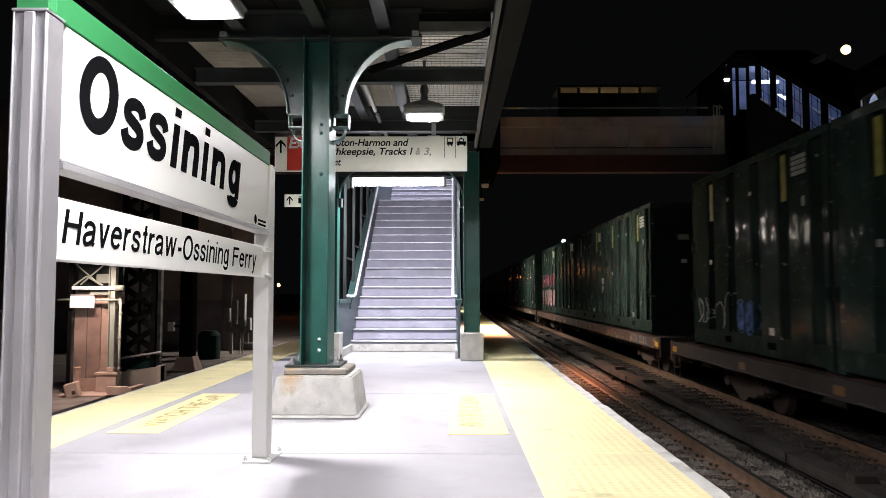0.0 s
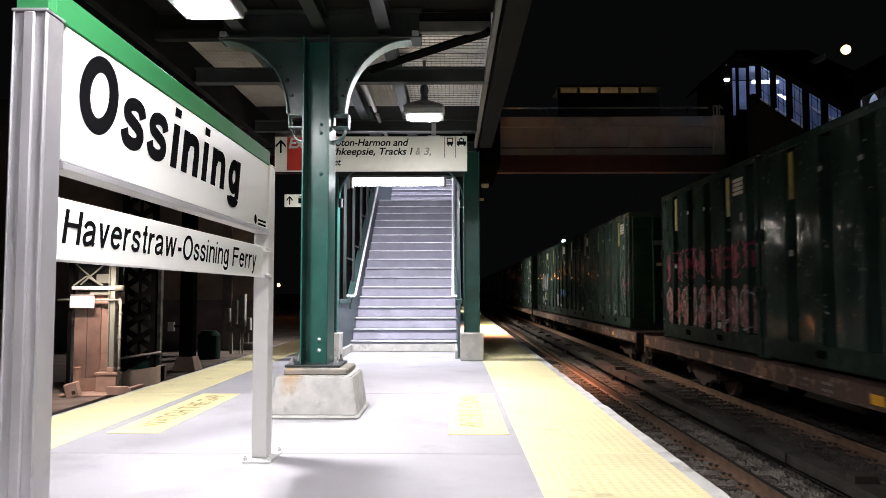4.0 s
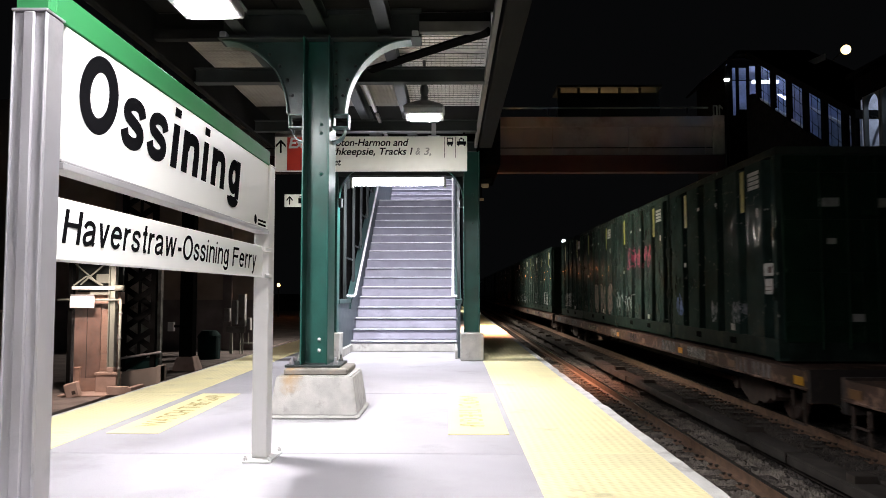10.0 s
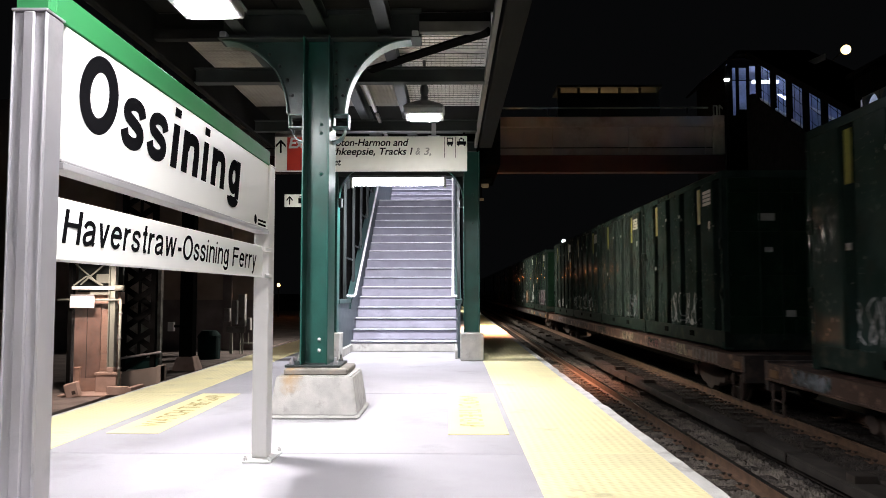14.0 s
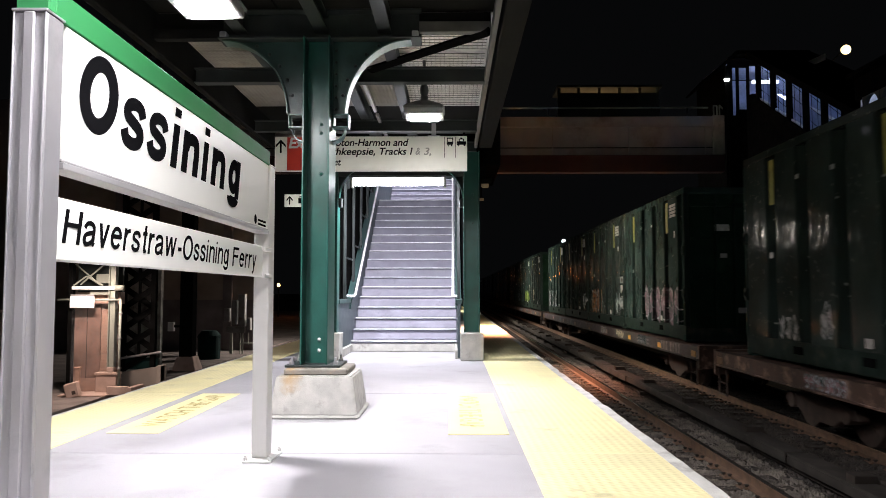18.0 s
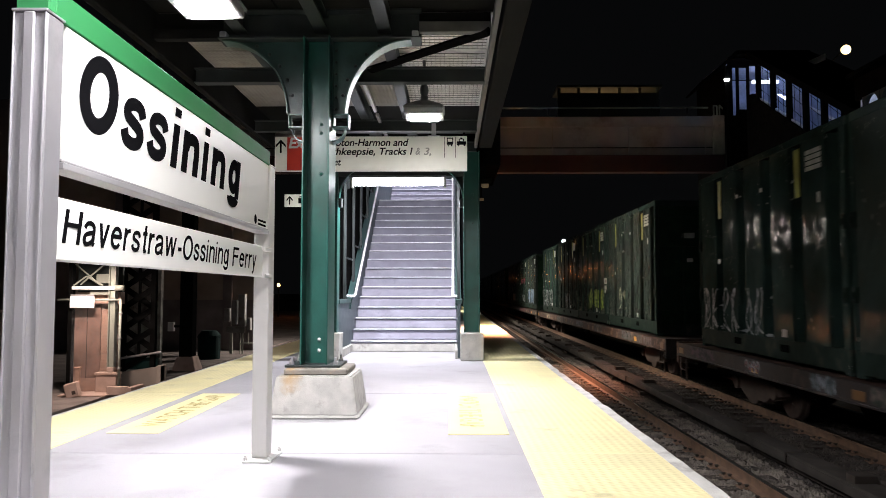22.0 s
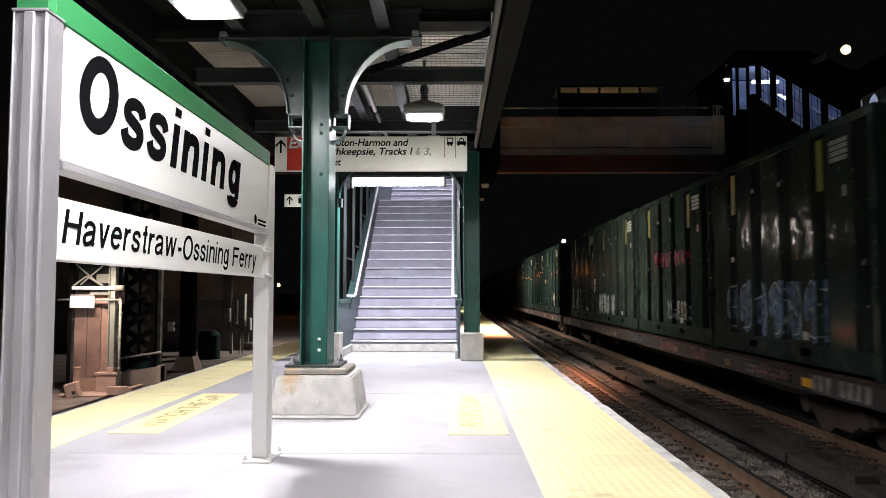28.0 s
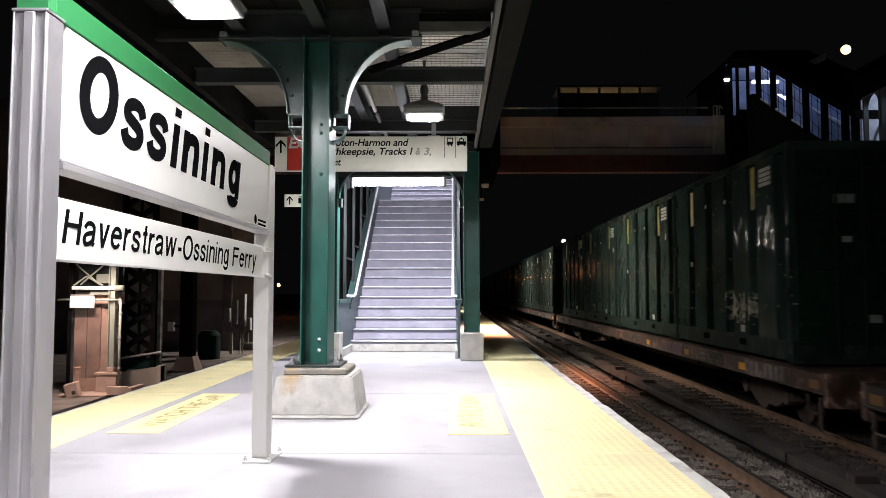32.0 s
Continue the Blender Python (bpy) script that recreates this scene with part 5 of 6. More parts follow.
part("red_lintel", boxes((-0.06, 0.50, -0.03, 0.05, 1.80, 1.92), bev=0.004), M["brick_pink"], gate, "red brick lintel end")
pier = part("pier", boxes((0.12, 0.54, -0.18, 0.04, 0, 0.41), (0.10, 0.56, -0.20, 0.05, 0.38, 0.43), bev=0.010), M["pink_concrete"], gate, "low pinkish concrete pier")
part("pier_block", boxes((0.33, 0.475, -0.16, -0.02, 0.43, 0.53), bev=0.012), M["pink_concrete"], pier)
part("steel_post", boxes((0.325, 0.345, -0.15, -0.02, 0.53, 2.85), (0.345, 0.445, -0.10, -0.08, 0.53, 2.85), (0.445, 0.465, -0.15, -0.02, 0.53, 2.85), bev=0.003), M["pale_trim"], gate, "pale green steel post")
part("steel_post", boxes((-0.50, -0.42, -0.14, 0.0, 0.0, 2.85), bev=0.005), M["near_black"], gate, "dark steel post")
lintel = part("lintel", boxes((-0.42, 0.48, -0.17, -0.03, 2.095, 2.165), bev=0.008), M["white_paint"], gate, "white painted lintel beam")
cap = bmesh.new()
rod(cap, (0.46, -0.12, 2.13), (0.63, -0.12, 2.13), 0.062, 14)
part("beam_end", cap, M["pale_trim"], lintel, "round beam end", smooth=True)
cross = bmesh.new()
rod(cross, (-0.42, -0.09, 2.18), (-0.16, -0.09, 2.37), 0.016)
rod(cross, (-0.16, -0.09, 2.37), (0.18, -0.09, 2.18), 0.020)
rod(cross, (-0.40, -0.07, 2.62), (0.12, -0.07, 2.19), 0.016)
rod(cross, (-0.30, -0.05, 2.20), (0.24, -0.05, 2.66), 0.016)
part("cross_brace", cross, M["pale_trim"], gate, "crossed steel braces")
part("panel_strip", boxes((-0.05, 0.30, 0.10, 0.16, 2.23, 2.42), bev=0.004), M["pale_trim"], gate, "pale panel above the lintel")
part("lower_strip", boxes((-0.10, 0.31, -0.06, 0.0, 1.99, 2.06), bev=0.004), M["pale_trim"], gate)
part("top_beam", boxes((-0.7, 0.6, -0.16, 0.1, 2.80, 2.90)), M["black_steel"], gate)
step = part("threshold", boxes((-0.42, 0.50, -0.60, 0.0, 0.0, 0.035), bev=0.01), M["pink_concrete"], gate, "pinkish paved threshold")
ls2 = thing("leaning_slab", "pinkish slab leaning at the gateway's foot", "slab", pose(-7.36, 14.4, GZ, 0, -14, 10))
part("slab", boxes((-0.15, 0.11, -0.08, 0.08, 0.0, 0.29), bev=0.02), M["pink_concrete"], ls2)
part("notch", boxes((-0.02, 0.05, -0.084, -0.078, 0.06, 0.13)), M["truck"], ls2)
sp = thing("stub_post", "short rusty post beside the gateway", "post", (-7.40, 14.55, GZ))
part("shaft", boxes((-0.04, 0.04, -0.04, 0.04, 0.0, 0.54), (-0.05, 0.05, -0.05, 0.05, 0.54, 0.57), bev=0.008), M["brick_pink"], sp)
kt = thing("timber_kerb", "low weathered timber kerb by the gateway", "kerb", (-6.55, 14.7, GZ))
part("beam", boxes((-0.30, 0.12, -0.10, 0.0, 0.0, 0.18), (0.10, 0.20, -0.10, 0.5, 0.0, 0.16), bev=0.012), M["pink_concrete"], kt)
gs = thing("gate_notice", "small white notice on a pipe rail", "notice", (-7.48, 14.80, 0.88))
part("board", boxes((-0.25, 0.25, -0.01, 0.01, -0.135, 0.105), bev=0.006), M["white_paint"], gs)
part("header_tab", boxes((-0.24, 0.24, -0.006, 0.012, 0.108, 0.14), bev=0.003), M["alu"], gs, "grey header tab")
fp = thing("fence_gate", "chain-link gate on a pale pipe frame before the doorway", "fence", (-6.74, 14.83, GZ))
frame_bm = pipe(bmesh.new(), [(0.03, 0, 0), (0.03, 0, 1.89), (-1.25, 0, 1.89)], 0.026)
part("pipe_frame", frame_bm, M["pale_trim"], fp, "pale pipe frame", smooth=True)
for z in (0.5, 1.1, 1.6):
    part("clamp", boxes((-0.005, 0.065, -0.035, 0.035, z, z + 0.03), bev=0.003), M["alu"], fp)
ml = bmesh.new()
wide, tall, pitch = 0.96, 1.84, 0.050
for k in range(-int(tall / pitch), int(wide / pitch) + 1):
    # wires that rise to the left and to the right, cut off at the frame
    u0 = k * pitch
    lo, hi = max(0.0, -u0), min(tall, wide - u0)
    if hi - lo > 0.02:
        rod(ml, (-(u0 + lo), 0.004, 0.04 + lo), (-(u0 + hi), 0.004, 0.04 + hi), 0.0011, 4)
        rod(ml, (u0 + lo - wide, -0.004, 0.04 + lo), (u0 + hi - wide, -0.004, 0.04 + hi), 0.0011, 4)
tagged(part("mesh", ml, M["housing"], fp, "galvanised chain-link mesh"), kind="stuff")
gl = thing("gate_lamp", "flat lit lamp above the brick gateway", "lamp", (-6.94, 13.9, 1.655))
part("bowl", boxes((-0.20, 0.20, -0.12, 0.12, -0.02, 0.02), bev=0.015), M["white_glow"], gl)
part("stem", rod(bmesh.new(), (0, 0, 0.02), (-0.1, 1.1, 0.15), 0.02), M["near_black"], gl)


def lattice_tower(x, y, w, h):
    t = thing("lattice_column", "dark riveted lattice steel column", "column", (x, y, GZ))
    for s in (-1, 1):
        part("angle", boxes((s * w / 2 - 0.05, s * w / 2 + 0.05, -0.06, 0.06, 0, h)), M["near_black"], t)
    part("centre_bar", boxes((-0.025, 0.025, 0.02, 0.06, 0, h)), M["near_black"], t)
    k = 0
    while 0.3 + (k + 1) * 0.44 < h:
        z = 0.3 + k * 0.44
        for sgn in (-1, 1):
            bm = bmesh.new()
            prism(bm, [(-sgn * w / 2, z), (-sgn * w / 2, z + 0.15), (sgn * w / 2, z + 0.59), (sgn * w / 2, z + 0.44)], "y", -0.03 * sgn - 0.008, -0.03 * sgn + 0.008)
            part("lacing", bm, M["near_black"], t)
        k += 1
    return t


lattice_tower(-6.75, 15.8, 0.66, 7.5)
part("tower_rail", rod(bmesh.new(), (0, 0, 0), (0.87, 0, 0.135), 0.025), M["alu"], None, at=(-7.08, 15.7, -0.345))
tagged(bpy.data.objects["tower_rail"], "pale pipe rail beside the lattice column", "rail")
lw = thing("low_wall", "low pinkish concrete wall before the lattice column", "wall", (-6.66, 15.6, GZ))
wall_bm = bmesh.new()
prism(wall_bm, [(-0.42, 0), (0.50, 0), (0.50, 0.48), (-0.42, 0.34)], "y", 0.0, 0.18)
part("block", wall_bm, M["wall_tan"], lw)
part("wall_end", boxes((0.40, 0.50, -0.02, 0.30, 0, 0.49), bev=0.01), M["wall_tan"], lw, "worn wall end")
part("dark_board", boxes((-0.40, 0.34, 0.20, 0.26, 0.40, 0.64)), M["bin_green"], lw, "dark green board behind the wall")
pc = thing("viaduct_column", "dark steel column on a pinkish concrete base", "column", (-6.97, 19.4, GZ))
bm = bmesh.new()
frustum(bm, 0, 0, 0, 0.36, 0.31, 0.21)
part("base", bm, M["pink_concrete"], pc, "tapered pinkish concrete base")
part("shaft", boxes((-0.17, 0.17, -0.16, 0.16, 0.36, 8), bev=0.01), M["near_black"], pc)
bx = part("box", boxes((-0.47, -0.32, -0.2, -0.06, 1.02, 1.26), bev=0.01), M["white_paint"], pc, "small pale box")
part("box_arm", boxes((-0.32, -0.15, -0.14, -0.10, 1.12, 1.18)), M["black_steel"], bx)
wb = thing("left_building", "dim tan building wall behind the left track", "building", (-9.0, 26.0, GZ), kind="structure")
part("upper_wall", boxes((-8, 2.5, 0, 0.3, 1.77, 9)), M["wall_tan"], wb, "tan upper wall")
part("lower_wall", boxes((-8, 2.5, -0.02, 0.3, 0, 1.77)), M["wall_dark"], wb, "dark lower wall")
for x in (-3.0, 0.9):
    part("pilaster", boxes((x, x + 0.32, -0.10, 0.0, 0, 9), bev=0.01), M["wall_dark"], wb)
M["cabinet_grey"] = mat("weathered_grey_cabinet", (0.24, 0.24, 0.235), 0.6, var=0.25, scale=5, stain=(0.13, 0.11, 0.09), stain_amt=0.4, stain_scale=4)
ub = thing("utility_cabinets", "grey utility boxes on a frame by the wall", "utility box", (-7.2, 24.5, GZ))
for x0, x1, z0, z1 in ((-0.37, -0.21, 1.06, 1.51), (-0.11, 0.035, 0.97, 1.77), (0.095, 0.32, 0.92, 1.975), (0.39, 0.51, 0.78, 1.19)):
    cb = part("cabinet", boxes((x0, x1, -0.12, 0.1, z0, z1), bev=0.01), M["cabinet_grey"], ub, "grey metal cabinet")
    part("cabinet_door", boxes((x0 + 0.015, x1 - 0.015, -0.128, -0.12, z0 + 0.03, z1 - 0.03), bev=0.002), M["cabinet_grey"], cb)
part("frame", boxes((-0.27, 0.32, -0.14, 0.0, 0.69, 0.91), bev=0.008), M["cabinet_grey"], ub, "pale cross channel")
for x0, x1, z0 in ((-0.185, -0.085, 0.0), (0.15, 0.18, 0.0), (0.22, 0.27, 0.0), (0.42, 0.45, 0.30)):
    part("leg_pipe", boxes((x0, x1, -0.08, -0.04, z0, 0.70), bev=0.006), M["pale_trim"], ub)
part("ground_pipe", rod(bmesh.new(), (0.12, -0.06, 0.33), (0.75, -0.06, 0.36), 0.022), M["pale_trim"], ub, smooth=True)
# added wall, its pale patches stand in for light behind the lattice
pw = thing("screen_wall", "added patchy wall behind the lattice column", "wall", (-7.45, 18.2, GZ))
part("wall", boxes((-0.6, 0.22, 0, 0.15, 0, 3.4)), mat("patchy_grey_wall", (0.30, 0.30, 0.27), 0.85, var=0.7, scale=3.5, stain=(0.03, 0.03, 0.03), stain_amt=0.6, stain_scale=3), pw)
bn = thing("litter_bin", "dark green round litter bin by the wall", "bin", (-7.46, 22.6, GZ))
bm = bmesh.new()
rod(bm, (0, 0, 0), (0, 0, 0.72), 0.33, 20)
rod(bm, (0, 0, 0.66), (0, 0, 0.70), 0.35, 20)
part("drum", bm, M["bin_green"], bn)
bm = bmesh.new()
bmesh.ops.create_cone(bm, cap_ends=True, segments=20, radius1=0.34, radius2=0.22, depth=0.14, matrix=Matrix.Translation((0, 0, 0.79)))
part("lid", bm, M["bin_green"], bn)
# fixture made up for the added lamp that brightens the left wall
wp = thing("platform_lamp", "added unseen lamp on a dark post behind the stairs", "lamp", (-3.2, 27.0, 0), group="far platform lamps")
part("post", rod(bmesh.new(), (0.12, 0.2, 0), (0.12, 0.2, 3.25), 0.05), M["black_steel"], wp)
tilt = pose(0.05, 0, 3.12, 0, 35)
part("head", boxes((-0.24, 0.24, -0.2, 0.26, 0, 0.1), bev=0.02), M["housing"], wp, at=tilt)
part("diffuser", boxes((-0.19, 0.19, -0.14, 0.14, -0.02, 0), bev=0.006), M["soft_glow"], wp, at=tilt)
yl = thing("yard_light", "tiny warm light on a pole far beyond the tracks", "lamp", (-14.19, 60, RAIL - 0.24))
part("pole", rod(bmesh.new(), (0, 0, 0), (0, 0, 3.0), 0.05), M["black_steel"], yl)
part("head", boxes((-0.09, 0.09, -0.1, 0.1, 3.0, 3.2), bev=0.03), ORANGE, yl)
# chain-link panel near the platform's end
cf = thing("chain_fence", "rusty pink chain-link fence panel", "fence", (-7.6, 12.3, GZ))
ml = bmesh.new()
for k in range(-14, 18):
    rod(ml, (-1.2, 0, 0.05 + k * 0.11), (0.4, 0, 0.05 + (k + 14) * 0.11), 0.006, 4)
    rod(ml, (0.4, 0, 0.05 + k * 0.11), (-1.2, 0, 0.05 + (k + 14) * 0.11), 0.006, 4)
for v in [v for v in ml.verts if v.co.z < 0 or v.co.z > 1.7]:
    v.co.z = min(max(v.co.z, 0), 1.7)
part("mesh", ml, M["pink_concrete"], cf)
part("rail", rod(bmesh.new(), (-1.2, 0, 1.72), (0.4, 0, 1.72), 0.022), M["pink_concrete"], cf)

# ---------- freight train ----------
def container_paint():
    m = mat("container_green", (0.025, 0.042, 0.036), 0.13, spec=0.017, rvar=0.04, var=0.35, scale=1.2, bump=0.45, fine=4.5, stain=(0.03, 0.036, 0.03), stain_amt=0.35, stain_scale=2.0)
    nt = m.node_tree
    n, l = nt.nodes, nt.links
    b = n["Principled BSDF"]
    col = b.inputs["Base Color"].links[0].from_socket
    tc = n.new("ShaderNodeTexCoord")
    info = n.new("ShaderNodeObjectInfo")
    sh = n.new("ShaderNodeVectorMath")
    sh.operation = "MULTIPLY_ADD"
    l.new(info.outputs["Random"], sh.inputs[0])
    sh.inputs[1].default_value = (0, 91, 47)
    sc = n.new("ShaderNodeVectorMath")
    sc.operation = "MULTIPLY"
    sc.inputs[1].default_value = (0, 1, 1)
    l.new(tc.outputs["Object"], sc.inputs[0])
    l.new(sc.outputs[0], sh.inputs[2])

    def noise_at(scale, detail, dist):
        t = n.new("ShaderNodeTexNoise")
        t.inputs["Scale"].default_value, t.inputs["Detail"].default_value, t.inputs["Distortion"].default_value = scale, detail, dist
        l.new(sh.outputs[0], t.inputs["Vector"])
        return t.outputs["Fac"]

    def math_node(op, a, b2, c=None):
        t = n.new("ShaderNodeMath")
        t.operation = op
        for i, v in enumerate((a, b2, c)):
            if v is None:
                continue
            if isinstance(v, (int, float)):
                t.inputs[i].default_value = v
            else:
                l.new(v, t.inputs[i])
        return t.outputs[0]

    # long upright dents break the gloss into short streaks
    dent = n.new("ShaderNodeVectorMath")
    dent.operation = "MULTIPLY"
    dent.inputs[1].default_value = (1, 4.2, 3.2)
    l.new(sh.outputs[0], dent.inputs[0])
    dn = n.new("ShaderNodeTexNoise")
    dn.inputs["Scale"].default_value, dn.inputs["Detail"].default_value = 1.0, 1.0
    l.new(dent.outputs[0], dn.inputs["Vector"])
    bp = b.inputs["Normal"].links[0].from_node
    bp.inputs["Strength"].default_value, bp.inputs["Distance"].default_value = 0.9, 0.024
    l.new(dn.outputs["Fac"], bp.inputs["Height"])
    # some containers are greyer and browner than others
    odd = n.new("ShaderNodeMapRange")
    odd.inputs[1].default_value, odd.inputs[2].default_value = 0.55, 0.95
    l.new(info.outputs["Random"], odd.inputs[0])
    dull = n.new("ShaderNodeMix")
    dull.data_type = "RGBA"
    dull.inputs["B"].default_value = (0.036, 0.036, 0.031, 1)
    l.new(math_node("MULTIPLY", odd.outputs[0], 0.45), dull.inputs["Factor"])
    l.new(col, dull.inputs["A"])
    col = dull.outputs["Result"]
    # pale scuffs and painted glints: short upright scratches, denser low on the sides
    stretch = n.new("ShaderNodeVectorMath")
    stretch.operation = "MULTIPLY"
    stretch.inputs[1].default_value = (1, 34, 8)
    l.new(sh.outputs[0], stretch.inputs[0])
    t = n.new("ShaderNodeTexNoise")
    t.inputs["Scale"].default_value, t.inputs["Detail"].default_value = 1.0, 2
    l.new(stretch.outputs[0], t.inputs["Vector"])
    fac = math_node("MULTIPLY", math_node("GREATER_THAN", t.outputs["Fac"], 0.685), math_node("GREATER_THAN", noise_at(1.1, 2, 0), 0.50))
    mx = n.new("ShaderNodeMix")
    mx.data_type = "RGBA"
    mx.inputs["B"].default_value = (0.26, 0.27, 0.25, 1)
    l.new(fac, mx.inputs["Factor"])
    l.new(col, mx.inputs["A"])
    l.new(mx.outputs["Result"], b.inputs["Base Color"])
    return m


M["container"] = container_paint()
M["container_rail"] = mat("scuffed_container_rail", (0.017, 0.027, 0.022), 0.6, var=0.4, scale=3, bump=0.2, spec=0.03, stain=(0.055, 0.052, 0.038), stain_amt=0.35, stain_scale=3)
M["end_green"] = mat("bright_green_end_paint", (0.007, 0.022, 0.012), 0.5, spec=0.1, var=0.3, scale=2, stain=(0.016, 0.042, 0.022), stain_amt=0.4)
CH, CW, CLN = 3.66, 1.43, 3.03


def make_container():
    t = thing("waste_container", "tall dark green ribbed steel waste container with faded graffiti", "container", (0, 0, -50), group="containers on the train")
    bm = bmesh.new()
    # ribbed plan outline: wide proud bands with narrow recesses, their outer edges rounded
    def rounded(p, q, r2, rad=0.035, n=4):
        """The corner q between p and r2 as a small arc with a support point on either side."""
        p, q, r2 = Vector(p), Vector(q), Vector(r2)
        u, v = (p - q).normalized(), (r2 - q).normalized()
        out = [q + u * (rad + 0.006)]
        for i in range(n + 1):
            t = i / n
            out.append((q + u * rad) * (1 - t) ** 2 + q * 2 * t * (1 - t) + (q + v * rad) * t * t)
        return [tuple(w) for w in out + [q + v * (rad + 0.006)]]

    ribs = 5
    pitch = (2 * CLN - 0.36) / ribs
    right, left = [], []
    for s, acc in ((1, right), (-1, left)):
        y = -CLN + 0.18
        acc.append((s * CW, -CLN + 0.01))
        for k in range(ribs):
            a, b = y + k * pitch, y + (k + 1) * pitch
            o1, i1, i2, o2 = (s * CW, a + 0.03), (s * (CW - 0.19), a + 0.07), (s * (CW - 0.19), a + 0.33), (s * CW, a + 0.37)
            acc += [*rounded((s * CW, a - 0.3), o1, i1), i1, i2, *rounded(i2, o2, (s * CW, b))]
        acc.append((s * CW, CLN - 0.01))
    prism(bm, right + left[::-1], "z", 0.30, CH - 0.14)
    for f in bm.faces:
        f.smooth = abs(f.normal.z) < 0.5 and f.calc_area() < 0.35
    part("body", bm, M["container"], t, "ribbed dark green sides")
    rail_bm = boxes((-CW - 0.004, CW + 0.004, -CLN, CLN, 0.055, 0.37), (-CW + 0.14, CW - 0.14, -CLN + 0.02, CLN - 0.02, 0.0, 0.06))
    part("bottom_rail", rail_bm, M["container_rail"], t, "scuffed bottom rail")
    part("top_rail", boxes((-CW - 0.01, CW + 0.01, -CLN, CLN, CH - 0.14, CH), bev=0.01), M["container"], t)
    casting = mesh_of("corner_casting", boxes((-0.09, 0.09, -0.09, 0.09, 0.0, 0.16), bev=0.008), M["container"])
    for sx in (-1, 1):
        for sy in (-1, 1):
            part("corner_casting", casting, None, t, at=(sx * (CW - 0.085), sy * (CLN - 0.092), 0.0))
    # pocket openings drawn as near-black plates, their inner shade as colour
    pocket = mesh_of("fork_pocket", boxes((-0.01, 0.01, -0.15, 0.15, 0, 0.12)), M["near_black"])
    for y in (-1.0, 1.0):
        part("fork_pocket", pocket, None, t, at=(-CW - 0.006, y, 0.175))
    strip = mesh_of("yellow_strip", boxes((-0.004, 0.004, -0.09, 0.09, 0, 0.78)), M["lime"])
    for y in (-CLN + 0.18 + 0.20 + pitch, -CLN + 0.18 + 0.20 + pitch * 4):
        part("yellow_strip", strip, None, t, "faded lime yellow strip", at=(-CW + 0.03, y, CH - 0.98))
    part("marking", boxes(*[(-0.003, 0.003, -0.24, 0.24, z, z + 0.065) for z in (0, 0.085, 0.17, 0.255)]), M["faded_white"], t, "faded white marking lines", at=(-CW - 0.004, -CLN + 0.92, CH - 0.62))
    for name, y, z, w, h in (("small_label", -1.0, 0.42, 0.09, 0.13), ("small_label", -CLN + 0.78, 2.52, 0.04, 0.16), ("small_label", -0.2, 2.95, 0.05, 0.07), ("small_label", 0.9, 2.98, 0.05, 0.07), ("small_label", 1.9, 1.75, 0.07, 0.10)):
        part(name, boxes((-0.003, 0.003, -w, w, 0, h)), M["faded_white"], t, "small white label", at=(-CW - 0.004, y, z))
    part("end_door", boxes((-1.33, -0.01, -CLN - 0.02, -CLN + 0.02, 0.32, CH - 0.16), bev=0.006), M["end_green"], t, "bright green steel door")
    part("end_door", boxes((0.01, 1.33, -CLN - 0.02, -CLN + 0.02, 0.32, CH - 0.16), bev=0.006), M["end_green"], t, "bright green steel door")
    for name, x, z, w, h in (("end_label", -0.55, 2.62, 0.17, 0.15), ("end_label", -0.52, 1.98, 0.08, 0.10), ("end_label", -0.10, 0.66, 0.10, 0.14), ("end_label", 0.42, 2.60, 0.13, 0.16)):
        part(name, boxes((-w, w, -0.003, 0.003, 0, h)), M["faded_white"], t, "small pale label on the end", at=(x, -CLN - 0.024, z))
    # latch gear and hinges on the corner posts
    latch = mesh_of("corner_latch", boxes((-0.035, 0.03, -0.05, 0.05, 0.0, 0.22), (-0.055, 0.0, -0.025, 0.025, 0.06, 0.16), bev=0.008), M["container_rail"])
    for sy in (-1, 1):
        for z in (1.02, 2.05):
            part("corner_latch", latch, None, t, "dark greasy latch", at=(-CW - 0.012, sy * (CLN - 0.06), z))
    post_me = mesh_of("corner_post", boxes((-0.02, 0.02, -0.035, 0.035, 0.37, CH - 0.14), bev=0.008), M["container"])
    for sy in (-1, 1):
        part("corner_post", post_me, None, t, "scuffed corner post", at=(-CW + 0.004, sy * (CLN - 0.04), 0))
    lock = mesh_of("lock_rod", rod(bmesh.new(), (0, 0, 0.2), (0, 0, CH - 0.2), 0.02, 6), M["end_green"])
    for x in (-0.7, -0.25, 0.25, 0.7):
        part("lock_rod", lock, None, t, at=(x, -CLN - 0.045, 0))
    bar = mesh_of("cross_bar", boxes((-1.30, 1.30, -0.02, 0.02, 0, 0.07)), M["end_green"])
    for z in (0.6, 1.5, 2.4, 3.2):
        part("cross_bar", bar, None, t, at=(0, -CLN - 0.03, z))
    return t


DECK = 1.10


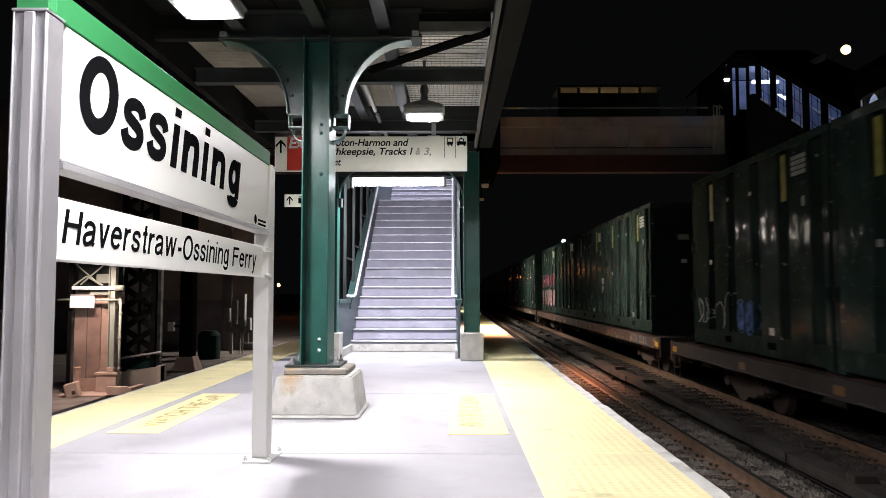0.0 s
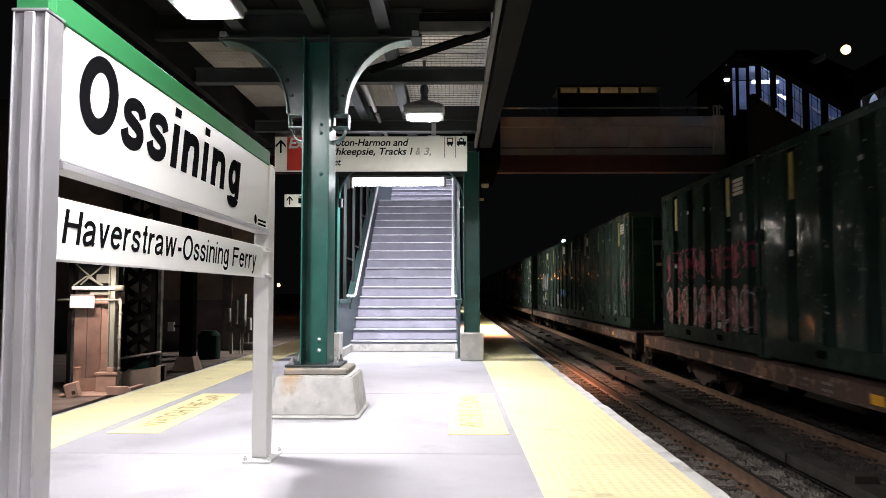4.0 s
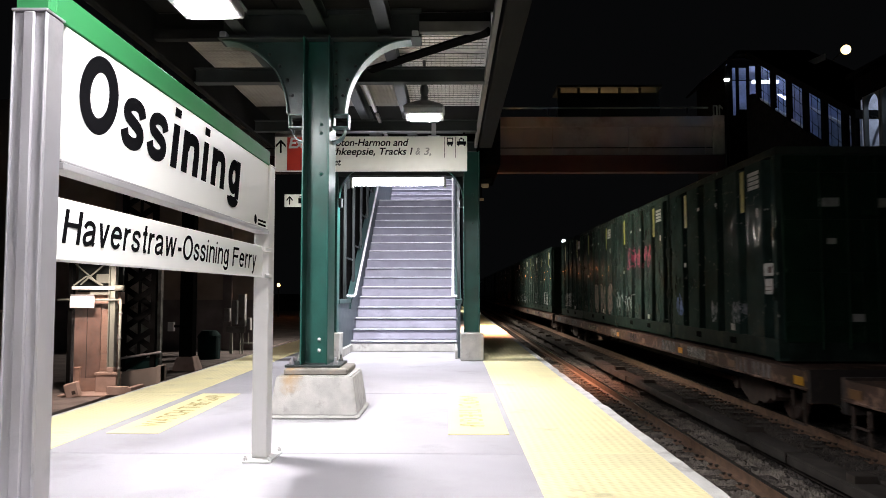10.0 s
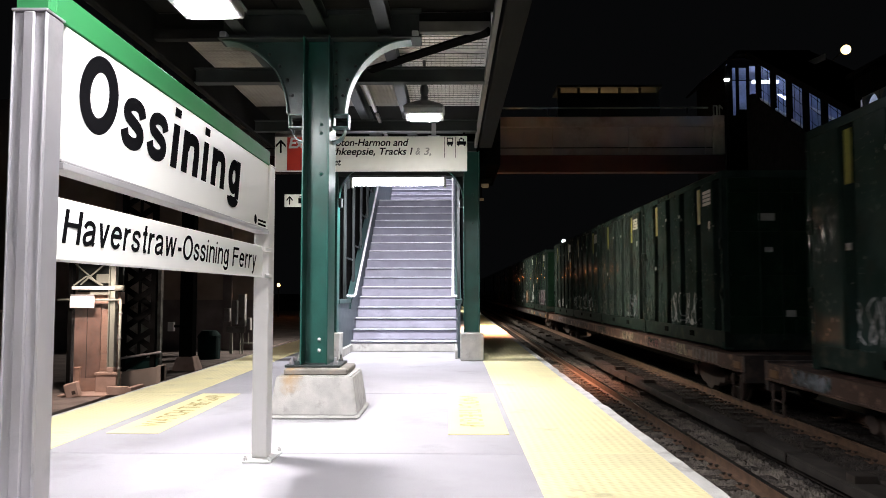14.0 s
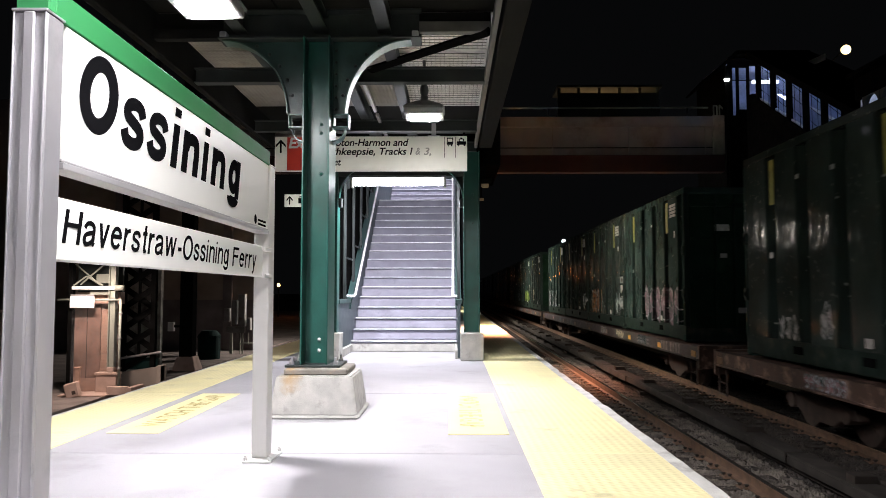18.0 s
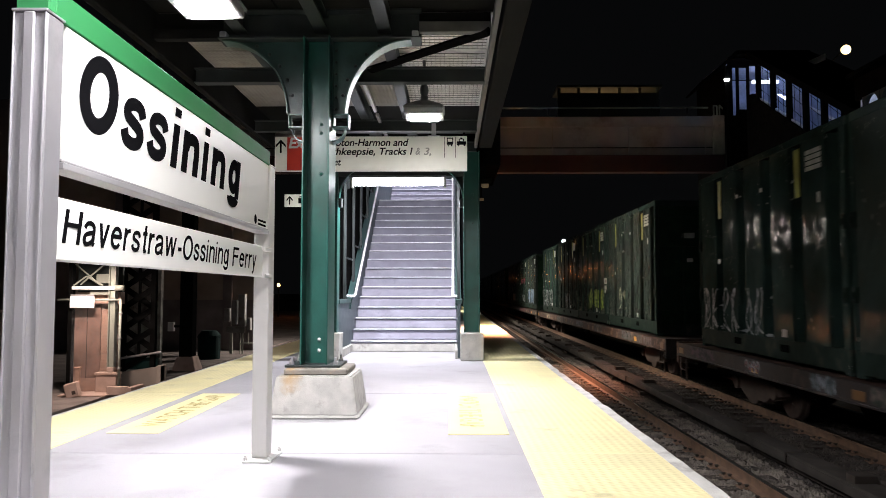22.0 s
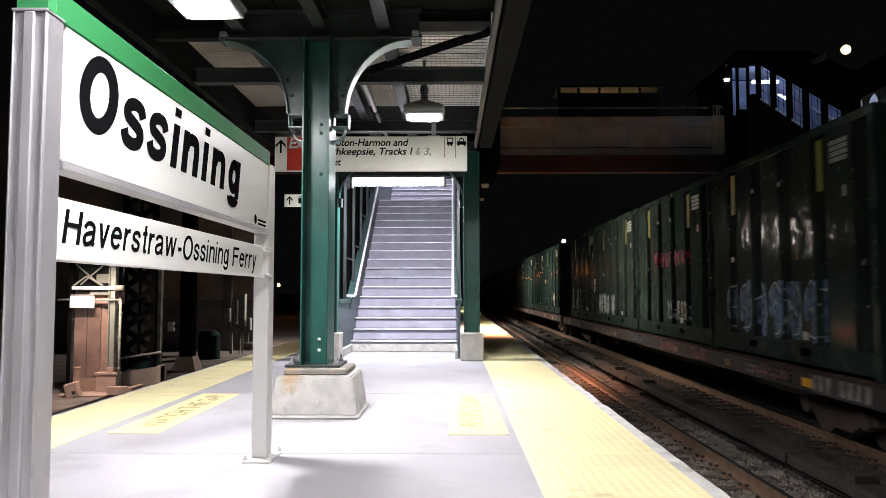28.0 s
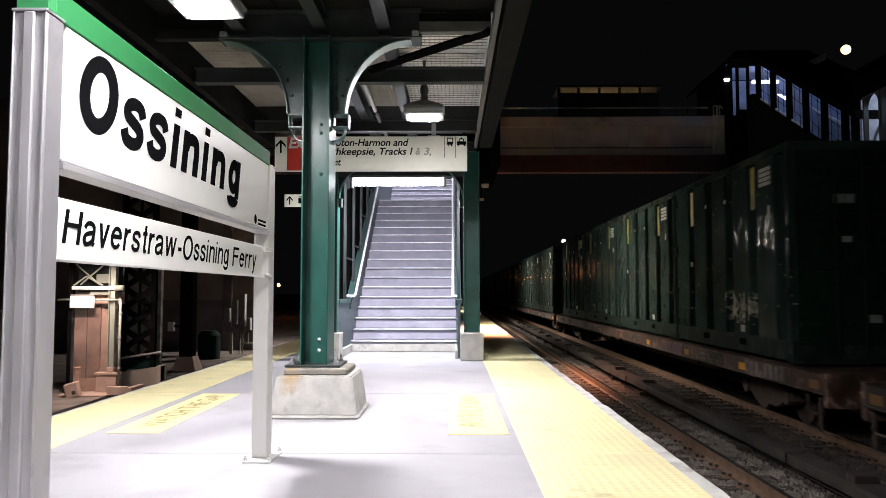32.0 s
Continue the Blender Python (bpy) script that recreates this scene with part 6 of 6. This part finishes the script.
def make_flatcar():
    t = thing("flatcar", "long dark rusty flatcar carrying four containers", "flatcar", (0, 0, -50), group="flatcars")
    part("deck", boxes((-1.51, 1.51, -13.6, 13.6, DECK - 0.10, DECK - 0.02)), M["car_steel"], t)
    for s in (-1, 1):
        a, b = sorted((s * 1.51, s * 1.59))
        part("side_sill", boxes((a, b, -13.6, 13.6, 0.82, DECK - 0.01), (a - 0.03, b + 0.03, -13.6, 13.6, 0.80, 0.83), bev=0.004), M["car_steel"], t, "rusty painted side sill")
        a, b = sorted((s * 1.35, s * 1.55))
        part("end_sill", boxes((-1.59, 1.59, s * 13.6 - 0.06, s * 13.6 + 0.06, 0.62, DECK + 0.02), bev=0.006), M["car_steel"], t)
        part("coupler", boxes((-0.11, 0.11, *sorted((s * 13.6, s * 14.09)), 0.68, 0.92), bev=0.02), M["truck"], t)
        part("end_ladder", boxes((-1.58, -1.55, *sorted((s * 13.0, s * 13.04)), 0.25, 0.75), (-1.58, -1.55, *sorted((s * 13.4, s * 13.44)), 0.25, 0.75), (-1.58, -1.55, *sorted((s * 13.0, s * 13.44)), 0.25, 0.28), (-1.58, -1.55, *sorted((s * 13.0, s * 13.44)), 0.48, 0.51)), M["truck"], t)
    part("centre_sill", boxes((-0.35, 0.35, -13.5, 13.5, 0.55, DECK - 0.1)), M["car_steel"], t)
    rf = mesh_of("reflector", boxes((-0.004, 0.004, -0.15, 0.15, 0, 0.13)), M["reflector"])
    for y in (-13.3, -10.6, -7.4, -4.1, -0.9, 2.4, 5.8, 9.2, 13.3):
        part("reflector", rf, None, t, "amber reflector plate", at=(-1.596, y, 0.86))
    for y0, k in ((-12.3, 4), (-11.3, 3)):
        mark = boxes(*[(-0.003, 0.003, i * 0.21, i * 0.21 + 0.13, 0, 0.22) for i in range(k)])
        part("marking", mark, M["dim_white"], t, "pale stencilled marking", at=(-1.595, y0, 0.84))
    line = mesh_of("small_marking", boxes((-0.003, 0.003, 0, 0.30, 0, 0.04)), M["dim_white"])
    for y0 in (-9.6, -9.1, -8.6, 3.5, 4.2):
        for z in (0.86, 0.96):
            part("small_marking", line, None, t, at=(-1.595, y0, z))
    wheel = bmesh.new()
    for s in (-0.72, 0.72):
        rod(wheel, (s - 0.06, 0, 0), (s + 0.06, 0, 0), 0.42, 24)
        rod(wheel, (s * 0.92 - 0.015, 0, 0), (s * 0.92 + 0.015, 0, 0), 0.455, 24)
    rod(wheel, (-1.05, 0, 0), (1.05, 0, 0), 0.075, 10)
    for s in (-1, 1):
        for k in range(3):
            a = k * 2.094
            box(wheel, *sorted((s * 0.785, s * 0.80)), 0.2 * math.cos(a) - 0.03, 0.2 * math.cos(a) + 0.03, 0.2 * math.sin(a) - 0.03, 0.2 * math.sin(a) + 0.03)
    wheel_me = mesh_of("wheelset", wheel, M["truck"])
    frame_poly = [(-1.15, 0.42), (-1.1, 0.56), (-0.65, 0.60), (-0.35, 0.72), (0.35, 0.72), (0.65, 0.60), (1.1, 0.56), (1.15, 0.42), (0.75, 0.38), (0.45, 0.22), (-0.45, 0.22), (-0.75, 0.38)]
    side = bmesh.new()
    prism(side, frame_poly, "x", -0.08, 0.08)
    bmesh.ops.create_cone(side, cap_ends=True, segments=12, radius1=0.13, radius2=0.13, depth=0.24, matrix=Matrix.Translation((0, -0.87, 0.45)) @ Euler((0, radians(90), 0)).to_matrix().to_4x4())
    bmesh.ops.create_cone(side, cap_ends=True, segments=12, radius1=0.13, radius2=0.13, depth=0.24, matrix=Matrix.Translation((0, 0.87, 0.45)) @ Euler((0, radians(90), 0)).to_matrix().to_4x4())
    for k in (-0.14, 0, 0.14):
        rod(side, (0.02, k, 0.3), (0.02, k, 0.62), 0.055, 8)
    side_me = mesh_of("side_frame", side, M["truck"])
    for y in (-10.4, 10.4):
        tr = part("truck", boxes((-1.0, 1.0, -0.2, 0.2, 0.5, 0.75), bev=0.01), M["truck"], t, "greasy cast steel truck", at=(0, y, 0))
        for s in (-1, 1):
            part("side_frame", side_me, None, tr, at=(s * 1.0, 0, 0))
            part("wheelset", wheel_me, None, tr, at=(0, s * 0.87, 0.42))
    return t


FIRST_FRONT = 20.43               # where the second car's load begins at the start
CAR_PITCH, LOAD_PITCH = 28.2, 6.18
TRACK_X = 6.95
cars = []                         # (thing, x, y at the start, z)
flats, loads = {}, {}             # flatcar by number, container by car and place on it
flat0, box0 = make_flatcar(), make_container()
for k in range(-1, 14):
    yc = FIRST_FRONT + 12.30 + k * CAR_PITCH
    fc = flat0 if k == -1 else copy_thing(flat0, Matrix.Identity(4))
    cars.append((fc, TRACK_X, yc, RAIL))
    flats[k] = fc
    for j in range(4):
        c = box0 if (k == -1 and j == 0) else copy_thing(box0, Matrix.Identity(4))
        cars.append((c, TRACK_X, yc - 9.27 + j * LOAD_PITCH, RAIL + DECK + 0.02))
        loads[k, j] = c


# ---------- graffiti on the containers ----------
def rib_depth(y):
    """How far the side lies behind its proud bands at y."""
    q = (y + CLN - 0.18) % ((2 * CLN - 0.36) / 5)
    if abs(y) > CLN - 0.18:
        return 0.0
    return 0.19 * max(0.0, min(1.0, (q - 0.03) / 0.04, (0.37 - q) / 0.04))


SPRAY = {"white": (0.40, 0.41, 0.42), "silver": (0.22, 0.23, 0.25), "rusty_silver": (0.16, 0.125, 0.108), "cream": (0.42, 0.38, 0.28), "blue": (0.10, 0.16, 0.42),
         "steel_blue": (0.12, 0.17, 0.26), "red": (0.28, 0.045, 0.09), "pink": (0.30, 0.14, 0.145), "orange": (0.22, 0.095, 0.04), "mauve": (0.17, 0.12, 0.145), "lime": (0.27, 0.36, 0.07)}
spray = {k: mat("faded_%s_spray" % k, c, 0.6, var=0.25, scale=5, bump=0.0, stain=(0.02, 0.045, 0.036), stain_amt=0.75, stain_scale=6, spec=0.05) for k, c in SPRAY.items()}
sprayed = random.Random(41)


def graffiti(k, j, y0, y1, z0, z1, style, colour, host=None):
    """Spray paint that follows the ribbed side: filled blobs, letters with an outline, or open strokes."""
    r = sprayed
    lift = [0.004]

    def side(y):
        return -CW + rib_depth(y) if host is None else -1.598

    def ribbon(bm, pts, wide):
        lift[0] += 0.0004
        a, b = [], []
        for i, p in enumerate(pts):
            d = (pts[min(i + 1, len(pts) - 1)] - pts[max(i - 1, 0)]).normalized() * wide / 2
            for acc, q in ((a, (p.x - d.y, p.y + d.x)), (b, (p.x + d.y, p.y - d.x))):
                acc.append(bm.verts.new((side(q[0]) - lift[0], q[0], q[1])))
        for i in range(len(pts) - 1):
            bm.faces.new((a[i], a[i + 1], b[i + 1], b[i]))

    def blob(bm, cy, cz, ry, rz, p):
        """A filled rounded shape, cut in strips so that it bends with the ribs."""
        n = max(6, int(ry * 2 / 0.035))
        prev = None
        lift[0] += 0.0004
        tilt = r.uniform(-0.2, 0.2)
        for i in range(n + 1):
            u = -1 + 2 * i / n
            h = rz * max(0.0, 1 - abs(u) ** p) ** (1 / p)
            y = cy + u * ry
            x = side(y) - lift[0]
            row = (bm.verts.new((x, y, cz + u * tilt * rz - h - 0.002)), bm.verts.new((x, y, cz + u * tilt * rz + h + 0.002)))
            if prev:
                bm.faces.new((prev[0], row[0], row[1], prev[1]))
            prev = row

    c = host or loads[k, j]
    fill, line = bmesh.new(), bmesh.new()
    high = z1 - z0
    count = max(1, round((y1 - y0) / (high * (0.8 if style == "arches" else 0.62))))
    step = (y1 - y0) / count
    for i in range(count):
        cy, w = y0 + (i + 0.5) * step, step * 0.46
        mid = (z0 + z1) / 2
        if style in ("bubble", "letters"):
            if style == "bubble":
                blob(fill, cy, mid + high * r.uniform(-0.05, 0.05), w * 1.05, high * 0.46, 2.6)
            else:
                blob(fill, cy - w * 0.35, mid + high * r.uniform(-0.04, 0.04), w * 0.66, high * 0.46, 4)
                blob(fill, cy + w * 0.5, mid + high * r.uniform(-0.2, 0.1), w * 0.5, high * r.uniform(0.2, 0.32), 3)
            ring = [(cy + w * 0.92 * math.cos(a), mid + high * 0.42 * math.sin(a)) for a in (r.uniform(0, 0.5) + q * 0.8 for q in range(7))]
            ribbon(line, curve_through(ring, 8), 0.03)
            ribbon(line, curve_through([(cy - w * 0.4, mid - high * 0.1), (cy, mid + high * r.uniform(-0.1, 0.15)), (cy + w * 0.4, mid)], 8), 0.03)
        elif style == "arches":
            top, sway = z1 - high * r.uniform(0, 0.35), w * r.uniform(-0.3, 0.3)
            pts = [(cy - w * r.uniform(0.8, 1.1), z0 + high * r.uniform(0, 0.3)), (cy - w * 0.9 + sway, mid), (cy - w * 0.3 + sway, top), (cy + w * 0.5 + sway, top - high * 0.1), (cy + w * 0.8, mid), (cy + w * r.uniform(0.4, 1.0), z0 + high * r.uniform(0.0, 0.4))]
            ribbon(fill, curve_through(pts, 8), 0.035)
            if r.random() < 0.5:
                ribbon(fill, curve_through([(cy - w * 1.3, z0 + high * r.uniform(0.1, 0.6)), (cy, z0 + high * r.uniform(0, 0.4)), (cy + w * 1.1, z0 + high * r.uniform(0.1, 0.6))], 10), 0.025)
        elif style == "outline":
            for turn in range(2):
                pts = [(cy + w * r.uniform(-1, 1), z0 + high * q) for q in (0.02, 0.4, 0.98, 0.75, 0.3, 0.05)]
                pts[0] = (cy - w * (0.9 if turn else -0.8), pts[0][1])
                pts[2] = (cy + w * r.uniform(-0.5, 0.9), pts[2][1])
                ribbon(fill, curve_through(pts, 8), 0.032)
        else:
            for turn in range(3):
                pts = [(cy + w * r.uniform(-1, 1), z0 + high * r.random()) for q in range(5)]
                ribbon(fill, curve_through(pts, 8), 0.045)
            blob(fill, cy + w * r.uniform(-0.4, 0.4), mid, w * 0.4, high * 0.22, 2)
    g = part("graffiti", fill, spray[colour], c)
    tagged(g, "faded %s sprayed graffiti" % colour.replace("_", " "), kind="stuff")
    if len(line.verts):
        tagged(part("graffiti_outline", line, M["bin_green"] if style == "bubble" else spray["white"], g), kind="stuff")
    else:
        line.free()


graffiti(-1, 3, -0.27, 0.55, 0.34, 1.05, "bubble", "blue")
graffiti(-1, 3, 0.62, 1.85, 0.40, 1.15, "arches", "white")
graffiti(-1, 3, 1.95, 2.80, 0.49, 1.05, "outline", "white")
graffiti(0, 3, -2.69, 2.62, 1.42, 2.17, "scribble", "red")
graffiti(0, 3, -2.63, 2.70, 0.34, 1.31, "letters", "pink")
graffiti(1, 0, -2.99, -2.08, 1.07, 1.59, "outline", "red")
graffiti(1, 2, -0.57, 0.34, 0.34, 1.12, "bubble", "silver")
graffiti(1, 2, -2.73, -1.00, 0.90, 1.36, "scribble", "blue")
graffiti(1, 3, -2.12, 0.37, 1.21, 2.20, "bubble", "silver")
graffiti(1, 3, -1.54, -0.76, 0.70, 1.14, "outline", "cream")
graffiti(1, 3, -0.34, 0.25, 0.46, 0.92, "scribble", "white")
graffiti(2, 0, 2.09, 2.66, 0.59, 1.13, "scribble", "blue")
graffiti(2, 0, -1.40, -0.95, 0.55, 1.0, "scribble", "silver")
graffiti(2, 0, -0.20, 0.20, 0.55, 1.0, "scribble", "silver")
graffiti(2, 1, -1.34, 1.42, 1.86, 2.52, "scribble", "red")
graffiti(2, 1, 0.54, 3.00, 0.53, 1.21, "arches", "white")
graffiti(2, 2, -2.56, 0.58, 0.36, 1.49, "bubble", "rusty_silver")
graffiti(2, 3, -0.4, 1.9, 0.45, 1.1, "outline", "white")
graffiti(3, 0, -1.4, 0.9, 0.42, 1.15, "outline", "white")
graffiti(3, 1, -2.2, -1.3, 0.42, 1.1, "outline", "silver")
graffiti(3, 2, -1.32, 2.96, 0.42, 1.06, "arches", "white")
graffiti(3, 3, 0.95, 1.67, 0.40, 0.79, "scribble", "white")
graffiti(3, 3, -0.14, 0.31, 0.48, 1.07, "scribble", "white")
graffiti(4, 0, -2.68, 0.71, 0.34, 1.33, "letters", "mauve")
graffiti(4, 1, 0.41, 2.46, 0.37, 1.30, "letters", "orange")
graffiti(4, 1, -2.68, -1.76, 0.44, 1.19, "scribble", "white")
graffiti(4, 2, -2.66, -1.79, 0.51, 1.19, "scribble", "white")
graffiti(4, 3, -0.30, 2.97, 0.36, 1.25, "outline", "white")
graffiti(5, 0, 0.51, 1.41, 0.59, 1.32, "outline", "cream")
graffiti(5, 1, -2.28, 0.93, 0.47, 1.29, "bubble", "lime")
graffiti(5, 2, -0.8, 0.6, 0.4, 1.1, "outline", "silver")
graffiti(5, 3, -1.01, 2.9, 0.36, 1.30, "outline", "white")
graffiti(6, 0, -1.57, 2.27, 0.37, 1.40, "letters", "steel_blue")
graffiti(6, 1, -1.74, 1.28, 1.80, 2.20, "scribble", "red")
graffiti(6, 1, -1.73, 0.20, 0.49, 0.95, "outline", "white")
graffiti(6, 2, 0.04, 2.70, 0.36, 1.12, "bubble", "white")
graffiti(6, 3, 0.35, 2.59, 0.42, 1.32, "outline", "white")
graffiti(7, 0, -1.56, -0.09, 0.57, 1.20, "scribble", "cream")
# tags along the rusty side sills
for k in range(1, 8):
    at_y = -11.0 + sprayed.uniform(0, 2)
    while at_y < 11.5:
        wide_tag = sprayed.uniform(0.6, 1.5)
        graffiti(k, 0, at_y, at_y + wide_tag, 0.84, 1.08, sprayed.choice(("bubble", "outline", "scribble", "letters")), sprayed.choice(("silver", "pink", "mauve", "cream", "rusty_silver", "silver", "rusty_silver")), host=flats[k])
        at_y += wide_tag + sprayed.uniform(0.8, 3.2)
for k, j in ((0, 1), (2, 0), (4, 1), (5, 1), (6, 3)):
    pl = part("placard", boxes((-0.003, 0.003, -0.19, 0.19, 0.0, 0.22), (-0.003, 0.003, -0.15, 0.15, -0.32, -0.05)), M["faded_white"], loads[k, j], "pale paper placards", at=(-CW - 0.005, -2.68, 1.45))
    part("placard_print", boxes((-0.002, 0.002, -0.14, 0.02, 0.05, 0.16), (-0.002, 0.002, -0.10, 0.12, -0.20, -0.185), (-0.002, 0.002, -0.10, 0.12, -0.26, -0.245)), M["truck"], pl, at=(-0.004, 0, 0))

# ---------- what moves ----------
TRAVEL = [(0.0, 0.0), (8.0, 51.45), (16.0, 102.9), (24.0, 154.35), (32.0, 205.8)]


ROLL = 0.42                       # wheel radius


def motions():
    for ob, x, y, z in cars:
        walk(ob, [(t, pose(x, y - s, z)) for t, s in TRAVEL])
    # the wheels turn while their car passes the station
    last = TRAVEL[-1][1]
    for ob, x, y, z in cars:
        for wheel in (w for w in ob.children_recursive if w.name.startswith("wheelset")):
            place = wheel.location.copy()
            t0, t1 = max(0.0, (y - 42) / 6.43), min(32.0, (y + 8) / 6.43)
            steps = max(2, int((t1 - t0) / 0.07)) if t1 > t0 else 1
            turn = math.degrees((t1 - t0) * last / 32.0 / ROLL)
            rows = [(t0 + (t1 - t0) * k / steps, pose(*place, turn * k / steps)) for k in range(steps + 1)] if t1 > t0 else []
            head = [(0.0, pose(*place))] if not rows or t0 > 0.05 else []
            tail = [(32.0, pose(*place, turn))] if rows and t1 < 31.95 else []
            walk(wheel, (head + rows + tail) or [(0.0, pose(*place)), (32.0, pose(*place))])


motions()
